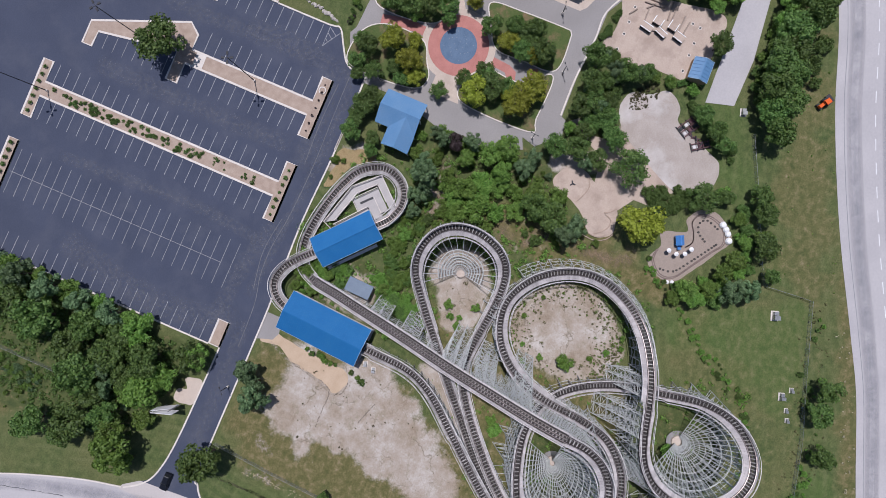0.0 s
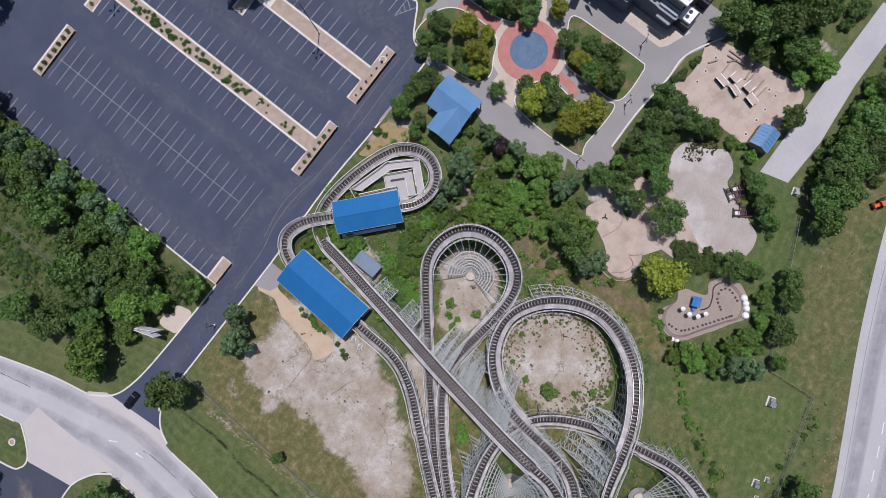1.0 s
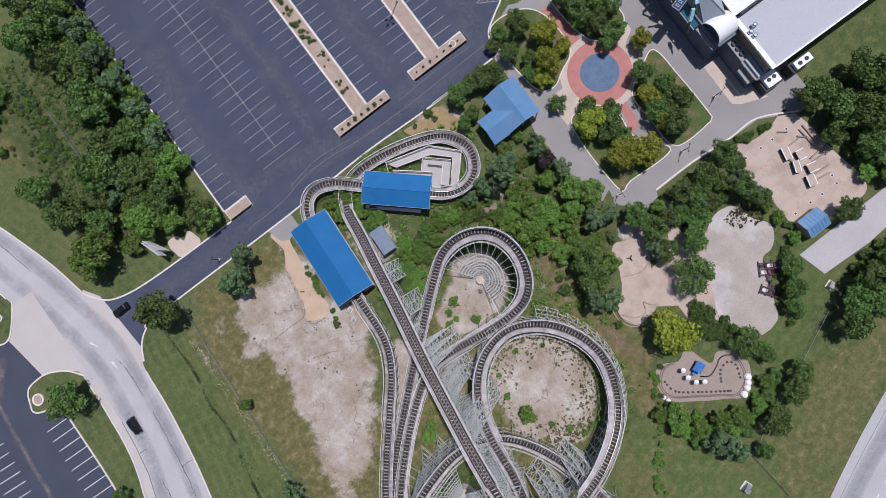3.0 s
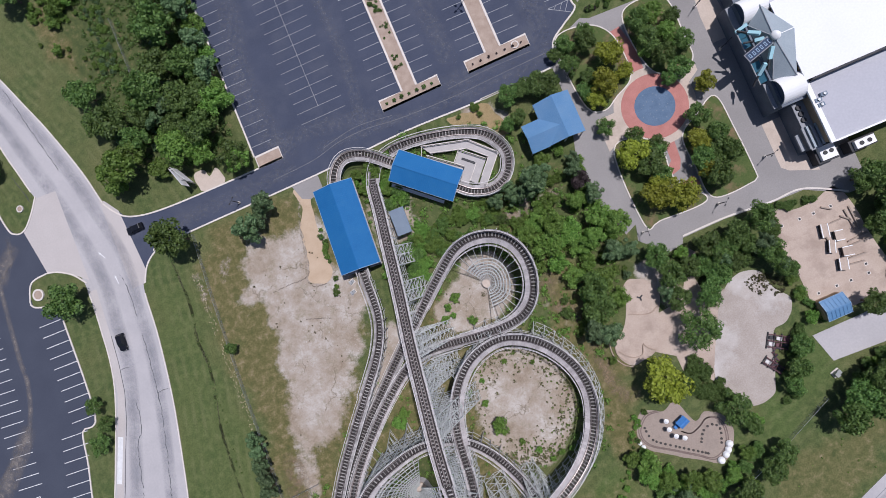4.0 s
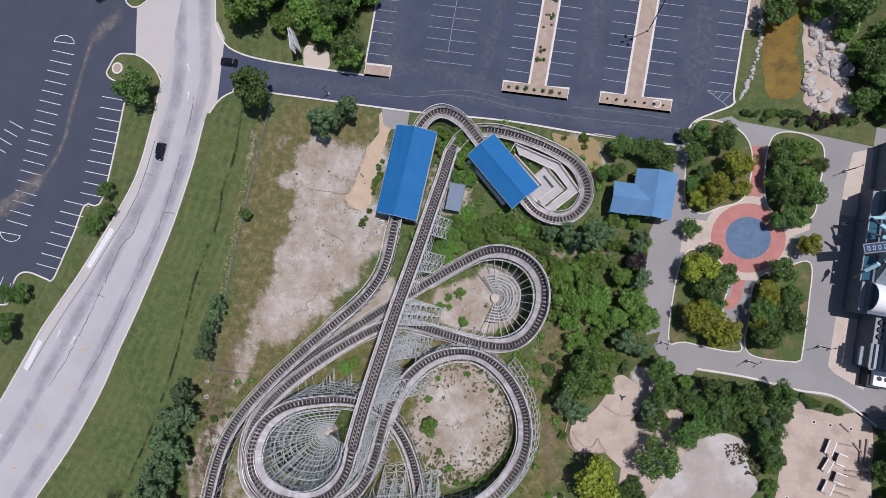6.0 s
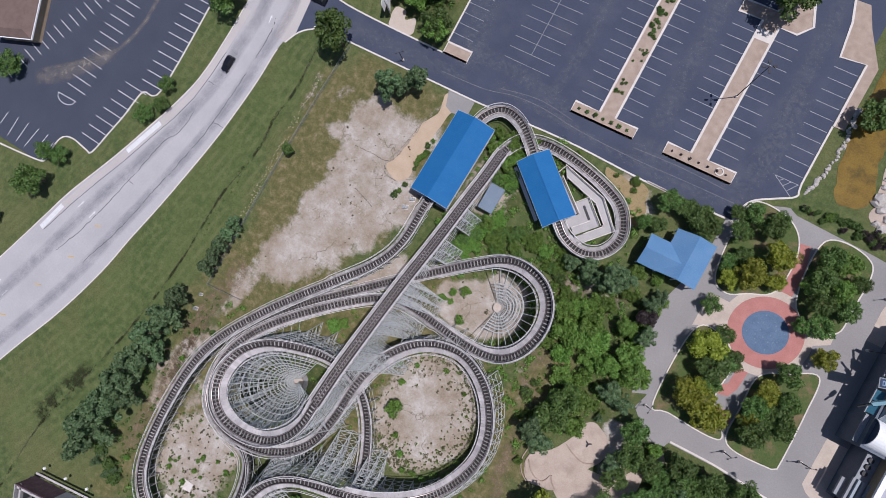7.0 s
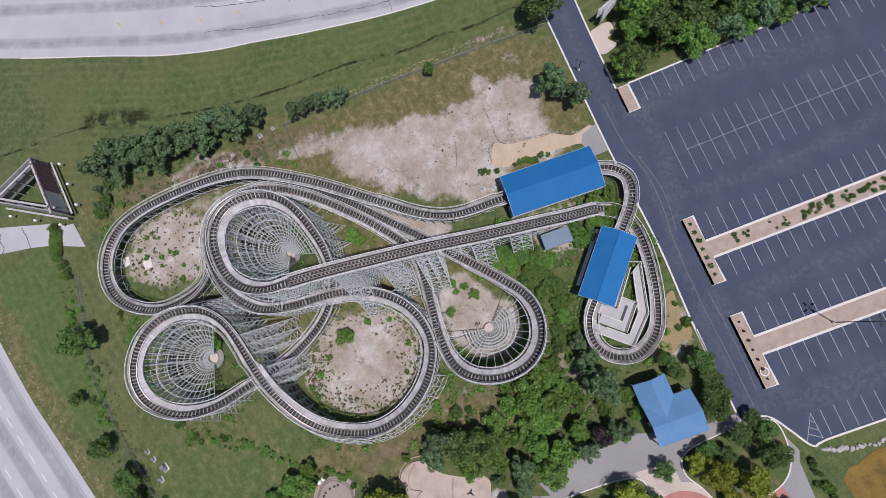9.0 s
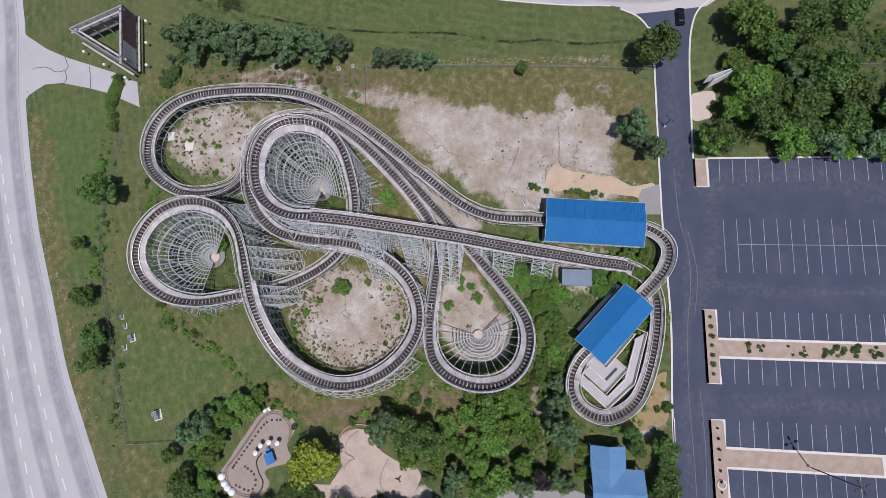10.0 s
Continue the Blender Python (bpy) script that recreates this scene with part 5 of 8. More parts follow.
part("awning_rail", b, LEDGE, theatre)
b = Build()
b.hexa([(88.4, 18.2, 7.6), (90.6, 18.4, 8.6), (90.6, 19.2, 8.6), (88.4, 18.8, 7.6), (88.4, 18.2, 7.9), (90.6, 18.4, 9.2), (90.6, 19.2, 9.2), (88.4, 18.8, 7.9)])
part("corner_fin", b, PALE_BLUE, theatre, "pale blue corner fin")
for angle, r0, r1 in ((128, 2.6, 4.6), (158, 1.6, 3.0), (252, 1.8, 4.0), (238, 5.2, 7.0)):
    b = Build()
    c_, s_ = math.cos(math.radians(angle)), math.sin(math.radians(angle))
    b.beam((92.4 + r0 * c_, 13.2 + r0 * s_, 12.3 - 0.3 * r0), (92.4 + r1 * c_, 13.2 + r1 * s_, 12.4 - 0.55 * r1), 0.75, 0.7)
    part("roof_fin", b, PALE_BLUE, theatre, "pale blue fin on the hip roof")
    b = Build()
    b.beam((92.4 + r1 * c_, 13.2 + r1 * s_, 12.0 - 0.5 * r1), (92.4 + (r1 + 2) * c_, 13.2 + (r1 + 2) * s_, 12.0 - 0.75 * r1), 0.3, 0.5)
    part("fin_tail", b, DARK, theatre, "dark strut below the fin")
# sloping name board that runs out from the finial
sign_a, sign_b = Vector((86.8, 11.4, 10.2)), Vector((91.6, 12.9, 12.4))
way = (sign_b - sign_a).normalized()
b = Build()
b.beam(sign_a, sign_b, 2.1, 0.3)
sign = part("sign_board", b, LEDGE, theatre, "dark blue name board with a grey rim")
lift_up = way.cross(Vector((way.y, -way.x, 0)).normalized())
lift_up = lift_up if lift_up.z > 0 else -lift_up
b = Build()
b.beam(sign_a + way * 0.2 + lift_up * 0.16, sign_b - way * 0.2 + lift_up * 0.16, 1.7, 0.06)
part("sign_face", b, NAVY, sign)
for k in range(6):
    b = Build()
    c0 = sign_a + way * (0.55 + 0.87 * k) + lift_up * 0.2
    b.beam(c0, c0 + way * 0.5, 0.95, 0.04)
    part("letter_bar", b, TRIM, sign)
    b = Build()
    b.beam(c0 + way * 0.14 + lift_up * 0.03, c0 + way * 0.36 + lift_up * 0.03, 0.5, 0.03)
    part("letter_counter", b, NAVY, sign)
b = Build()
b.tube([(92.4, 13.2, 12.3 + 1.9 * k / 10) for k in range(11)], [0.3 + 0.75 * math.sin(math.pi * k / 10) for k in range(11)], 14)
part("finial_ball", b, WHITE, theatre, "white finial ball", smooth=True)
# white half-barrel roofs on both sides
for y0, w_, x0 in ((21.9, 2.8, 90.2), (2.0, 3.1, 90.7)):
    b = Build()
    arc = [(w_ * math.cos(math.pi * k / 14), 7.6 + 3.0 * math.sin(math.pi * k / 14)) for k in range(15)]
    shell = [(x, y0 + y * q, 7.6 + (z - 7.6) * q) for x, q in ((x0, 0.95), (x0, 1.0), (96.0, 1.0), (96.0, 0.95)) for y, z in arc]
    b.faces(shell, [(15 * j + k, 15 * j + k + 1, 15 * ((j + 1) % 4) + k + 1, 15 * ((j + 1) % 4) + k) for j in range(4) for k in range(14)])
    part("barrel_roof", b, WHITE, theatre, "white half-barrel roof")
    b = Build()
    n = len(arc)
    b.faces([(x0 + 0.5, y0 + y, z - 0.1) for y, z in arc] + [(x0 + 0.7, y0 + y, z - 0.1) for y, z in arc], [tuple(range(n)), tuple(range(n, 2 * n))[::-1]])
    part("arch_glazing", b, NAVY, theatre, "dark arched glazing")
    b = Build()
    b.box(x0 - 1.0, y0 - w_, 6.4, x0 + 0.6, y0 + w_, 6.7)
    part("arch_ledge", b, LEDGE, theatre, "grey ledge below the arch")
for k in range(3):
    b = Build()
    b.tube([(94.9, -3.0 - 1.5 * k, 5.8), (94.9, -3.0 - 1.5 * k, 6.2)], [0.62, 0.55], 14)
    part("roof_drum", b, DARK, theatre, "dark round drum on the ledge")
for k in range(4):
    b = Build()
    b.box(93.4 + 0.95 * k, -12.8, 5.9 + 0.1 * k, 93.9 + 0.95 * k, -7.6, 6.3 + 0.1 * k)
    part("sun_louvre", b, LEDGE if k % 2 == 0 else TEAL, theatre, "grey long louvre")
b = Build()
b.box(92.4, -12.6, 4.4, 93.3, -8.6, 4.9)
part("poster_case", b, LEDGE, theatre, "grey framed case on the front")
for x, y, sx, sy, z in ((98.5, -14.9, 2.4, 2.2, 3.4), (106.5, -16.0, 3.0, 1.3, 3.8)):
    ac = thing("rooftop_unit", "pale grey cooling unit on a dark framed roof", "cooling unit", "cooling units", at=(x, y, 0))
    b = Build()
    b.box(-sx, -sy, -0.1, sx, sy, z - 0.9)
    part("base", b, DARK, ac, "dark base wall")
    b = Build()
    b.box(-sx * 0.75, -sy * 0.75, z - 0.9, sx * 0.75, sy * 0.75, z)
    part("casing", b, WHITE, ac)
    for k in range(2):
        b = Build()
        b.tube([(-sx * 0.3 + k * sx * 0.6, 0, z), (-sx * 0.3 + k * sx * 0.6, 0, z + 0.12)], 0.5, 12)
        part("fan_grille", b, DARK, ac)
for x, y in ((97.1, -3.2), (97.3, -4.4), (98.7, -2.4)):
    fan = thing("roof_vent", "small grey-blue metal vent on the grey roof", "vent", "roof vents", at=(x, y, 9.0))
    b = Build()
    b.box(-0.7, -0.45, 0, 0.7, 0.45, 0.7)
    part("casing", b, GREY_ROOF, fan)
    b = Build()
    b.tube([(0, 0, 0.7), (0, 0, 1.0)], [0.4, 0.3], 10)
    part("cowl", b, STEEL, fan)
west = thing("restaurant_building", "low restaurant with a brown roof and white fascia", "building", at=(-153, -3, 0), turn=-71)
b = Build()
b.box(-9, -6.5, -0.1, 9, 6.5, 3.6)
part("wall", b, WALL, west)
b = Build()
b.hexa([(-9.6, -7.1, 3.6), (9.6, -7.1, 3.6), (9.6, 7.1, 3.6), (-9.6, 7.1, 3.6), (-7.5, -5, 5.2), (7.5, -5, 5.2), (7.5, 5, 5.2), (-7.5, 5, 5.2)])
part("roof", b, material("brown shingle", (0.13, 0.09, 0.08), (0.20, 0.14, 0.12), 0.5, 8, 0.9, 0.4), west)
for a, c in (((-9.7, -7.2), (9.7, -7.2)), ((9.7, -7.2), (9.7, 7.2)), ((9.7, 7.2), (-9.7, 7.2)), ((-9.7, 7.2), (-9.7, -7.2))):
    b = Build()
    b.beam((*a, 3.55), (*c, 3.55), 0.25, 0.4)
    part("fascia", b, WHITE, west, "white fascia")

# three-sided roadside sign tower
tower = thing("sign_tower", "three-sided roadside sign frame with dark faded panels and lamps", "sign")
corners = [Vector((-68.1, -129.4, 0)), Vector((-74.8, -114.2, 0)), Vector((-57.2, -111.2, 0))]
TRI = [(corners[0], corners[1], WOOD, "back of a weathered grey sign panel"), (corners[1], corners[2], material("dark faded sign", (0.05, 0.03, 0.04), (0.15, 0.09, 0.11), 0.8, 5, 0.6, 0.05), "dark faded sign panel"), (corners[2], corners[0], WOOD, "back of a weathered grey sign panel")]
for a, c, mat, text in TRI:
    d = (c - a).normalized()
    n_ = Vector((d.y, -d.x, 0))
    if n_.dot((a + c) / 2 - (corners[0] + corners[1] + corners[2]) / 3) < 0:
        n_ = -n_
    b = Build()
    b.hexa([a + Vector((0, 0, 2.4)), c + Vector((0, 0, 2.4)), c + n_ * 0.25 + Vector((0, 0, 2.4)), a + n_ * 0.25 + Vector((0, 0, 2.4)), a - n_ * 0.1 + Vector((0, 0, 7.7)), c - n_ * 0.1 + Vector((0, 0, 7.7)), c + n_ * 0.15 + Vector((0, 0, 7.7)), a + n_ * 0.15 + Vector((0, 0, 7.7))])
    panel = part("sign_panel", b, mat, tower, text)
    if mat.name.startswith("dark"):
        b = Build()
        e0, e1 = a + (c - a) * 0.62 + n_ * 0.30, a + (c - a) * 0.97 + n_ * 0.30
        b.hexa([e0 + Vector((0, 0, 2.6)), e1 + Vector((0, 0, 2.6)), e1 + n_ * 0.04 + Vector((0, 0, 2.6)), e0 + n_ * 0.04 + Vector((0, 0, 2.6)), e0 - n_ * 0.1 + Vector((0, 0, 7.5)), e1 - n_ * 0.1 + Vector((0, 0, 7.5)), e1 - n_ * 0.06 + Vector((0, 0, 7.5)), e0 - n_ * 0.06 + Vector((0, 0, 7.5))])
        part("faded_sheet", b, LEDGE, panel, "pale sun-faded sheet on the panel")
    for o in (1.0, -1.0):
        b = Build()
        b.beam(a + n_ * o + Vector((0, 0, 2.3 if o > 0 else 7.0)), c + n_ * o + Vector((0, 0, 2.3 if o > 0 else 7.0)), 0.55, 0.12)
        part("catwalk", b, PLANK, tower, "pale service catwalk")
    L_ = (c - a).length
    for k in range(5):
        q = a + d * L_ * (k + 0.5) / 5
        b = Build()
        b.beam(q - n_ * 0.4 + Vector((0, 0, -0.1)), q - n_ * 0.3 + Vector((0, 0, 7.9)), 0.24)
        part("upright", b, WOOD, tower)
        if k % 2 == 0:
            b = Build()
            e = q + n_ * 3.0 + Vector((0, 0, 2.2))
            b.beam(q + Vector((0, 0, 2.4)), e, 0.07)
            arm = part("lamp_arm", b, DARK, tower)
            b = Build()
            b.tube([e + Vector((0, 0, -0.15)), e + Vector((0, 0, 0.2))], [0.42, 0.34], 10)
            part("lamp_head", b, WHITE, arm, "white lamp head")
board = thing("roadside_billboard", "narrow white billboard seen edge on, on steel posts", "sign", at=(-49.3, 44.0, 0), turn=-66)
board.scale = (0.78, 0.78, 0.85)
for y in (-0.5, 0.5):
    b = Build()
    b.hexa([(-3.6, y * 0.6, 3.0), (3.6, y * 2.0, 3.0), (3.6, y * 2.0 + 0.15, 3.0), (-3.6, y * 0.6 + 0.15, 3.0), (-3.6, y * 0.6, 7.0), (3.6, y * 2.0, 7.0), (3.6, y * 2.0 + 0.15, 7.0), (-3.6, y * 0.6 + 0.15, 7.0)])
    part("panel", b, WHITE, board)
for x in (-2.4, 2.4):
    b = Build()
    b.tube([(x, 0.1, -0.1), (x, 0.1, 7.0)], 0.16, 8)
    part("post", b, STEEL, board)

# ---- parking islands, stall lines and kerbs ----
def t_island(ring_, label="kerbed mulch island"):
    b = Build()
    b.plate(ring_, -0.2, 0.14)
    isl = structure("parking_island", b, MULCH, label, "parking island")
    part("kerb", kerb_line([*ring_, ring_[0], ring_[1]], 0.55, 0.20), KERB, isl, "pale concrete kerb")
    return isl


t_island([(6.3, 38.7), (22.7, 38.7), (22.7, 41.5), (16.9, 41.5), (16.9, 110.6), (22.7, 110.6), (22.7, 113.4), (6.4, 113.4), (6.4, 110.6), (12.8, 110.6), (12.8, 41.5), (6.3, 41.5)])
t_island([(30.4, 38.6), (47.2, 38.6), (47.2, 41.6), (40.3, 41.6), (40.3, 77.0), (44.5, 77.0), (47.0, 80.0), (37.0, 105.5), (30.6, 105.5), (30.6, 102.8), (35.0, 102.5), (38.5, 80.6), (30.4, 80.6), (30.4, 77.4), (36.2, 77.4), (36.2, 41.6), (30.4, 41.6)])
t_island([(-30.2, 38.8), (-23.2, 38.8), (-23.2, 41.8), (-30.2, 41.8)])
t_island([(-15.8, 111.1), (-0.5, 111.1), (-0.5, 114.0), (-15.8, 114.0)])
b = Build()
b.box(36.3, 72.6, 0.0, 40.2, 75.4, 0.17)
structure("island_crossing", b, KERB, "pale concrete crossing in the island", "pavement")
for name, pts in (("kerb_lot_west", [(-30.4, 42), (-30.4, 128)]), ("kerb_lot_east", [(60.7, 60.4), (60.7, 45.5), (61.0, 42.4), (57, 39.8), (53.2, 37.3), (51.8, 34.5), (51.4, 31)]), ("kerb_road_south", [(51.2, 31.0), (30, 30.8), (9, 31.5), (-13, 30.8), (-24, 30.7), (-62, 30.7), (-66.4, 29.6), (-69.8, 27.0), (-72, 23)]),
                  ("kerb_road_north", [(-30.4, 38.7), (-50, 39.1), (-60, 39.6), (-66, 40.5), (-70.2, 42.0), (-73, 44.6), (-75.2, 48)]), ("kerb_west_lot", [(-107.5, 70), (-104.8, 54), (-103, 50.7), (-100, 50.4), (-96.5, 53.6), (-93.2, 58)]),
                  ("kerb_west_island", [(-98, 36.7), (-103.2, 36.1), (-105.3, 32.5), (-105.3, 29.5), (-98.3, 26.8), (-98.4, 24), (-98.7, 5.4), (-99.5, -5.2), (-101.4, -7.5), (-104.6, -7.9), (-106.3, -16), (-107.9, -22.2), (-110.1, -30.1), (-112, -30.4), (-118, -29.5), (-121.4, -30.7), (-122.7, -34.3), (-123.0, -39), (-126.2, -40.3), (-142, -42)]),
                  ("kerb_west_apron", [(-98, 36.7), (-95, 35.8), (-91, 33.3), (-88, 29.6)]), ("kerb_pavilion", [(30.5, 31.0), (38.6, 30.9), (47.1, 30.8)]), ("kerb_walk", [(62.2, -20.6), (73, -20.3), (84, -21), (92, -21), (101, -25.6)])):
    structure(name, kerb_line(smooth_line(pts, 1.0) if len(pts) > 2 else pts, 0.42, 0.17), KERB, "pale concrete kerb", "kerb")
for name, pts in (("kerb_main_east", [q for q in mr if -120 < q[1] < 23]), ("kerb_main_east_upper", [q for q in mr if 47 < q[1] < 130]), ("kerb_main_west", [q for q in ml if -120 < q[1] < 28]), ("kerb_main_west_upper", [q for q in ml if 58 < q[1] < 120])):
    structure(name, kerb_line(pts, 0.36, 0.15), KERB, "low pale concrete kerb along the road", "kerb")
stall = Build()
stall.box(-0.5, -0.065, 0.0, 0.5, 0.065, 0.006)
stall_mesh, stall_worn = stall.mesh("stall_line", PAINT_LOT), stall.mesh("stall_line", PAINT_WORN)
bright = Build()
bright.box(-0.5, -0.09, 0.0, 0.5, 0.09, 0.006)
stall_bright = bright.mesh("stall_line", PAINT)
lines = tagged(new("parking_markings"), "white painted stall lines, worn in places", "road marking", kind="structure")


def mark(me, x0, y0, x1, y1, z=0.037):
    o = new("stall_line", me)
    o.parent = lines
    o.matrix_basis = pose((x0 + x1) / 2, (y0 + y1) / 2, z, 0, 0, math.degrees(math.atan2(y1 - y0, x1 - x0))) @ Matrix.Diagonal((math.hypot(x1 - x0, y1 - y0), 1, 1, 1))


for x0, x1, y0, n, me, pitch in ((-30.1, -24.4, 44.6, 25, stall_mesh, 2.975), (-15.2, -2.4, 44.5, 23, stall_worn, 2.955), (6.5, 12.3, 44.4, 23, stall_mesh, 2.925), (17.3, 22.6, 44.6, 23, stall_mesh, 2.91), (30.4, 35.9, 44.7, 11, stall_mesh, 2.93), (40.6, 46.4, 44.7, 11, stall_mesh, 2.91), (54.8, 60.3, 47.0, 10, stall_mesh, 2.93)):
    for k in range(n):
        mark(me, x0, y0 + pitch * k + 0.08, x1, y0 + pitch * k - 0.08)
for k in range(8):
    mark(stall_worn, 31.0, 79.4 + 2.93 * k, 36.6 - 0.2 * k, 79.3 + 2.93 * k)
mark(stall_worn, -9.1, 47.4, -9.1, 110.2)
for a in ((54.8, 45.0, 60.3, 45.0), (54.8, 45.0, 60.3, 41.5), (56.2, 44.2, 57, 45), (57.4, 43.4, 58.6, 45), (58.6, 42.7, 60.2, 45)):
    mark(stall_mesh, *a)
for k in range(18):
    x, y = -117.5 - 0.235 * k, 34.4 - 3.0 * k
    mark(stall_bright, x - 7.4, y + 0.6, x, y)
for k in range(10):
    x, y = -98.5 - 0.10 * k, 23.3 - 3.12 * k
    mark(stall_bright, x - 7.4, y + 0.25, x, y)
for k in range(7):
    x, y = -103.2 - 1.02 * k, -8.0 - 3.18 * k
    mark(stall_bright, x - 8.2 + 0.2 * k, y + 0.45, x, y)
mark(stall_bright, -123.4, -33.5, -124.2, -40.2)
for k in range(14):
    mark(stall_bright, -137.5 - k * 1.4 + 8, -1.0 - 2.6 * k + 12, -142.5 - k * 1.4 + 8, 0.6 - 2.6 * k + 12)
for a in ((-142.8, -32.4, -143.4, -36.6), (-138.6, -32.3, -139.0, -38.6), (-134.4, -32.2, -135.3, -38.8), (-130.2, -32.2, -131.8, -38.8), (-126.3, -32.2, -127.8, -38.5)):
    mark(stall_bright, *a)
for cx, cy in ((-121.6, 37.6), (-126.8, -19.7)):
    arc = [(cx + 3.4 * math.cos(a), cy + (1 if cy > 0 else -1) * 2.2 * math.sin(a)) for a in np.linspace(0, math.pi, 9)]
    for a, c in zip(arc, arc[1:] + arc[:1]):
        mark(stall_bright, *a, *c)
road_marks = tagged(new("road_markings"), "white and yellow road lines, arrows and sealed cracks", "road marking", kind="structure")


def dab(build, mat, name="road_mark"):
    part(name, build, mat, road_marks)


YELLOW = material("yellow road paint", (0.45, 0.30, 0.08), (0.62, 0.45, 0.16), 0.8, 6, 0.8, 0)
for edge_l, edge_r, offs, w_ in ((hl, hr, (0.12, 0.22, 0.44, 0.54, 0.76, 0.86), 1.1),):
    for off in offs:
        dab(kerb_line([(a[0] + (c[0] - a[0]) * off, a[1] + (c[1] - a[1]) * off) for a, c in zip(edge_l, edge_r)], w_, 0.005, 0.03), CONCRETE_WORN, 'wheel_track')
for off in (0.36, 0.68):  # lane lines
    pts = [(a[0] + (c[0] - a[0]) * off, a[1] + (c[1] - a[1]) * off) for a, c in zip(hl, hr)]
    for k in range(2, 158, 2):
        dab(kerb_line([pts[k], pts[k + 1]], 0.24, 0.012, 0.03), PAINT, "lane_dash")
dab(kerb_line([(a[0] + (c[0] - a[0]) * 0.08, a[1] + (c[1] - a[1]) * 0.08) for a, c in zip(hl, hr)], 0.18, 0.012, 0.03), PAINT_WORN, "edge_line")
random.seed(8)
for pts in ([(-86.8, -6.3), (-88.0, -13.2), (-91.0, -17.6), (-93.8, -28.2), (-95.6, -34.2), (-98.3, -43.3), (-101.7, -52.3), (-105.1, -59.8)], [(-78.0, 10.7), (-79.3, -0.1), (-80.9, -10.8), (-83.6, -21.4), (-86.2, -30.4), (-89.8, -43.9), (-93.2, -52.9), (-95.5, -58.8)], [(-78.1, 28.1), (-77.3, 24.0), (-77.7, 15.4)], [(-98, 66), (-93, 52), (-87, 44)], [(-91, 90), (-86.5, 72), (-84, 62)], [(-80.2, -5.8), (-78.2, -5.8), (-76.5, -5.9)], [(-87.5, 3.7), (-86.3, 3.7), (-85.2, 3.7)], [(-95.4, -31.6), (-94.4, -31.9), (-93.2, -32.1)]):
    run = [(q[0] + random.uniform(-0.18, 0.18), q[1] + random.uniform(-0.2, 0.2)) for q in smooth_line(pts, 0.9)]
    for p, q in zip(run, run[1:]):
        if random.random() < 0.93:
            dab(kerb_line([p, q], random.uniform(0.10, 0.22), 0.008, 0.03), CRACK, "sealed_crack")
edge_pts = lambda off: [(a[0] + (c[0] - a[0]) * off, a[1] + (c[1] - a[1]) * off) for a, c in zip(ml, mr)]
dab(kerb_line([(-87.0, 27.0), (-87.9, 13.5), (-88.7, 5.7), (-90.1, -2.0), (-92.8, -9.6), (-96.2, -17.0), (-100.7, -27.6), (-105.1, -36.6), (-109.5, -46.3), (-113.5, -56.5)], 2.0, 0.006, 0.03), APRON, "gutter_strip")
dab(kerb_line([(-86.8, 13.4), (-87.6, 5.6), (-88.9, -2.1), (-91.4, -9.7), (-94.8, -17.2), (-99.3, -27.7), (-103.7, -36.7), (-108.1, -46.4), (-112.1, -56.6)], 0.16, 0.012, 0.03), CRACK, "gutter_joint")
WHEEL = film_material("tyre-greyed lane", (0.28, 0.285, 0.315), 0.48, 0.12, 0.28, 0.6)
for off, wide in ((0.33, 4.6), (0.80, 4.2)):
    film("wheel_track", edge_pts(off)[8:150], wide, WHEEL, road_marks, 0.041)
for off, wide in ((0.17, 4.4), (0.49, 4.4), (0.81, 4.4)):
    film("wheel_track", [(a[0] + (c[0] - a[0]) * off, a[1] + (c[1] - a[1]) * off) for a, c in zip(hl, hr)][6:154], wide, WHEEL, road_marks, 0.047)
for x, y, a in ((-79.4, 27, 95), (-80.9, 34.9, 120), (-105.1, -44.8, 70), (-100.2, -45.6, 70), (-117.5, -77.0, 70), (-113.7, -78.5, 70)):
    b = Build()
    m = pose(x, y, 0, 0, 0, a)
    shape = lambda pts: b.plate([tuple((m @ Vector((*p, 0)))[:2]) for p in pts], 0.02, 0.040)
    shape([(-1.2, -0.12), (0.6, -0.12), (0.6, 0.12), (-1.2, 0.12)])
    shape([(0.6, -0.4), (1.4, 0), (0.6, 0.4)])
    dab(b, PAINT, "turn_arrow")
for x, y, a in ((-96.7, -47.5, 25), (-99.8, -59.0, 25), (-105.2, -71.0, 25), (-110.8, -84.0, 25)):
    b = Build()
    b.beam((x - 1.1 * math.cos(math.radians(a)), y - 1.1 * math.sin(math.radians(a)), 0.03), (x + 1.1 * math.cos(math.radians(a)), y + 1.1 * math.sin(math.radians(a)), 0.03), 0.3, 0.03)
    dab(b, YELLOW, "yellow_dash")
for p, q in (((-94.7, -13.1), (-99.9, -24.8)), ((-110.4, -47.7), (-113.3, -56.5))):
    dab(kerb_line([p, q], 1.5, 0.014, 0.03), PAINT, "kerb_stripe")
for pts in ([(-28, 34.2), (-16, 34.6), (-8, 36.2), (0, 36.4), (10, 35.2), (24, 34.6), (40, 34.9), (50, 35.0)], [(-12, 36.5), (-2, 38.0), (8, 36.8)], [(24, 37.0), (36, 37.4), (47, 37.0)]):
    b = kerb_line(smooth_line(pts, 1.0), 0.16, 0.006, 0.036)
    dab(b, SCUFF, "scuff_line")
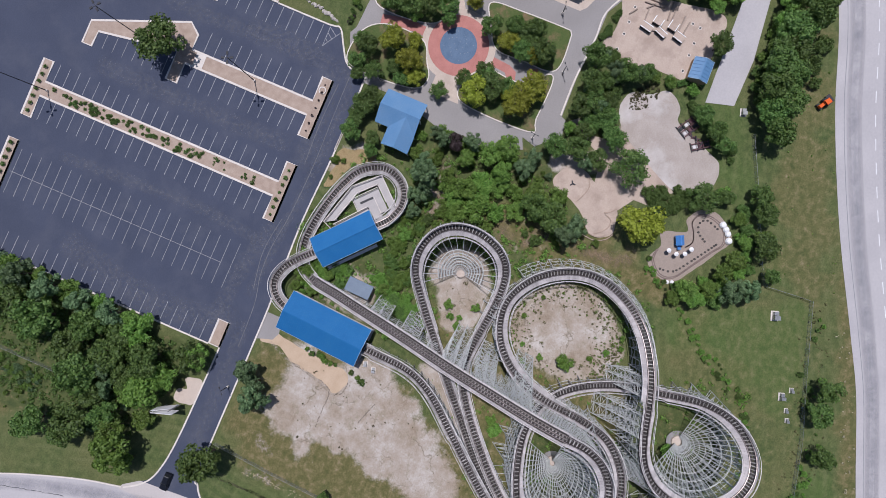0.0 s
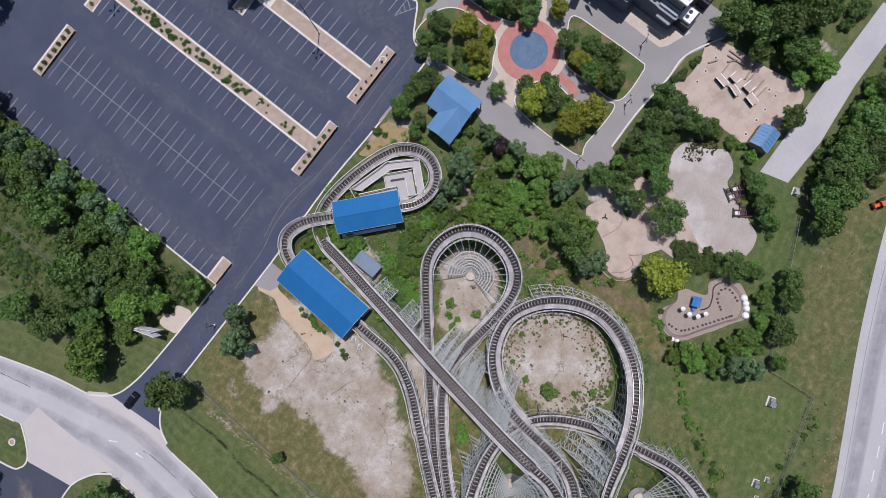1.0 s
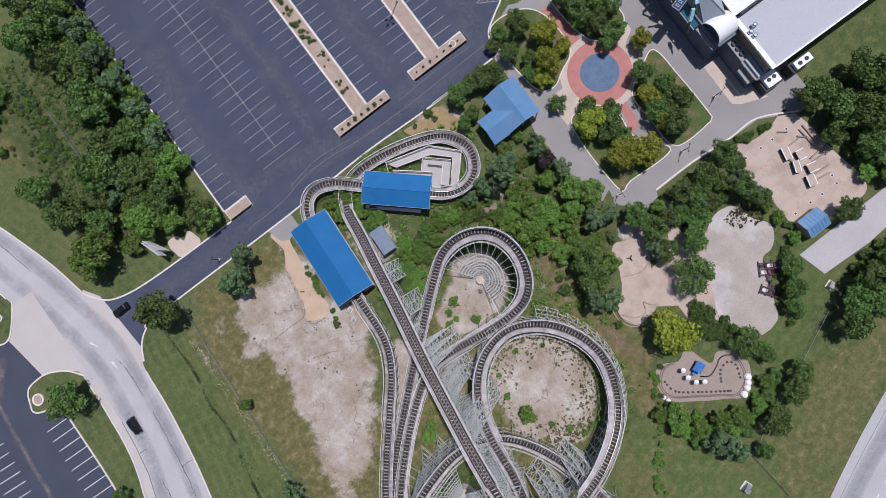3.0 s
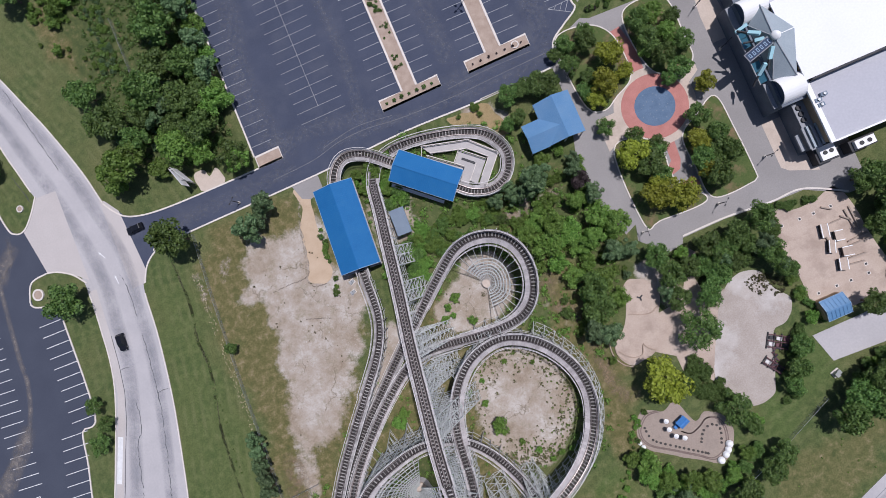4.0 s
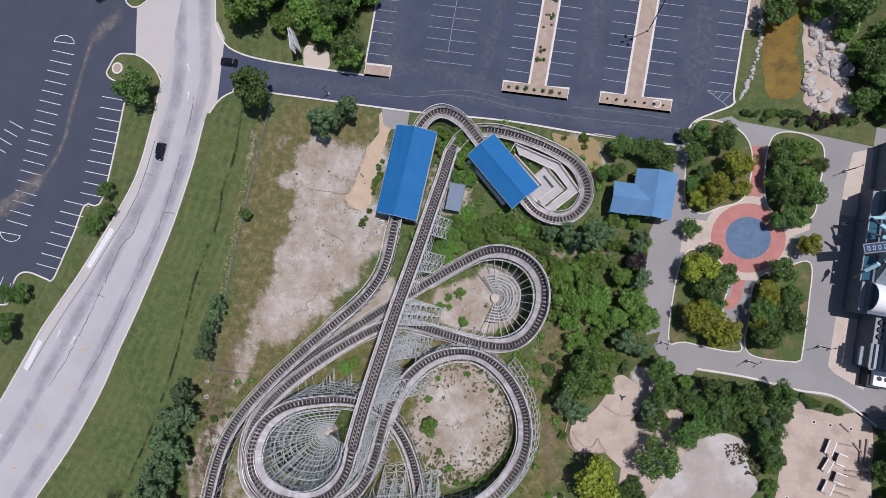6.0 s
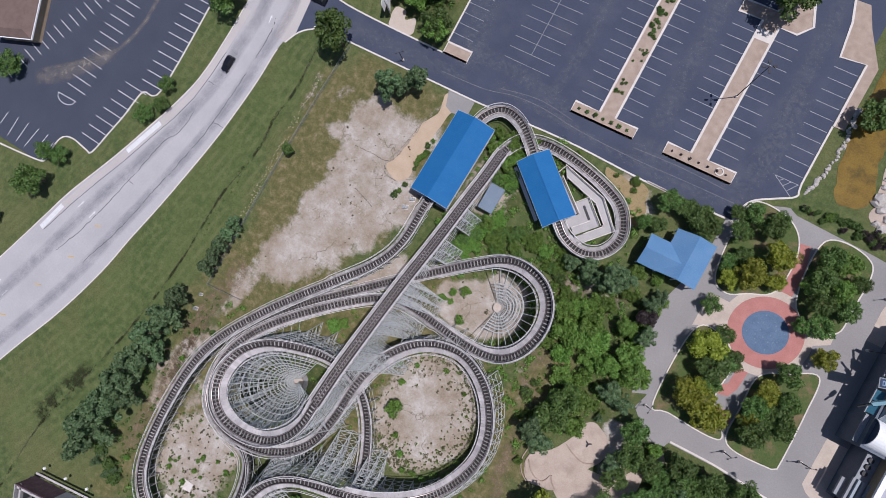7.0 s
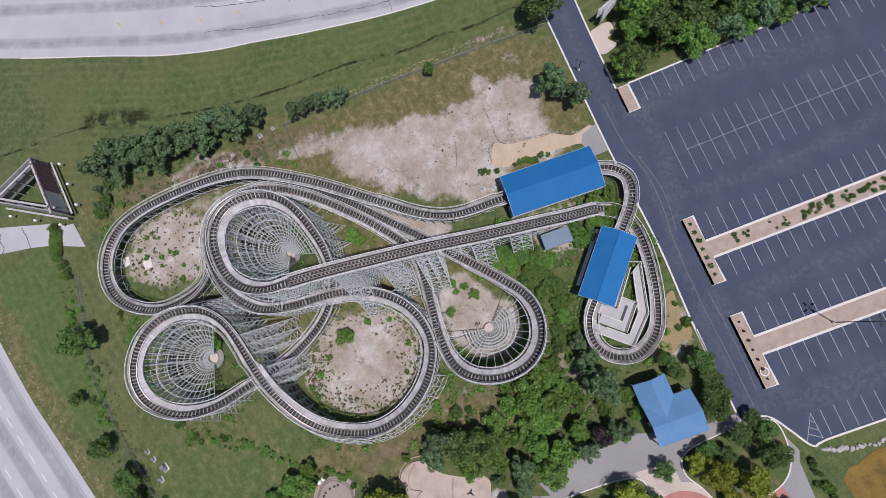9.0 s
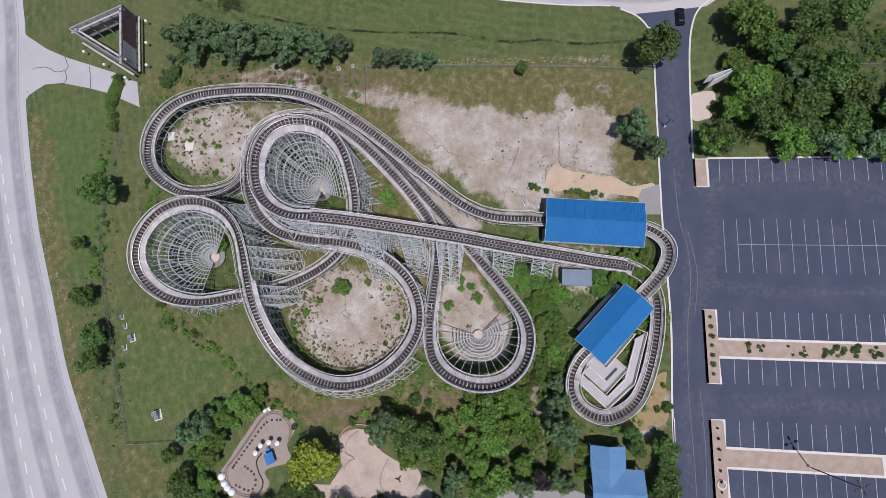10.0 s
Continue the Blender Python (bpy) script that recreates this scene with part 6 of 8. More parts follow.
for pts in ([(-61.1, -128.6), (-57.5, -127.6), (-53.9, -127.0)], [(-64.6, -137.4), (-61, -135.4), (-59.9, -136.2), (-57, -135.2), (-55.6, -136.4)], [(-60.7, -147.5), (-61.2, -143), (-59.5, -139), (-59.9, -136.2)]):
    run = [(q[0] + random.uniform(-0.12, 0.12), q[1] + random.uniform(-0.12, 0.12)) for q in smooth_line(pts, 0.8)]
    dab(kerb_line(run, 0.2, 0.010, 0.034), CRACK, "sealed_crack")
DUST = film_material("pale tyre dust", (0.22, 0.225, 0.25), 0.50, 0.9, 0.42, 0.74)
BROWN_DUST = film_material("brownish dust", (0.22, 0.20, 0.19), 0.85, 0.4, 0.34, 0.62)
for n_, (pts, wide, mat) in enumerate((
        ([(22, 37), (34, 38), (46, 39), (52, 44), (53, 54), (52, 66)], 7.0, DUST), ([(52.5, 40), (48.5, 34.5), (36, 33.5), (22, 34), (4, 35.5), (-15, 37)], 3.4, DUST), ([(-27, 42.4), (-14, 42.3), (-2, 40.3), (8, 36.5)], 6.0, DUST),
        ([(-22, 36), (-26, 60), (-20, 90)], 9.0, DUST), ([(0, 38), (2, 60), (0, 100)], 4.0, DUST), ([(27, 42), (26.5, 60), (27, 100)], 6.0, DUST), ([(50, 44), (50.5, 60), (50, 90)], 5.0, DUST), ([(-60, 34.5), (-40, 34.6), (-20, 35)], 5.0, DUST),
        ([(-105.5, 51), (-107.4, 43.7), (-112.3, 39.5), (-113.6, 31.5), (-114.9, 18.0), (-115.3, 9.8), (-119.0, -0.5), (-126.6, -7.4), (-139.1, -16.1)], 1.8, BROWN_DUST), ([(-119.0, -0.5), (-125.9, -8.4), (-133.1, -15.1), (-140.5, -19.2)], 6.0, BROWN_DUST), ([(-104, 48), (-109, 44), (-113, 38)], 5.0, BROWN_DUST))):
    film("tyre_dust", pts, wide, mat, road_marks, 0.046 + 0.004 * (n_ % 4))

for x, y, r_ in ((-102.6, 32.1, 1.7), (-98.7, 56.6, 1.0), (23.6 + 20.2, 40.2, 1.0)):
    pl = thing("round_planter", "round pale kerb ring with reddish mulch", "planter", "round planters", at=(x, y, 0))
    b = Build()
    v = [(q * math.cos(a), q * math.sin(a), z) for q, z in ((r_, 0.0), (r_, 0.36), (r_ * 0.72, 0.36), (r_ * 0.72, 0.1)) for a in np.linspace(0, 2 * math.pi, 20, endpoint=False)]
    b.faces(v, [(20 * k + i, 20 * k + (i + 1) % 20, 20 * k + 20 + (i + 1) % 20, 20 * k + 20 + i) for k in range(3) for i in range(20)])
    part("ring", b, KERB, pl)
    b = Build()
    b.tube([(0, 0, 0.0), (0, 0, 0.25)], r_ * 0.72, 16)
    part("soil", b, MULCH, pl)

# ---- lamps, cars, fences and small things ----
def lamp_post(x, y, h, heads=4, turn=0, label="tall dark parking lot lamp post with four heads"):
    lamp = thing("street_lamp", label, "street lamp", "lot lamps" if h > 10 else "plaza lamps", at=(x, y, 0), turn=turn)
    b = Build()
    b.tube([(0, 0, -0.1), (0, 0, 0.8)], 0.3, 12)
    part("base", b, KERB, lamp, "round concrete base")
    b = Build()
    b.tube([(0, 0, 0.7), (0, 0, h)], [0.13, 0.08], 8)
    part("pole", b, DARK, lamp)
    for k in range(heads):
        a = 2 * math.pi * k / heads + 0.4
        d = Vector((math.cos(a), math.sin(a), 0))
        b = Build()
        b.beam(Vector((0, 0, h - 0.1)), d * 0.9 + Vector((0, 0, h)), 0.07)
        arm = part("arm", b, DARK, lamp)
        b = Build()
        b.beam(d * 0.7 + Vector((0, 0, h)), d * (1.45 if h > 10 else 1.1) + Vector((0, 0, h)), 0.45 if h > 10 else 0.24, 0.2)
        part("lamp_head", b, DARK, arm)


lamp_post(39.1, 58.0, 16.2)
lamp_post(38.2, 92.0, 16.2, turn=30)
lamp_post(14.8, 109.0, 16.2, turn=10)
for x, y, a in ((86.9, 30.0, 10), (53.8, -16.0, 60), (72.8, -16.6, 20), (87.0, -10.4, 0), (-38.8, 32.4, 20), (88.2, 18, 0), (52.3, 27.0, 0)):
    lamp_post(x, y, 4.6, 2, a, "dark double-headed walk lamp")


def car(x, y, turn, paint, label, length=4.7, width=1.85, height=1.65, pickup=False):
    c = thing("car" if not pickup else "pickup_truck", label, "car" if not pickup else "truck", at=(x, y, 0.045), turn=turn)
    L2, W2 = length / 2, width / 2
    b = Build()
    prof = [(-L2, 0.35), (-L2, 0.85), (-L2 + 0.1, 1.0), (L2 * 0.45, 1.02), (L2 - 0.12, 0.85), (L2, 0.6), (L2, 0.35)]
    v, n = [], len(prof)
    for s, k in ((-1, 1.0), (1, 1.0)):
        v += [(px, s * W2 * (0.93 if pz > 0.8 else 1), pz) for px, pz in prof]
    b.faces(v, [tuple(range(n)), tuple(range(2 * n - 1, n - 1, -1))] + [(i, n + i, n + (i + 1) % n, (i + 1) % n) for i in range(n)])
    part("body", b, paint, c)
    x0, x1 = (-L2 + 0.15, L2 * 0.42) if not pickup else (-0.3, L2 * 0.42)
    b = Build()
    lo, hi = W2 * 0.90, W2 * 0.72
    b.hexa([(x0, -lo, 1.0), (x1, -lo, 1.0), (x1, lo, 1.0), (x0, lo, 1.0), (x0 + 0.35, -hi, height - 0.06), (x1 - 0.75, -hi, height - 0.06), (x1 - 0.75, hi, height - 0.06), (x0 + 0.35, hi, height - 0.06)])
    part("cabin_glass", b, GLASS, c, "dark window glass")
    b = Build()
    b.hexa([(x0 + 0.3, -hi, height - 0.08), (x1 - 0.8, -hi, height - 0.08), (x1 - 0.8, hi, height - 0.08), (x0 + 0.3, hi, height - 0.08), (x0 + 0.45, -hi * 0.9, height), (x1 - 0.95, -hi * 0.9, height), (x1 - 0.95, hi * 0.9, height), (x0 + 0.45, hi * 0.9, height)])
    part("roof_panel", b, paint, c)
    for sx in (-0.62, 0.62):
        for s in (-1, 1):
            b = Build()
            b.tube([(sx * L2, s * (W2 - 0.2), 0.33), (sx * L2, s * (W2 + 0.01), 0.33)], 0.33, 14)
            w_ = part("wheel", b, DARK, c)
            b = Build()
            b.tube([(sx * L2, s * (W2 - 0.02), 0.33), (sx * L2, s * (W2 + 0.03), 0.33)], 0.19, 10)
            part("rim", b, STEEL, w_)
    for s in (-1, 1):
        b = Build()
        b.box(L2 - 0.16, s * W2 * 0.7 - 0.2, 0.66, L2 - 0.02, s * W2 * 0.7 + 0.2, 0.84)
        part("headlight", b, WHITE, c)
        b = Build()
        b.box(x1 - 0.35, s * (W2 + 0.02) - 0.09, 1.0, x1 - 0.15, s * (W2 + 0.02) + 0.09, 1.15)
        part("wing_mirror", b, paint, c)
    return c


GLASS = material("dark car glass", (0.012, 0.014, 0.018), (0.02, 0.022, 0.026), 1, 10, 0.08, 0)
BLACK_PAINT = material("black car paint", (0.010, 0.011, 0.016), (0.014, 0.016, 0.022), 1, 10, 0.2, 0)
WHITE_PAINT = material("white car paint", (0.70, 0.70, 0.72), (0.76, 0.76, 0.78), 1, 10, 0.25, 0)
car(-68.7, 37.6, 180, BLACK_PAINT, "black sport utility car waiting at the road mouth", 4.8, 1.95, 1.75)
car(-84.0, 10.5, 266, BLACK_PAINT, "dark blue-black sport utility car on the road", 4.8, 1.95, 1.75)
car(-109.3, 62.5, 12, WHITE_PAINT, "white pickup truck parked in the lot", 5.6, 2.0, 1.85, True)
tractor = thing("mowing_tractor", "orange tractor with a rear mower on the verge", "tractor", at=(91.0, -81.7, 0), turn=150)
ORANGE = material("orange paint", (0.65, 0.10, 0.02), (0.75, 0.15, 0.03), 1, 10, 0.35, 0)
b = Build()
b.box(-0.4, -0.4, 0.7, 1.6, 0.4, 1.4)
b.box(-1.2, -0.6, 0.6, -0.4, 0.6, 1.0)
part("body", b, ORANGE, tractor)
b = Build()
b.box(-1.2, -0.65, 2.0, 0.2, 0.65, 2.12)
part("canopy", b, ORANGE, tractor)
for x, y in ((-1.1, 0.55), (-1.1, -0.55), (0.1, 0.55), (0.1, -0.55)):
    b = Build()
    b.beam((x, y, 0.9), (x, y, 2.02), 0.06)
    part("canopy_post", b, DARK, tractor)
for x, y, r in ((-0.8, 0.85, 0.75), (-0.8, -0.85, 0.75), (1.2, 0.65, 0.45), (1.2, -0.65, 0.45)):
    b = Build()
    b.tube([(x, y - 0.16, r), (x, y + 0.16, r)], r, 16)
    part("wheel", b, DARK, tractor)
b = Build()
b.box(-3.0, -1.1, 0.25, -1.6, 1.1, 0.6)
part("mower_deck", b, DARK, tractor)


WIRE = material("wire mesh", (0.36, 0.37, 0.35), (0.52, 0.53, 0.50), 2, 20, 0.7, 0)
WIRE.node_tree.nodes["Principled BSDF"].inputs["Alpha"].default_value = 0.16


def fence(points, height=1.4, gap=3.0, label="chain-link fence on steel posts"):
    f = thing("fence", label, "fence", "fences")
    pts = [np.array(p, float) for p in points]
    line_ = []
    for a, c in zip(pts, pts[1:]):
        n = max(1, round(np.linalg.norm(c - a) / gap))
        line_ += [a + (c - a) * k / n for k in range(n)]
    line_.append(pts[-1])
    for p in line_:
        b = Build()
        b.tube([(*p, -0.1), (*p, height)], 0.045, 6)
        part("post", b, STEEL, f)
    for a, c in zip(line_, line_[1:]):
        b = Build()
        b.beam((*a, height - 0.03), (*c, height - 0.03), 0.05)
        part("top_rail", b, STEEL, f)
        b = Build()
        b.beam((*a, height / 2), (*c, height / 2), 0.012, height * 0.94)
        part("mesh_panel", b, WIRE, f)


fence([(-54.0, 29.6), (-55.2, 14), (-56.6, -13), (-57.5, -45), (-47, -44)])
fence([(8.7, -110.8), (25, -105), (42.8, -99.1), (42.4, -94), (41.7, -86.9), (46.5, -83.4), (62, -76), (76.7, -68.4)])
fence([(8.7, -110.8), (-12, -116), (-40, -114)])
fence([(-53.5, 94), (-53.5, 77), (-54, 60)])
for x, y, s in ((35.7, -92.3, 1.0), (14.1, -104.7, 0.5), (19.5, -103.9, 0.55), (17, -102.2, 0.8), (11.8, -105.9, 0.5), (81.3, -64.0, 0.8), (-19.3, -1.6, 0.6), (-18.6, 1.0, 0.6), (-57.6, -52.5, 0.5), (-58.2, -48.5, 0.4)):
    box = thing("utility_box", "grey metal utility cabinet on a concrete pad", "utility box", "utility boxes", at=(x, y, 0), turn=20)
    b = Build()
    b.box(-1.3 * s, -1.0 * s, -0.1, 1.3 * s, 1.0 * s, 0.12)
    part("pad", b, KERB, box)
    b = Build()
    b.box(-1.0 * s, -0.7 * s, 0.12, 0.1 * s, 0.7 * s, 1.5 * s)
    part("cabinet", b, STEEL, box)
    b = Build()
    b.box(0.2 * s, -0.6 * s, 0.12, 1.1 * s, 0.6 * s, 1.0 * s)
    part("side_cabinet", b, STEEL, box)
b = Build()
b.plate(blob([(-47.5, 39.7), (-47.8, 44.5), (-45.2, 44.9), (-43.8, 42.6), (-41.5, 43.6), (-40.2, 41.1), (-40.6, 39.3), (-43.9, 39.1)], 0.6, 0.5, 4), -0.2, 0.05)
structure("pad_tan", b, SLAB, "tan concrete pad beside the road", "pavement")
b = Build()
b.plate([(60.9, 60.5), (60.9, 76.4), (55.1, 75.9), (53.9, 84.4), (52.2, 89.7), (55.7, 89.7), (58.4, 84.4), (63.5, 76.4), (63.3, 60.5)], -0.2, 0.12)
strip_bed = structure("mulch_strip", b, MULCH, "pinkish mulch strip behind the kerb of the parking lot", "planting bed")
part("kerb", kerb_line([(60.9, 60.5), (60.9, 76.4), (55.1, 75.9), (53.9, 84.4), (52.2, 89.7)], 0.5, 0.18), KERB, strip_bed, "pale concrete kerb")
# blocks and beams left on the fun yard
for x, y, a, sx, sy in ((91.9, -32.0, 78, 1.6, 0.75), (94.4, -34.2, -10, 0.95, 1.15), (91.9, -36.0, 70, 1.5, 0.65), (94.7, -38.3, -10, 1.15, 1.05), (92.6, -40.8, 75, 1.4, 0.9)):
    tb = thing("ride_platform", "white-edged grey raised ride platform block", "platform", "platform blocks", at=(x, y, 0), turn=a)
    b = Build()
    b.box(-sx, -sy, 1.0, sx, sy, 1.15)
    part("top", b, YARD, tb, "beige concrete top")
    b = Build()
    b.box(-sx * 0.94, -sy * 0.92, -0.05, sx * 0.94, sy * 0.92, 1.0)
    part("side", b, DARK, tb, "dark side of the block")
    for s_ in (-1, 1):
        b = Build()
        b.box(-sx - 0.02, s_ * sy - 0.10, 1.0, sx + 0.02, s_ * sy + 0.10, 1.22)
        part("edge_beam", b, WHITE, tb, "white painted edge beam")
for a, c in (((93.7, -26.6), (95.7, -28.0)), ((93.4, -31.0), (96.7, -30.9)), ((96.8, -30.2), (98.7, -32.0)), ((99.4, -28.8), (99.6, -34.7)), ((96.0, -36.5), (100.8, -36.1)), ((95.9, -37.5), (100.6, -37.4)), ((94.4, -40.2), (98.6, -40.4)), ((94.0, -41.6), (97.6, -42.0)), ((98.2, -29.2), (98.6, -34.5)), ((91.9, -33.6), (92.2, -34.8))):
    cb = thing("low_beam", "low rusty beam lying on the concrete", "beam", "beams")
    b = Build()
    b.beam((*a, 0.22), (*c, 0.22), 0.32, 0.44)
    part("bar", b, COURSE, cb)
for x, y in ((84.1, -27.3), (88.4, -27.4), (91.8, -27.4), (96.0, -27.3), (85.3, -45.3), (89.7, -45.2), (93.1, -45.2), (97.7, -42.9), (97.4, -45.1)):
    d_ = thing("drain_cover", "small dark square drain cover", "drain cover", "drain covers", at=(x, y, 0.03))
    b = Build()
    b.box(-0.4, -0.4, 0, 0.4, 0.4, 0.02)
    part("frame", b, KERB, d_)
    b = Build()
    b.box(-0.25, -0.25, 0.02, 0.25, 0.25, 0.03)
    part("grate", b, DARK, d_)
# umbrellas, blue play house, tyre kerbs and tanks at the kart course
for x, y in ((40.3, -59.8), (40.2, -61.9), (41.1, -63.9), (42.8, -65.0)):
    u = thing("patio_umbrella", "white patio umbrella on a pole", "umbrella", "umbrellas", at=(x, y, 0.04))
    b = Build()
    b.tube([(0, 0, 0), (0, 0, 2.3)], 0.04, 6)
    part("pole", b, STEEL, u)
    b = Build()
    b.tube([(0, 0, 2.0), (0, 0, 2.35)], [0.62, 0.08], 8)
    part("canopy", b, WHITE, u)
play = thing("play_house", "blue plastic play structure", "play house", at=(43.9, -61.6, 0.04), turn=25)
BLUE_PLASTIC = material("blue plastic", (0.05, 0.17, 0.45), (0.08, 0.24, 0.55), 1, 8, 0.4, 0)
for x in (-1, 1):
    for y in (-0.8, 0.8):
        b = Build()
        b.box(x - 0.1, y - 0.1, 0, x + 0.1, y + 0.1, 1.5)
        part("leg", b, BLUE_PLASTIC, play)
b = Build()
b.hexa([(-1.3, -1.1, 1.4), (1.3, -1.1, 1.4), (1.3, 1.1, 1.4), (-1.3, 1.1, 1.4), (-1.3, -0.15, 2.2), (1.3, -0.15, 2.2), (1.3, 0.15, 2.2), (-1.3, 0.15, 2.2)])
part("roof", b, BLUE_PLASTIC, play)
b = Build()
b.box(-2.4, -0.4, 0.2, -1.2, 0.4, 0.8)
part("slide", b, BLUE_PLASTIC, play)
for x, y, s in ((52.2, -70.7, 1.00), (51.4, -71.9, 0.90), (50.5, -72.8, 0.90), (48.9, -73.7, 1.00), (32.8, -63.3, 0.60), (33.2, -64.5, 0.65)):
    w = thing("white_boulder", "rounded white painted boulder", "boulder", "white boulders", at=(x, y, 0))
    b = Build()
    b.tube([(0, 0, -0.2), (0, 0, 0.3 * s), (0, 0, 0.8 * s), (0, 0, 1.0 * s)], [0.7 * s, 0.95 * s, 0.7 * s, 0.2 * s], 9)
    part("stone", b, WHITE, w)
TYRE = material("old tyre rubber", (0.05, 0.045, 0.042), (0.09, 0.08, 0.075), 1, 8, 0.8, 0.1)
lane = tagged(new("kart_lane"), "dark brown rubbered kart lane on the concrete", "lane", kind="structure")
RUBBERED = material("rubbered concrete", (0.13, 0.095, 0.085), (0.22, 0.17, 0.15), 0.6, 5, 0.85, 0.1)
for pts in ([(39.7, -57.5), (36.5, -57.5), (33.6, -60.7), (34.4, -64.4), (39.6, -67.9), (44.3, -70.9), (47.8, -73.1), (51.4, -71.5), (53.0, -67.7), (52.4, -64.3), (49.9, -63.2), (47.7, -64.5), (45.0, -65.4), (43.0, -64.1)],):
    run = smooth_line(pts, 0.7)
    for off in (0.0, 0.9):
        part("lane_edge", kerb_line([(x + (43.5 - x) * off * 0.05, y + (-64 - y) * off * 0.06) for x, y in [q[:2] for q in run]], 0.28, 0.006, 0.04), RUBBERED, lane)
tyres = thing("tyre_kerb", "low kerb of half-buried old tyres round the course", "kerb")
for p in smooth_line([(35.3, -60.3), (36.0, -63.7), (40.4, -67.0), (46.8, -71.2)], 1.0) + smooth_line([(46.4, -68.1), (48.0, -65.7), (50.4, -65.1), (51.7, -66.7), (50.7, -69.9)], 1.0):
    b = Build()
    b.tube([(p[0], p[1], -0.05), (p[0], p[1], 0.22)], [0.33, 0.28], 8)
    part("tyre", b, TYRE, tyres)
for pts in ([(42.8, -33.2), (45.4, -34.4), (47.8, -34.9), (50.0, -33.9)], [(42.9, -41.4), (41.8, -43.6), (39.3, -43.3), (36.9, -40.8)], [(43.1, -41.2), (43.8, -42.5), (45.4, -43.8)], [(35.6, -38.1), (35.4, -41.4), (36.7, -44.1), (38.7, -45.5)], [(36.9, -37.9), (36.4, -41.3), (37.8, -43.9)]):
    e = thing("course_edge", "low curved brick-brown border of the putting course", "border", "borders")
    part("border", kerb_line(smooth_line(pts, 0.5), 0.22, 0.28, 0.03), MULCH, e)
star = thing("course_ornament", "small dark three-armed metal ornament", "ornament", at=(46.9, -30.5, 0.04))
for k in range(3):
    b = Build()
    a = k * 2.09 + 0.5
    b.beam((0, 0, 0.25), (0.8 * math.cos(a), 0.8 * math.sin(a), 0.05), 0.3, 0.2)
    part("arm", b, DARK, star)
MAROON = material("faded maroon paint", (0.10, 0.045, 0.055), (0.17, 0.085, 0.095), 0.8, 8, 0.6, 0.1)
for x, y, a, nx, ny in ((72.1, -52.3, -30, 3, 2), (68.9, -57.1, -55, 3, 1)):
    sc = thing("ride_car", "wrecked maroon ride car with pale seats at the yard's edge", "ride car", "ride cars", at=(x, y, 0), turn=a)
    for k in range(ny + 1):
        b = Build()
        b.box(-nx * 0.8, -ny * 0.75 + 1.5 * k - 0.1, 0.35, nx * 0.8, -ny * 0.75 + 1.5 * k + 0.1, 0.75)
        part("side_rail", b, MAROON, sc)
    for k in range(nx + 1):
        b = Build()
        b.box(-nx * 0.8 + 1.6 * k - 0.1, -ny * 0.75 - 0.5, 0.05, -nx * 0.8 + 1.6 * k + 0.1, ny * 0.75 + 0.5, 0.34)
        part("cross_beam", b, DARK, sc)
    for kx in range(nx):
        for ky in range(ny):
            b = Build()
            cx, cy = -nx * 0.8 + 0.8 + 1.6 * kx, -ny * 0.75 + 0.75 + 1.5 * ky
            b.box(cx - 0.5, cy - 0.42, 0.3, cx + 0.35, cy + 0.42, 0.55)
            b.box(cx + 0.36, cy - 0.42, 0.3, cx + 0.5, cy + 0.42, 1.05)
            part("seat", b, (HANDRAIL, MAROON, DARK)[(kx + 2 * ky) % 3], sc)
for k, (x, y, a) in enumerate(((71.0, -53.6, 20), (70.2, -55.4, 80), (69.2, -57.2, 40))):
    sc = thing("scrap_pile", "dark rusty machine scrap at the yard's edge", "scrap", "scrap", at=(x, y, 0), turn=a)
    for j in range(4):
        b = Build()
        b.beam((-1.2 + 0.3 * j, -0.6 + 0.4 * j, 0.12 + 0.12 * j), (1.2 - 0.2 * j, 0.5 - 0.3 * j, 0.2 + 0.22 * j), 0.28, 0.22)
        part("bar", b, DARK if j % 2 else MAROON, sc)
def rock(x, y, r, label, rnd):
    """An angular boulder: a bumpy low dome."""
    w = thing("rock", label, "rock", "stream rocks", at=(x, y, 0), turn=rnd.uniform(0, 360))
    b = Build()
    n = 9
    v = []
    for q, z in ((1.0, -0.2), (0.95, 0.25), (0.6, 0.55)):
        v += [(r * q * rnd.uniform(0.65, 1.25) * math.cos(6.283 * k / n), r * q * rnd.uniform(0.65, 1.25) * math.sin(6.283 * k / n) * 0.75, r * z * rnd.uniform(0.7, 1.3)) for k in range(n)]
    v.append((0, 0, r * 0.62))
    b.faces(v, [(i * n + k, i * n + (k + 1) % n, (i + 1) * n + (k + 1) % n, (i + 1) * n + k) for i in range(2) for k in range(n)] + [(2 * n + k, 2 * n + (k + 1) % n, 3 * n) for k in range(n)])
    part("stone", b, ROCK, w)


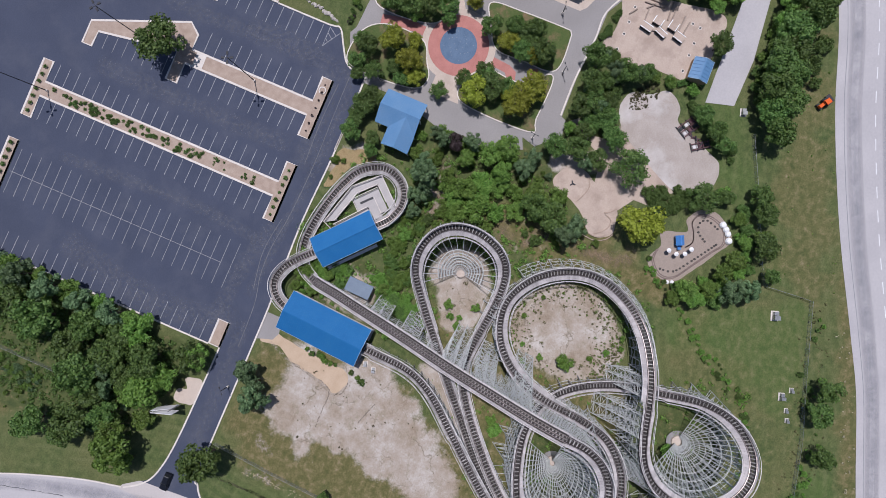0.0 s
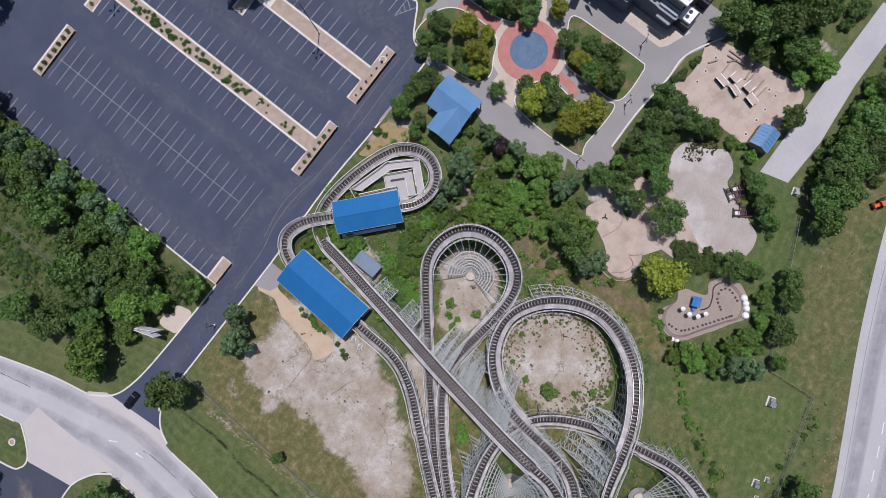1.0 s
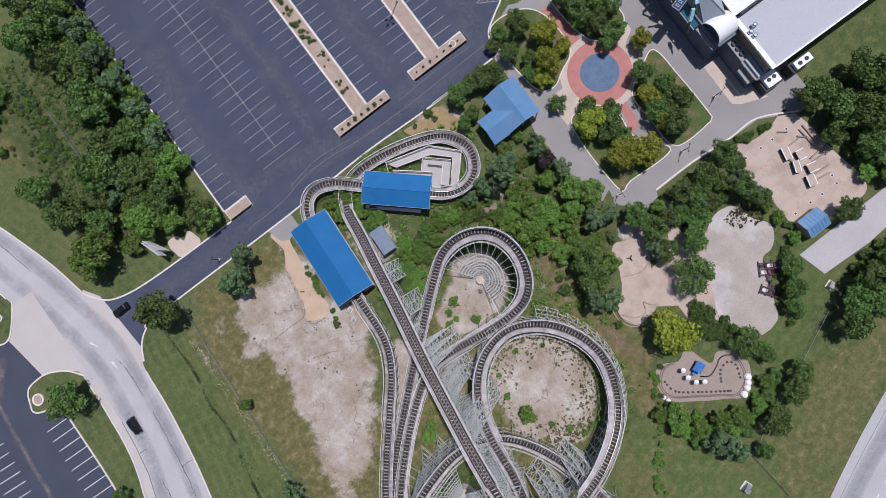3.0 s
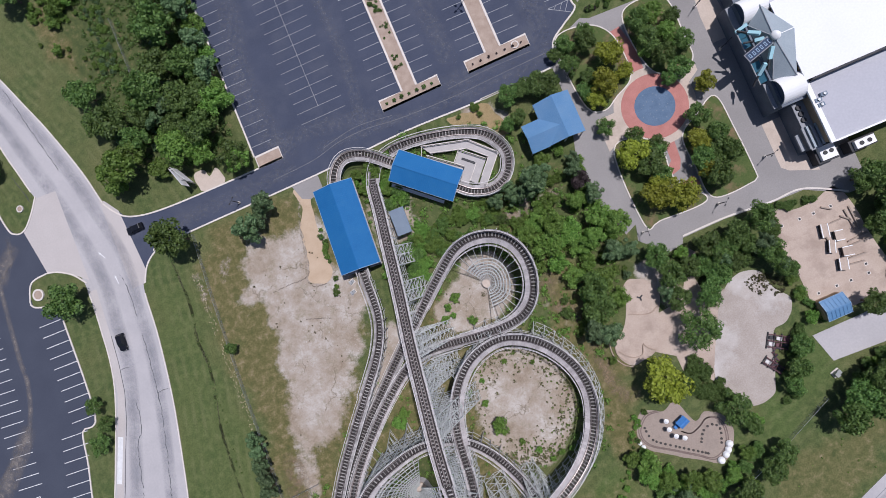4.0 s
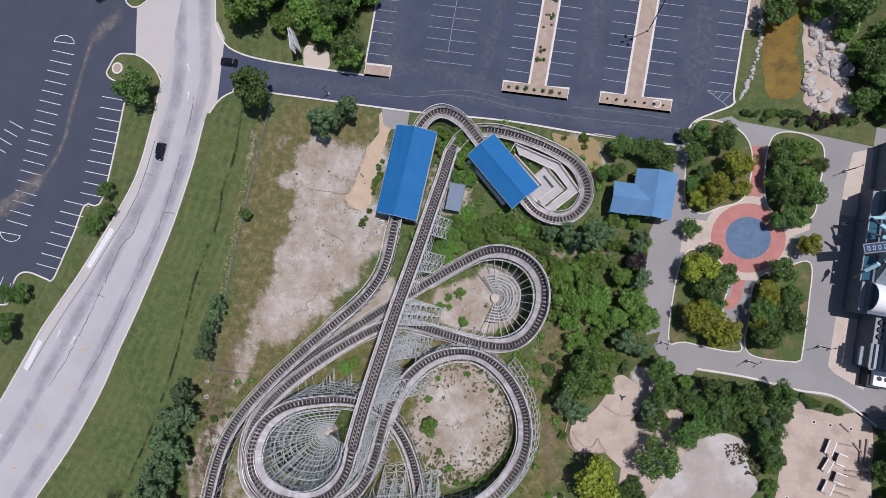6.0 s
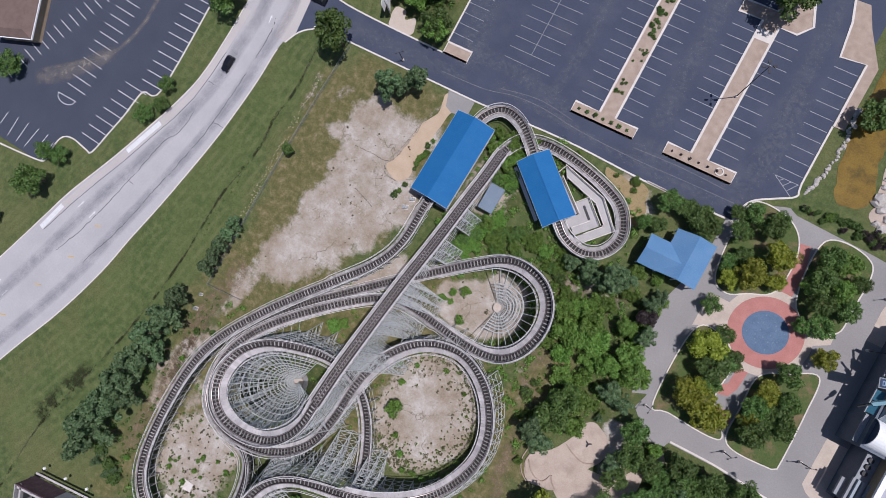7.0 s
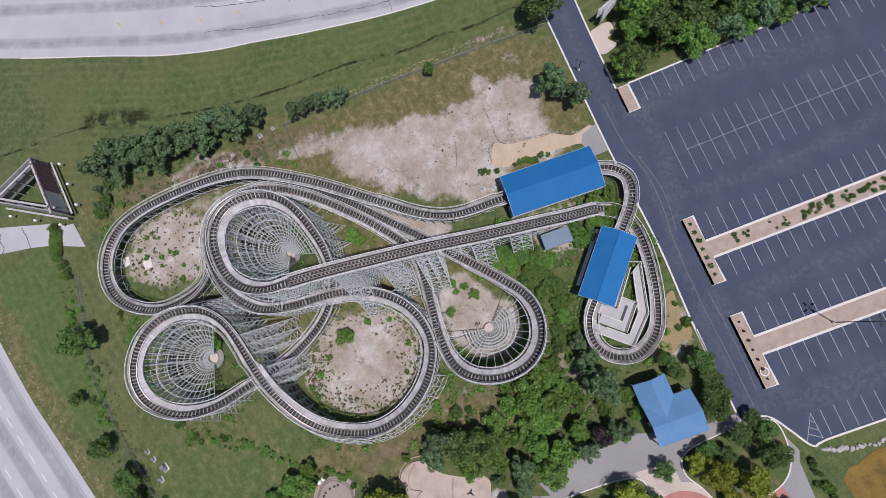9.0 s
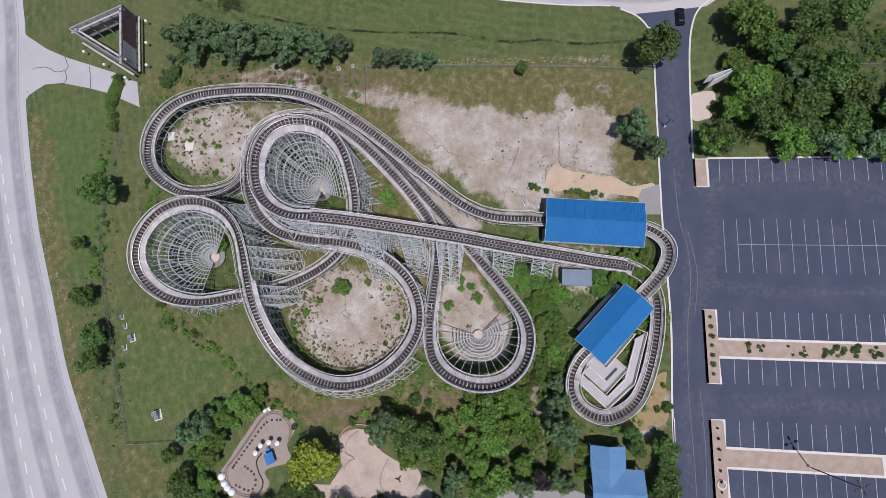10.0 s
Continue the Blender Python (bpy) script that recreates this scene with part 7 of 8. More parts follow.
rnd = random.Random(5)
for k in range(60):
    rock(rnd.uniform(75.4, 85.5), rnd.uniform(43.0, 64), rnd.uniform(0.5, 1.9), "pale weathered limestone rock by the stream", rnd)
for k in range(26):
    t = k / 25
    rock(62.6 + 2.0 * math.sin(t * 2.6) + rnd.uniform(-0.3, 0.3), 44.0 + 22 * t, rnd.uniform(0.4, 0.85), "pale limestone edging rock by the pool", rnd)
for x, y, w_, d_ in ((-38.5, -99.5, 2.6, 2.0), (-35.6, -93.6, 3.0, 2.6)):
    pad = Build()
    pad.plate([(x - w_ / 2, y - d_ / 2), (x + w_ / 2, y - d_ / 2 + 0.3), (x + w_ / 2 - 0.2, y + d_ / 2), (x - w_ / 2, y + d_ / 2)], -0.2, 0.12)
    structure("coaster_pad", pad, KERB, "pale concrete pad in the sand", "pavement")

# dry cracks and ruts in the dirt lot
RUT = material("dark rut soil", (0.13, 0.11, 0.09), (0.24, 0.20, 0.165), 1.0, 8, 0.95, 0.3)
ruts = tagged(new("dirt_ruts"), "thin dark ruts and cracks across the dirt", "ruts", kind="structure")
random.seed(77)
for pts in ([(-26.1, 19.3), (-27.3, 13.6), (-27.7, 9.2), (-29.7, 6.8), (-35.1, 6.8), (-39.7, 6.7)], [(-29.7, 6.1), (-28.5, 3.7), (-25.1, 3.4)], [(-33.9, -3.3), (-30.0, -4.6), (-27.4, -5.6)]):
    run = smooth_line(pts, 0.5)
    for k in range(len(run) - 1):
        if random.random() < 0.8:
            p, q = [(x + random.uniform(-0.15, 0.15), y + random.uniform(-0.15, 0.15)) for x, y in (run[k][:2], run[k + 1][:2])]
            part("rut", kerb_line([p, q], random.uniform(0.08, 0.3), 0.006, 0.012), RUT, ruts)
DAMP = material("damp ditch soil", (0.035, 0.045, 0.02), (0.10, 0.10, 0.05), 0.8, 6, 0.95, 0.4)
ditch = tagged(new("ditch"), "shallow dark damp ditch winding through the grass", "ditch", kind="structure")
run = smooth_line([(-86, -135), (-84.7, -122.2), (-83.2, -105.0), (-78.9, -89.2), (-74.8, -76.3), (-71.5, -62.6), (-68.6, -45), (-67.0, -21.9), (-64.1, -11.1), (-63.8, -2.8), (-63.7, 4.1), (-62.5, 16.5), (-62.8, 25)], 0.8)
for k in range(len(run) - 1):
    wide = 0.32 * math.sin(k * 0.23) + 0.22 * math.sin(k * 0.71 + 1) + random.uniform(-0.1, 0.15)
    if wide > -0.12:
        p, q = run[k][:2], run[k + 1][:2]
        b = kerb_line([(p[0] + random.uniform(-0.12, 0.12), p[1]), (q[0] + random.uniform(-0.12, 0.12), q[1] + 0.15)], 0.12 + max(0.0, wide) * 0.9, 0.008, 0.0)
        part("ditch_bed", b, DAMP, ditch)

DAMP_FILM = film_material("dark damp grass", (0.030, 0.036, 0.014), 0.95, 0.22, 0.47, 0.58)
film("ditch_shade", [(-86, -135), (-84.7, -122.2), (-83.2, -105.0), (-78.9, -89.2), (-74.8, -76.3), (-71.5, -62.6), (-68.6, -45), (-67.0, -21.9), (-64.3, -9.1), (-63.5, -2.4), (-64.1, 2.8), (-62.9, 8.6), (-62.3, 14.4), (-62.2, 24)], 1.1, DAMP_FILM, ditch, 0.022)
film("ditch_shade", [(-76.6, -81.3), (-79.7, -88.8), (-82.4, -96.2), (-85.7, -103.4)], 7.0, DAMP_FILM, ditch, 0.026)
SCAR = film_material("bare pale scar", (0.42, 0.36, 0.29), 0.95, 0.5, 0.46, 0.60)
SOIL = film_material("brown trodden soil", (0.25, 0.185, 0.12), 0.85, 0.45, 0.42, 0.62)
scars = tagged(new("bare_scars"), "bare pale and brown scars worn into the grass", "bare ground", kind="structure")
for k, (pts, wide, mat) in enumerate((
        ([(-58.1, 8.6), (-57.4, 14.3), (-58.2, 20.0)], 3.0, SCAR), ([(-51.5, -52.0), (-50.1, -44.0), (-50.7, -36.2)], 2.2, SCAR), ([(-50.8, 14.1), (-49.4, 18.3), (-46.6, 21.0)], 3.0, SCAR), ([(-55.9, -97.2), (-55.8, -81.9), (-54.6, -65.1), (-52.8, -52.0)], 6.0, SOIL), ([(36.1, -33.2), (32.1, -29.3), (26.6, -21.4), (30.8, -14.6)], 5.0, SOIL), ([(23.2, 0.4), (28.2, 1.0), (35.7, 0.3), (39.1, 5.3)], 4.0, SOIL), ([(35.2, -53.4), (32.2, -45.9), (32.4, -34.8)], 5.0, SOIL), ([(-22.9, 28.1), (-25.6, 20.6), (-27.2, 13.1), (-29.0, 7.7)], 1.0, SCAR), ([(-55.9, -61.1), (-53.7, -45.8), (-50.8, -33.9)], 7.0, SOIL), ([(-54.5, -75.5), (-54.9, -62.3), (-54.3, -50.2)], 6.0, SOIL))):
    film("scar", pts, wide, mat, scars, 0.018 + 0.004 * (k % 3))

# ---- vegetation ----
def leaf_mesh(name, mat, seed, lobes, leaves, size, squash=0.75, conical=False, core=0.0):
    """A crown of radius 1 made of many small bent leaves grouped in lobes, with gaps and an uneven outline."""
    r = np.random.default_rng(seed)
    cents, rads = [], []
    for k in range(lobes):
        a, e = r.uniform(0, 2 * math.pi), r.uniform(-0.35, 1.0)
        d = r.uniform(0.30, 0.84) * (1 - (0.55 * max(e, 0) if conical else 0.2 * max(e, 0)))
        cents.append((d * math.cos(a), d * math.sin(a), e * (1.1 if conical else 0.62)))
        rads.append(r.uniform(0.19, 0.36) * (0.8 if conical else 1))
    cents.append((0, 0, 0.0)), rads.append(0.61)
    v, f = [], []
    per = leaves // len(cents)
    for c, rad in zip(cents, rads):
        m = per if rad < 0.6 else per * 2
        d = r.normal(size=(m, 3))
        d[:, 2] = abs(d[:, 2]) * 0.9 + 0.1 * d[:, 2]
        d /= np.linalg.norm(d, axis=1)[:, None]
        p = np.array(c) + d * rad * r.uniform(0.55, 1.08, (m, 1))
        p[:, 2] *= squash
        n = d + r.normal(size=(m, 3)) * 0.55
        n /= np.linalg.norm(n, axis=1)[:, None]
        t = np.cross(n, r.normal(size=(m, 3)))
        t /= np.linalg.norm(t, axis=1)[:, None]
        u = np.cross(n, t)
        s = size * r.uniform(0.6, 1.35, (m, 1))
        v.append(np.stack([p - t * s, p + u * s * 0.6 + n * s * 0.18, p + t * s, p - u * s * 0.6 + n * s * 0.18], 1).reshape(-1, 3))
    v = np.concatenate(v)
    q = np.arange(len(v)).reshape(-1, 4)
    me = bpy.data.meshes.new(name)
    me.from_pydata(v.tolist(), [], np.concatenate([q[:, [0, 1, 3]], q[:, [1, 2, 3]]]).tolist())
    me.materials.append(mat)
    return me


def trunk_mesh(seed):
    r = random.Random(seed)
    b = Build()
    b.tube([(0, 0, -0.15), (0.02, 0.01, 0.5), (0.05, 0.0, 1.0)], [0.075, 0.055, 0.03], 8)
    for k in range(5):
        a = k * 1.26 + r.uniform(-0.3, 0.3)
        z = r.uniform(0.4, 0.75)
        b.tube([(0.02, 0, z), (0.3 * math.cos(a), 0.3 * math.sin(a), z + 0.2), (0.6 * math.cos(a), 0.6 * math.sin(a), z + 0.32)], [0.03, 0.02, 0.008], 5)
    return b.mesh("trunk", BARK)


KINDS = {"g": (LEAF, "green deciduous tree with a dense uneven crown", "tree", 0.075, 0.85, 1.15), "y": (LEAF_OLIVE, "olive-yellow tree with a full round crown", "tree", 0.07, 0.8, 1.0),
         "d": (LEAF, "dark green rounded tree with dense small leaves", "tree", 0.06, 0.8, 0.75), "b": (LEAF_BLUE, "blue-green feathery conifer beside the path", "tree", 0.07, 0.9, 1.1),
         "p": (LEAF_PURPLE, "small purplish ornamental tree with thin leaves", "tree", 0.07, 0.8, 1.0), "w": (LEAF_LIGHT, "light green broadleaf tree with a clumpy crown", "tree", 0.075, 0.8, 1.0), "l": (LEAF_LIGHT, "fresh green shrubby tree with loose leaves", "shrub", 0.085, 0.7, 0.6)}
CROWNS, TRUNKS = {}, [trunk_mesh(k) for k in range(3)]
for n_, (key, (mat, *_r)) in enumerate(KINDS.items()):
    CROWNS[key] = [leaf_mesh("crown", mat, 10 * n_ + k, 24 + 3 * k if key != "d" else 30, 3000 if key != "l" else 2200, KINDS[key][3], 0.8, key == "b") for k in range(4 if key == "g" else 3 if key == "w" else 2)]


def tree(key, x, y, r, k):
    mat, label, cat, _, squash, lift = KINDS[key]
    random.seed(int(x * 71 + y * 131))
    t = thing("tree" if cat == "tree" else "shrub", label, cat, "trees" if cat == "tree" else "shrubs", at=(x, y, 0), turn=random.uniform(0, 360))
    t.scale = (r, r, r * random.uniform(0.85, 1.15))
    o = part("trunk", TRUNKS[k % 3], BARK, t)
    o.scale = (1, 1, lift)
    o = part("crown", CROWNS[key][k % len(CROWNS[key])], mat, t)
    o.location = (0, 0, lift)
    return t


TREES = [
    ("g", [(54.3, 34.1, 2.0), (58.7, 32.7, 2.5), (53.1, 28.8, 2.2), (51.1, 32.9, 1.6), (59.9, 35.3, 1.8), (56.2, 24.1, 2.0), (54.3, 21.5, 1.9), (71.6, 31.8, 2.5), (72.2, 26.5, 2.8), (74.0, 21.9, 2.5), (79.7, 29.6, 1.8), (79.9, 23.2, 2.3), (76.3, 17.4, 2.5), (73.3, 16.1, 1.7), (60.6, 6.3, 2.0), (63.3, 1.1, 2.3), (75.4, 5.1, 2.5), (78.1, -0.6, 2.3), (78.6, -5.7, 2.5), (73.9, -4.5, 2.0), (75.1, -10.8, 2.0), (36.4, 28.0, 2.5), (40.9, 28.3, 2.2), (44.2, 27.6, 2.7), (46.7, 26.2, 2.5)]),
    ("g", [(37.1, 22.3, 1.9), (33.8, 21.6, 1.6), (53.3, -21.9, 2.8), (54.5, -27.0, 3.0), (54.0, -33.4, 2.7), (60.7, -35.0, 2.8), (61.9, -27.9, 2.5), (65.5, -24.6, 3.2), (67.9, -26.4, 2.8), (71.5, -24.3, 3.0), (73.9, -27.3, 2.3), (78.0, -22.6, 3.0), (65.5, -29.6, 2.5), (69.1, -30.1, 2.3), (93.2, -50.4, 2.8), (-56.0, 29.2, 4.6)]),
    ("g", [(58.4, -67.8, 2.0), (75.5, -54.1, 2.3), (72.8, -58.2, 2.4), (70.4, -62.0, 2.1), (94.2, -66.0, 3.9), (103.7, -66.0, 4.1), (108.5, -69.0, 3.6), (87.9, -66.1, 3.5), (86.2, -71.2, 3.9), (81.8, -68.8, 3.3), (77.8, -72.0, 3.5), (96.9, -72.0, 2.9), (62.2, -75.1, 2.7), (58.1, -78.3, 2.6), (44.2, -85.8, 1.9), (77.6, -31.4, 2.7), (79.4, -36.1, 2.4), (104.3, -23.8, 3.4), (106.4, -31.4, 4.5), (115.5, -28.8, 4.8), (122.9, -30.2, 4.2), (116.2, -38.6, 3.7), (109.3, -43.3, 2.3)]),
    ("g", [(114.9, -24.5, 3.2), (-20.6, -113.0, 4.3), (6.9, -114.9, 2.5), (16.8, -110.0, 3.0), (23.1, -109.6, 2.9), (-7.2, -120.0, 1.8), (50.3, -80.9, 3.2), (35.8, -28.4, 3.6), (36.8, -23.2, 3.3), (-54.8, -2.6, 1.6), (38.2, 81.5, 5.2), (66, 64, 3.5), (80, 66, 4), (72, 71, 4.5), (87, 46, 2.6), (90, 52, 3.2), (95, 48, 2.6), (59.0, -27.0, 2.6), (64.8, -31.5, 2.8), (98, -65, 3.0), (112, -64, 3.2), (118, -66, 3.4)]),
    ("y", [(62.6, 27.5, 3.3), (58.5, 20.9, 3.5), (64.5, 22.1, 2.2), (55.8, 18.2, 2.5), (58.1, 2.4, 3.8), (73.6, -0.6, 2.8), (59.0, -8.7, 3.5), (64.2, -10.5, 4.1), (61.4, -6.1, 2.3), (72.9, -8.4, 2.8), (43.2, -49.1, 5.2), (80.6, 11.6, 2.5)]),
    ("d", [(55.5, 11.2, 2.2), (55.7, -41.7, 4.4), (-92.5, 26.3, 5.2), (-97.0, -2.6, 2.3), (-95.4, -8.0, 2.2), (-99.1, -12.7, 2.7), (-119.2, -44.5, 4.3), (-117.1, -35.1, 2.7), (-34.3, 43.6, 4.0), (55.9, -62.0, 3.6), (-121.5, -36.4, 2.6), (-146.7, -19.3, 3.8)]),
    ("b", [(45.1, 7.6, 1.9), (43.8, 4.9, 2.3), (45.8, -2.4, 2.7), (32.8, 5.4, 3.9), (28.1, 4.6, 2.4), (36.2, 7.1, 2.9), (35.8, -34.5, 3.4), (44.6, -17.0, 3.0), (48.4, -18.2, 2.5), (52.2, -31.1, 2.3), (77.0, -28.6, 2.8), (78.8, -34.7, 2.3), (36.9, -77.5, 3.5), (66.8, -28.4, 2.4), (-65.2, -97.0, 4.5), (-65.5, -90.3, 4.9), (-62.9, -83.2, 4.9), (-63.1, -76.6, 4.9), (-61.8, -69.1, 4.9), (-62.9, -62.8, 4.6), (-60.6, -56.2, 4.3), (-61.1, -51.2, 3.4), (-61.5, -92.3, 3.2), (-60.2, -80.4, 3.2), (-58.8, -65.6, 3.0), (-58.2, -40.1, 2.7), (-58.0, -36.5, 2.6), (-57.9, -33.1, 2.5), (-57.8, -29.9, 2.4), (-57.6, -26.6, 2.2), (33.0, -32.6, 3.4), (38.5, -81.0, 3.2)]),
    ("p", [(44.4, 1.9, 2.5)]),
    ("b", [(-36.7, 23.9, 3.9), (-33.6, 25.2, 2.6), (-31.2, 28.0, 3.2), (-31.8, 66.5, 4.0), (-31.8, 75.2, 3.8), (-32.0, 84.5, 4.0), (-31.8, 92.5, 3.8), (-32.0, 101, 4.0), (-44.5, 62.5, 3.6), (-50.5, 61.0, 2.8), (23.9, 5.0, 2.2), (27.6, 7.0, 2.0)]),
    ("w", [(32.3, -67.1, 2.7), (35.2, -72.0, 2.4), (40.2, -73.9, 2.2), (44.6, -76.2, 2.4), (49.6, -77.0, 1.9), (54.6, -73.0, 1.7), (52.6, -79.9, 1.9), (31.5, -70.2, 2.4), (29.4, -65.3, 1.9), (94.7, 50.7, 3.6), (86.3, 46.3, 2.2), (100.5, 46.5, 3.4), (107, 50, 4.0)]),
    ("g", [(89.7, 50.9, 3.4), (93.0, 45.2, 3.0), (86.5, 54.2, 3.4), (98.4, 55.0, 4.2), (112, 46, 4.2), (105, 60, 4.5), (92, 60, 4.0)]),
    ("w", [(75.8, 32.3, 2.4), (77.4, 26.6, 2.2), (71.3, 24.6, 1.7), (107.8, -48.8, 3.2), (102.9, -46.4, 1.9), (110.0, -63.4, 2.8), (104.6, -63.6, 2.7), (97.5, -64.4, 2.6), (91.1, -66.2, 2.6), (-63.1, 51.4, 4.8), (-59.5, 54.8, 3.6), (-45.7, 50.7, 4.6), (-41.6, 47.6, 3.4), (-33.2, 41.2, 3.0), (-48.5, 54.8, 3.2), (-34.0, 58.5, 3.4), (-36.5, 100.5, 4.2), (-66.5, 48.6, 3.0), (-54.6, 49.0, 2.6)]),
    ("g", [(-66.2, 75.2, 3.7), (-60.6, 64.5, 4.4), (-65.2, 67.0, 3.4), (-56.4, 57.6, 3.4), (-48.0, 67.7, 4.6), (-43.2, 73.2, 4.2), (-39.1, 82.3, 4.8), (-40.3, 62.0, 4.6), (-38.5, 53.2, 4.0), (-36.2, 70.6, 4.0), (-38.8, 91.2, 4.6), (-44.2, 85.4, 3.0), (-35.0, 96.0, 3.8), (-41.5, 100.0, 3.8), (-36.0, 107.0, 4.6), (-44.0, 108.0, 4.2), (-35.5, 62.4, 3.4), (-76.4, 110.6, 4.0), (-52.8, 63.8, 3.4), (-44.8, 57.0, 3.4)]),
    ("g", [(101.6, -34.4, 2.4), (106.1, -41.1, 3.2), (102.5, -23.4, 3.0), (108.5, -34.2, 4.2), (92.8, -70.4, 3.2), (99.6, -68.6, 3.2), (105.9, -67.6, 3.2), (-6, 134, 4.5), (1, 137, 4)]),
    ("l", [(9.9, -32.5, 0.7), (1.8, -31.9, 1.0), (1.5, -40.5, 0.9), (16.5, -35.2, 0.6), (22.2, -53.9, 0.8), (14.4, -58.4, 0.8), (9.4, -55.8, 0.9), (6.3, -52.6, 0.8), (-1.2, -36.6, 0.9), (2.9, -34.9, 0.7), (22.6, -50.5, 0.8), (17.3, -58.4, 0.9), (11.9, -59.0, 0.8), (-20.5, -37.1, 1.9), (-18.6, -35.2, 1.4), (80.8, -43.5, 1.5), (80.4, -39.6, 1.5), (81.0, -49.2, 1.6), (4.8, -13.1, 1.3), (6.8, -20.1, 1.2), (0.4, -17.3, 1.1), (2.2, -14.6, 1.0), (2.6, -17.0, 0.8), (-66.0, 103.0, 2.6), (-69.0, 100.0, 2.0), (-62.0, 104.5, 2.4), (-70.5, 92.5, 1.5)]),
    ("g", [(-31.7, 125.7, 4.5), (-28.2, 121.8, 4.2), (-27.7, 117.6, 3.6), (-34.2, 120.5, 4.4), (-31.6, 116.4, 3.6), (-39.1, 116.2, 4.2), (-29.7, 112.5, 3.0)]),
    ("w", [(-31.0, 58.6, 2.4), (-31.2, 62.5, 2.6), (-30.9, 71, 2.6), (-31.2, 80, 2.8), (-30.9, 88.6, 2.6), (-31.1, 97, 2.8), (-31.0, 105, 2.8), (-31.2, 111, 3.0), (-31.0, 117, 3.0), (-31.0, 123, 3.2)]),
    ("g", [(61.1, -1.0, 3.0), (64.6, 2.4, 2.1), (73.9, -9.5, 3.0), (72.5, -4.9, 2.4), (77.3, -4.7, 2.6), (62.8, -4.5, 2.0)]),
    ("d", [(-102.0, 69.2, 3.6), (-110.9, 57.1, 4.6), (-149.0, -58.9, 5.0), (-139.8, -56.0, 3.6), (-156.8, -60.9, 4.5), (-127.7, -60.3, 2.2)]),
    ("w", [(41.9, -11.8, 2.7), (45.1, -7.7, 3.0), (48.2, -11.6, 3.0), (41.2, -2.5, 2.3)]),
    ("l", [(-6.6, 25.8, 1.6), (-2.8, 26.0, 1.9), (-1.2, 24.0, 1.7), (-8.0, 23.6, 1.3), (-6.0, 21.6, 1.5), (0.2, 22.0, 1.6), (-0.7, 19.2, 1.5), (-3.4, 24.3, 1.5), (27.4, -5.5, 2.6), (30.5, -9.5, 3.5), (33.8, -5.3, 3.2), (37.8, -8.0, 3.0), (35.7, 0.2, 2.2), (31.9, -14.9, 2.5), (34.0, -19.6, 2.7), (38.6, -17.4, 2.2), (40.6, -22.7, 3.0), (36.7, -26.2, 3.0), (41.9, -28.0, 2.5), (34.7, -31.0, 2.2), (38.3, 10.5, 2.1), (42.9, 11.2, 1.6), (59.5, -24.0, 1.8), (17.4, 4.6, 1.8), (23.0, 4.9, 1.8), (34.7, -9.3, 3.2), (30.4, -3.5, 2.4), (33.5, -0.7, 2.4), (37.9, -13.1, 2.7), (2.8, -46.8, 2.2), (-7.6, -79.9, 1.8)]),
]
n_ = 0
for key, rows in TREES:
    for x, y, r in rows:
        tree(key, x, y, r * ((((1.14 if key == "y" else 1.22) if x > 33 and y > -18 and y < 40 else 1.18)) if key in "gydw" else 1.12), n_)
        n_ += 1


def off_track(x, y, gap):
    return np.min((line[:, 0] - x) ** 2 + (line[:, 1] - y) ** 2) > gap * gap


PAVED = [PLAZA, LOT, [(-20, 2), (-6, 2), (-6, 27), (-20, 27)], [(0, 20), (6.5, 28), (20.5, 15.7), (13.6, 7)], [(11, 22), (13, 27), (30, 18), (23, 9), (17, 13)], [(-3.5, 5.5), (2.5, 5.5), (2.5, 14.5), (-3.5, 14.5)], [(36, 11), (51, 11), (51, 24), (36, 24)],
         [(43, -27), (47, -23), (52, -27), (53, -36), (50, -45), (39, -43), (35, -40), (38, -36)], [(57, -46), (67, -33), (73, -32), (79, -38), (78, -46), (68, -65), (60, -66), (55, -53)], [(52, -22), (58, -22), (63, -36), (58, -44), (50, -45), (56, -34)]]
CROWN_DATA = {}
for key, meshes in CROWNS.items():
    for k, me in enumerate(meshes):
        co = np.empty(len(me.vertices) * 3, np.float32)
        me.vertices.foreach_get("co", co)
        CROWN_DATA[key, k] = co.reshape(-1, 4, 3)


def free(x, y):
    return not any(inside(x, y, r) for r in PAVED)


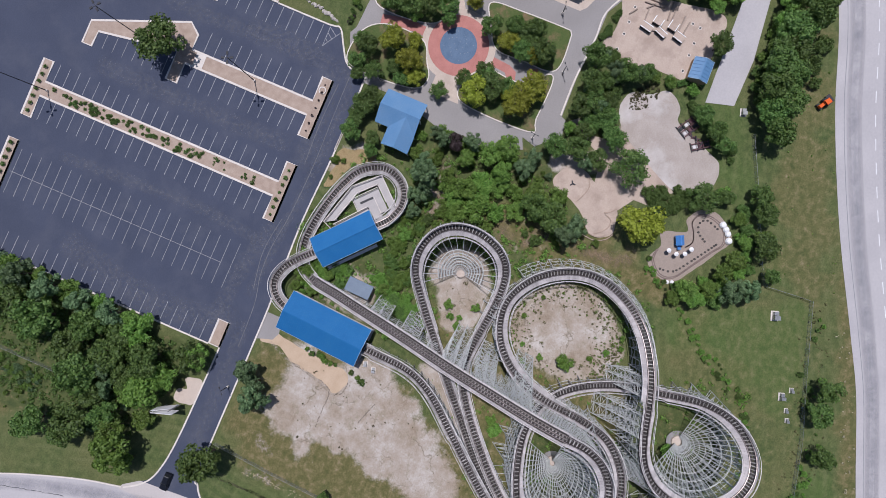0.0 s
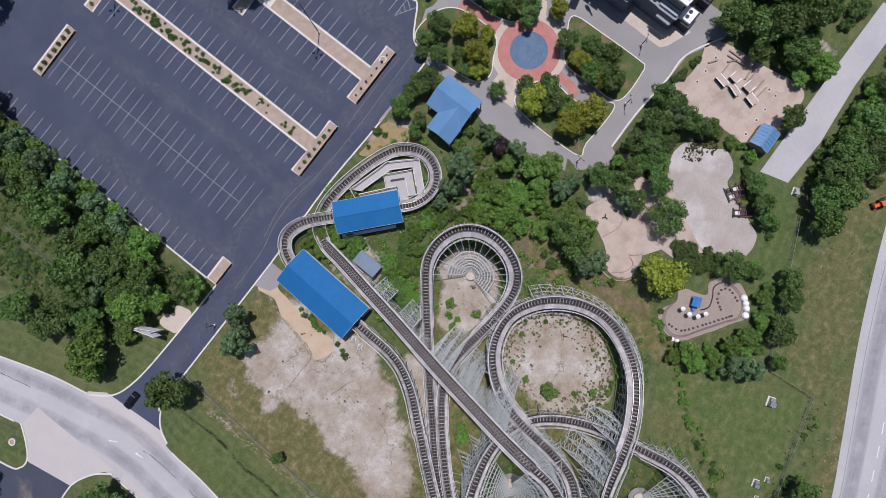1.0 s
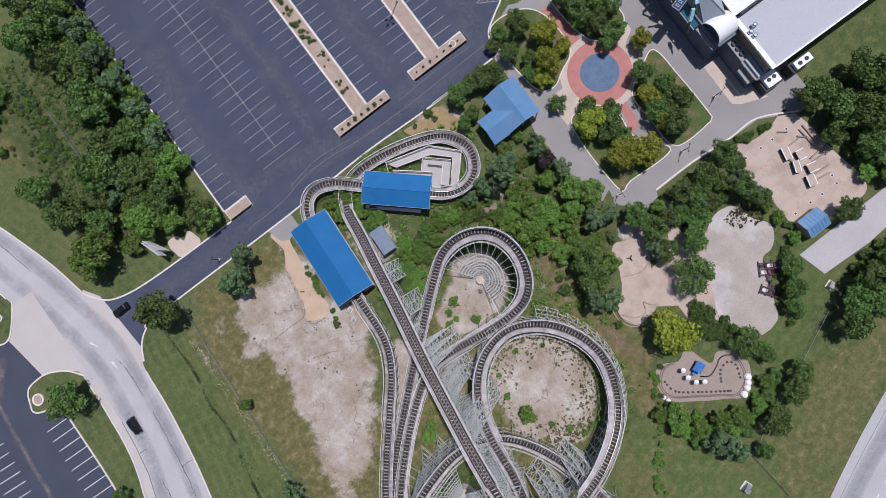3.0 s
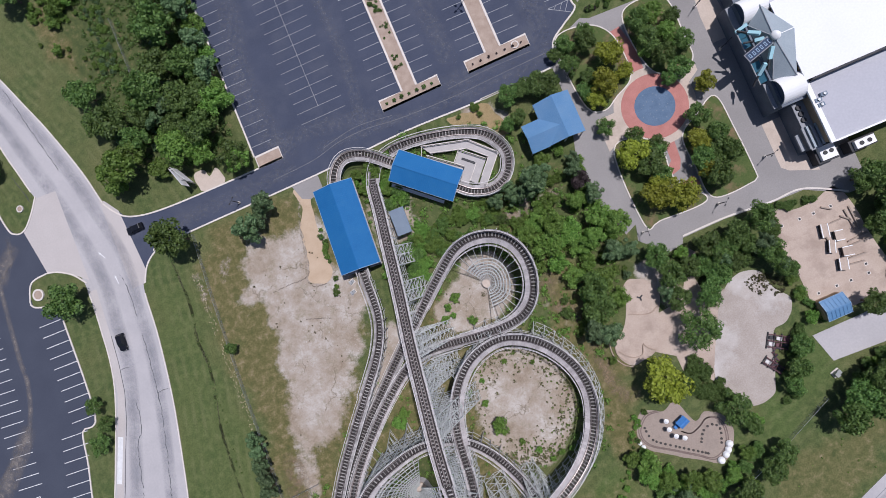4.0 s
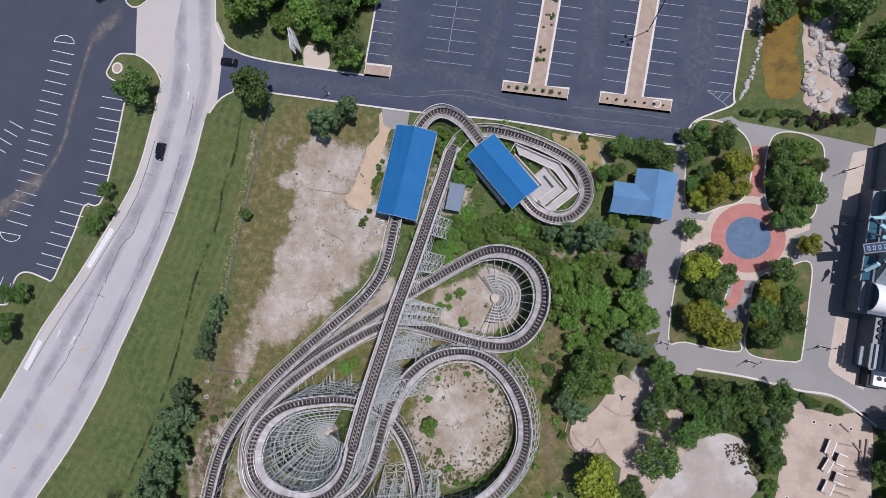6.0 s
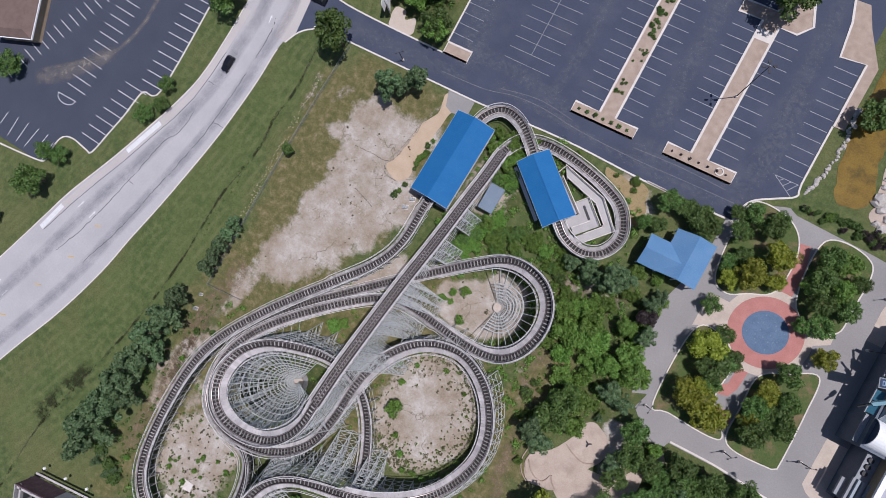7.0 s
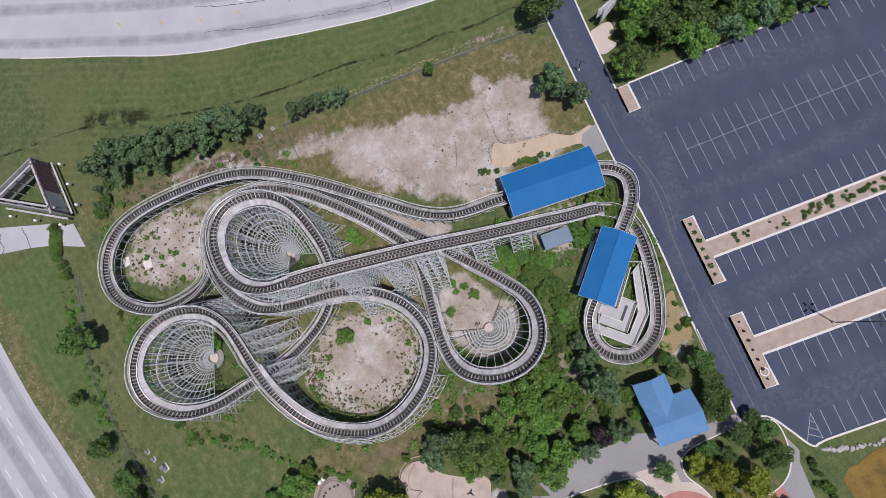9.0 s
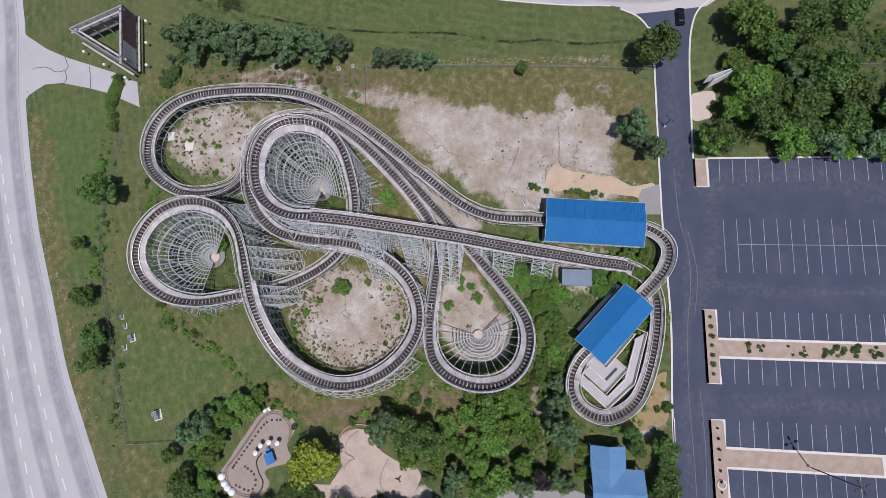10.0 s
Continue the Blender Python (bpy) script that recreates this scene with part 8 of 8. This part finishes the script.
def scatter(ring_, count, low, high, key, seed, gap=1.9, name="shrub_cover", label="dense green shrubs and undergrowth"):
    """Uncountable shrubs over an area, off the pavements and the track, one object for each leaf colour."""
    r = random.Random(seed)
    xs, ys = [p[0] for p in ring_], [p[1] for p in ring_]
    made = {}
    n = 0
    for _ in range(count * 12):
        x, y = r.uniform(min(xs), max(xs)), r.uniform(min(ys), max(ys))
        if n < count and inside(x, y, ring_) and free(x, y) and off_track(x, y, gap):
            kind = r.choice(key)
            data = CROWN_DATA[kind, n % len(CROWNS[kind])]
            s, a = r.uniform(low, high), r.uniform(0, 6.28)
            keep = data[np.random.default_rng(n).random(len(data)) < min(1.0, 0.35 + 0.3 * s)]
            ca, sa = math.cos(a) * s, math.sin(a) * s
            out = np.stack([keep[..., 0] * ca - keep[..., 1] * sa + x, keep[..., 0] * sa + keep[..., 1] * ca + y, keep[..., 2] * s * 1.0 + 0.45 * s], -1)
            made.setdefault(kind, []).append(out.reshape(-1, 3))
            n += 1
    for kind, parts in made.items():
        v = np.concatenate(parts)
        q = np.arange(len(v)).reshape(-1, 4)
        me = bpy.data.meshes.new(name)
        me.from_pydata(v.tolist(), [], np.concatenate([q[:, [0, 1, 3]], q[:, [1, 2, 3]]]).tolist())
        me.materials.append(KINDS[kind][0])
        tagged(new(name, me), label, "shrubs", kind="stuff")


scatter([(-5, 27), (6, 30), (-2, -14), (-9, -2)], 60, 0.9, 1.9, "lllg", 2)
scatter([(14, 8), (24, 6), (22, 1), (4, -2), (0, 4)], 50, 0.9, 1.9, "lllg", 3)
scatter([(20, 3), (28, 3), (30, -14), (24, -16), (23, -4)], 34, 0.9, 1.9, "llg", 33)
scatter([(-4, -9), (1, -5), (6, 8), (2, 8), (-3, -3)], 26, 0.8, 1.5, "lll", 34)
scatter([(-22.6, 17.5), (-21.0, 17.5), (-20.9, 8), (-22.2, 8)], 10, 0.6, 1.0, "lg", 35, 0.5)
scatter([(-23.6, 3.6), (-22, 4), (-23.2, -1.5), (-24.6, -1)], 6, 0.5, 0.9, "lg", 36, 0.5)
scatter([(24, 4), (40, 10), (46, -4), (50, -18), (44, -28), (36, -44), (28, -32), (29, -12)], 52, 0.8, 1.8, "lllllgb", 4)
scatter([(8, 31), (30, 31), (34, 22), (31, 6), (33, 18), (28, 26)], 8, 0.6, 1.2, "l", 5)
scatter([(-32, 47), (-32, 112), (-47, 112), (-44, 84), (-49, 72), (-66, 66), (-67, 52), (-56, 50), (-50, 56), (-46, 46)], 44, 1.2, 2.6, "glb", 6)
scatter([(-54.5, 104), (-56, 79), (-61, 79), (-60, 104)], 70, 0.5, 1.1, "lb", 26)
scatter([(-60, 100), (-60, 108), (-74, 112), (-76, 104), (-68, 98)], 34, 0.6, 1.4, "l", 28)
scatter([(-64, 80), (-60, 84), (-74, 98), (-78, 96)], 14, 0.4, 0.9, "l", 29)
scatter([(50.6, -47.6), (53.6, -49), (56.6, -53.5), (57.6, -58.5), (54, -60.5), (49.6, -57.6), (48.6, -52)], 46, 0.9, 1.5, "g", 27)
scatter([(52, 17), (67, 20), (66, 36), (53, 37)], 10, 0.9, 1.7, "gl", 7)
scatter([(29, -62), (44, -77), (56, -72), (58, -64), (62, -70), (46, -82), (32, -76)], 26, 1.2, 2.2, "ggl", 8)
scatter([(66, -64), (78, -50), (80, -52), (70, -68)], 14, 1.1, 1.8, "g", 9)
scatter([(76, -38), (82, -24), (64, -23), (60, -30), (62, -34), (72, -32)], 26, 1.2, 2.2, "ggb", 10)
scatter([(82, -50), (80, -41), (81.5, -41), (84, -52)], 6, 0.9, 1.4, "g", 11)
scatter([(84, -63), (120, -62), (125, -74), (88, -80)], 30, 1.2, 2.6, "g", 12)
scatter([(-48, -52), (-52, -100), (-56, -100), (-54, -50)], 8, 0.5, 1.2, "lg", 13)
scatter([(103, -27), (126, -24), (126, -48), (104, -50)], 26, 1.8, 3.4, "g", 14)
scatter([(86, 41.5), (125, 60), (66, 90), (76, 62), (84, 56)], 40, 1.2, 3.0, "gl", 15)
scatter([(14, -108), (24, -100), (26, -108), (16, -114)], 5, 0.6, 1.2, "g", 16)
scatter([(-72, -102), (-64, -104), (-52, -104), (-52, -98), (-70, -98)], 10, 1.2, 2.2, "gb", 17)
scatter([(44, 9), (46.2, 7), (45.8, -2), (49.2, -14), (46, -14), (43, 0)], 22, 1.0, 1.9, "gbl", 50)
scatter([(86, -63), (118, -60.5), (122, -62), (90, -68)], 44, 1.0, 2.0, "lgl", 51)
scatter([(103.5, -30), (112, -30), (112, -51), (104, -51)], 24, 1.0, 2.0, "lgl", 52)
scatter([(63, 40.7), (68.5, 39.4), (78.3, 39.2), (88.8, 40.6), (88, 42.4), (76.6, 42.7), (68.5, 42.5)], 46, 0.6, 1.15, "glgp", 53)
scatter(LOOP_D_SAND, 13, 0.5, 1.0, "l", 54, 2.6)
scatter([(-26, -101), (-8, -99), (8, -95), (17, -80), (27, -68), (34, -54), (37, -56), (22, -78), (12, -95), (-8, -103), (-26, -105)], 150, 0.35, 0.95, "lllg", 55, 1.7)
scatter([(-40, -116), (8, -113), (25, -107), (43, -100.5), (43.6, -103), (25, -110.5), (8, -117), (-38, -120)], 46, 0.4, 1.2, "lgl", 56)
PAVED = [LOT]
scatter([(85, -22.2), (94.5, -23.2), (94.5, -24.4), (85, -23.8)], 14, 0.8, 1.1, "g", 18)
scatter([(80.5, -42), (82.5, -30), (83, -24), (81, -24), (79, -36)], 12, 0.9, 1.6, "g", 19)
PAVED = []
scatter([(13.6, 46), (16.0, 46), (16.0, 62), (13.6, 62)], 14, 0.35, 0.6, "dg", 20)
scatter([(13.6, 63), (16.0, 63), (16.0, 108), (13.6, 108)], 80, 0.45, 0.75, "dgg", 21)
for k in range(7):
    tree("d", 8.0 + 2.1 * k, 40.1, 0.45 + 0.12 * (k % 3), k)
    tree("p", 32.2 + 2.2 * k, 40.1, 0.30 + 0.06 * (k % 3), k)
    tree("d", -14.4 + 2.1 * k, 112.5, 0.7, k)
    tree("d", 8.0 + 2.1 * k, 112.0, 0.6, k)


BARE = [LOOP_A_SAND, LOOP_D_SAND, LOOP_E_SAND, TRACK_SAND]


def weeds(name, ring_, count, seed, mat, label, low=0.15, high=0.55, gap=0.0, edge=False):
    """Many small tufts in one object."""
    r = np.random.default_rng(seed)
    xs, ys = [p[0] for p in ring_], [p[1] for p in ring_]
    v, f = [], []
    tries = 0
    cx, cy = sum(xs) / len(xs), sum(ys) / len(ys)
    while tries < count:
        tries += 1
        x, y = r.uniform(min(xs), max(xs)), r.uniform(min(ys), max(ys))
        if not inside(x, y, ring_) or (gap and (not off_track(x, y, gap) or any(inside(x, y, q) for q in BARE))):
            continue
        if edge and r.random() > (math.hypot(x - cx, y - cy) / (0.5 * max(max(xs) - min(xs), max(ys) - min(ys)))) ** 4:
            continue
        s = r.uniform(low, high) * (1.8 if r.random() < 0.12 else 1)
        m = int(14 + 30 * s)
        d = r.normal(size=(m, 3))
        d[:, 2] = abs(d[:, 2])
        d /= np.linalg.norm(d, axis=1)[:, None]
        p = np.array([x, y, 0]) + d * s * r.uniform(0.3, 1.0, (m, 1))
        t = np.cross(d, r.normal(size=(m, 3)))
        t /= np.linalg.norm(t, axis=1)[:, None]
        u = np.cross(d, t)
        q = 0.10 + 0.12 * s
        v.append(np.stack([p - t * q, p + u * q * 0.5, p + t * q, p - u * q * 0.5], 1).reshape(-1, 3))
    me = bpy.data.meshes.new(name)
    v = np.concatenate(v)
    me.from_pydata(v.tolist(), [], np.arange(len(v)).reshape(-1, 4).tolist())
    me.materials.append(mat)
    tagged(new(name, me), label, "weeds", kind="stuff")


WEED = foliage("dry weeds", (0.07, 0.075, 0.028), (0.19, 0.18, 0.075))
weeds("weeds", LOOP_A_SAND, 12, 1, WEED, "small weed tufts on the sand")
weeds("weeds", LOOP_E_SAND, 2600, 2, WEED, "small weed tufts round the edge of the sand", 0.12, 0.42, edge=True)
weeds("weeds", LOOP_E_SAND, 1500, 22, LEAF_LIGHT, "green weed tufts round the edge of the sand", 0.15, 0.5, edge=True)
weeds("weeds", LOOP_D_SAND, 900, 23, LEAF_LIGHT, "green weed tufts on the sand", 0.15, 0.5, edge=True)
weeds("weeds", LOOP_A_SAND, 60, 24, LEAF_LIGHT, "green weed tufts on the sand", 0.15, 0.4, edge=True)
weeds("weeds", TRACK_SAND, 60, 25, LEAF_LIGHT, "green weed tufts between the tracks", 0.15, 0.5)
weeds("weeds", LOOP_D_SAND, 190, 3, WEED, "small weed tufts on the sand", 0.1, 0.34)
weeds("weeds", DIRT_LOT, 60, 4, WEED, "sparse weed tufts on the dirt", 0.1, 0.3)
weeds("weeds", [(70.7, -36.4), (75.5, -35.2), (80.2, -40.9), (76.8, -42.5), (71.6, -39.6)], 260, 31, WEED, "thin grey-green scrub on the gravel", 0.15, 0.5)
weeds("undergrowth", [(-56, -106), (-50, -46), (-30, -30), (0, 0), (24, -2), (30, -30), (30, -58), (12, -72), (14, -96), (-20, -106)], 1500, 5, LEAF_LIGHT, "green undergrowth round and below the coaster", 0.3, 0.9, 1.6)
weeds("undergrowth", [(-10, 26), (8, 31), (34, 24), (40, 10), (46, -20), (34, -44), (22, -30), (-4, -14)], 1300, 6, LEAF_LIGHT, "green undergrowth between the trees", 0.3, 1.0, 1.7)
weeds("rough_grass", [(-34, 46), (-34, 112), (-60, 112), (-68, 60), (-58, 48)], 1400, 7, LEAF, "rough undergrowth below the woodland", 0.4, 1.1)
weeds("rough_grass", [(46, -88), (118, -58), (118, -74), (40, -108)], 160, 8, LEAF_LIGHT, "tufts of rough verge grass", 0.1, 0.3)
weeds("rough_grass", [(-72, -98), (-58, -46), (-52, -46), (-50, -104)], 420, 9, LEAF, "rough growth along the fence", 0.2, 0.8)
weeds("ditch_growth", [(-67.2, -38.6), (-66.3, -38.6), (-64.6, -18), (-63.4, -5), (-62.8, 10), (-61.6, 17), (-62.2, 26), (-63.2, 26), (-62.6, 17), (-64.2, 2.8), (-64.4, -9), (-65.8, -23)], 260, 10, LEAF, "dark rank growth along a shallow ditch", 0.12, 0.4)
scatter([(-57.2, -119.6), (-56.4, -116.6), (-50, -117.2), (-40.5, -116.2), (-40.9, -118.9), (-50, -120.4)], 40, 0.8, 1.2, "lgl", 40, 0.5, "hedge", "clipped green hedge beside the drive")
scatter([(-3.2, 24.8), (0.5, 29.0), (3.6, 29.2), (1.2, 25.2), (-2.0, 22.6)], 14, 0.9, 1.5, "lg", 41, 0.2)
weeds("flowering_weeds", [(-58.9, 20), (-57.6, 20), (-57.2, 4), (-58.0, -30), (-59.4, -30), (-59.0, 3)], 230, 12, material("straw-coloured stalks", (0.32, 0.28, 0.16), (0.48, 0.43, 0.28), 1.0, 8, 0.9, 0.0), "pale straw-coloured weeds along the fence", 0.05, 0.22)
weeds("roadside_weeds", [(x, y + 0.4) for x, y in HWY_L[5:13]] + [(x - 0.6, y + 4.0) for x, y in HWY_L[12:4:-1]], 1100, 14, material("bleached stalks", (0.30, 0.27, 0.16), (0.50, 0.46, 0.33), 1.0, 8, 0.9, 0.0), "bleached weeds along the highway's edge", 0.08, 0.34)
weeds("rough_grass", [(-40, -113), (8, -109), (25, -103), (43, -97), (44, -104), (25, -112), (8, -118), (-38, -121)], 520, 13, WEED, "rough pale weeds along the highway fence", 0.1, 0.36)
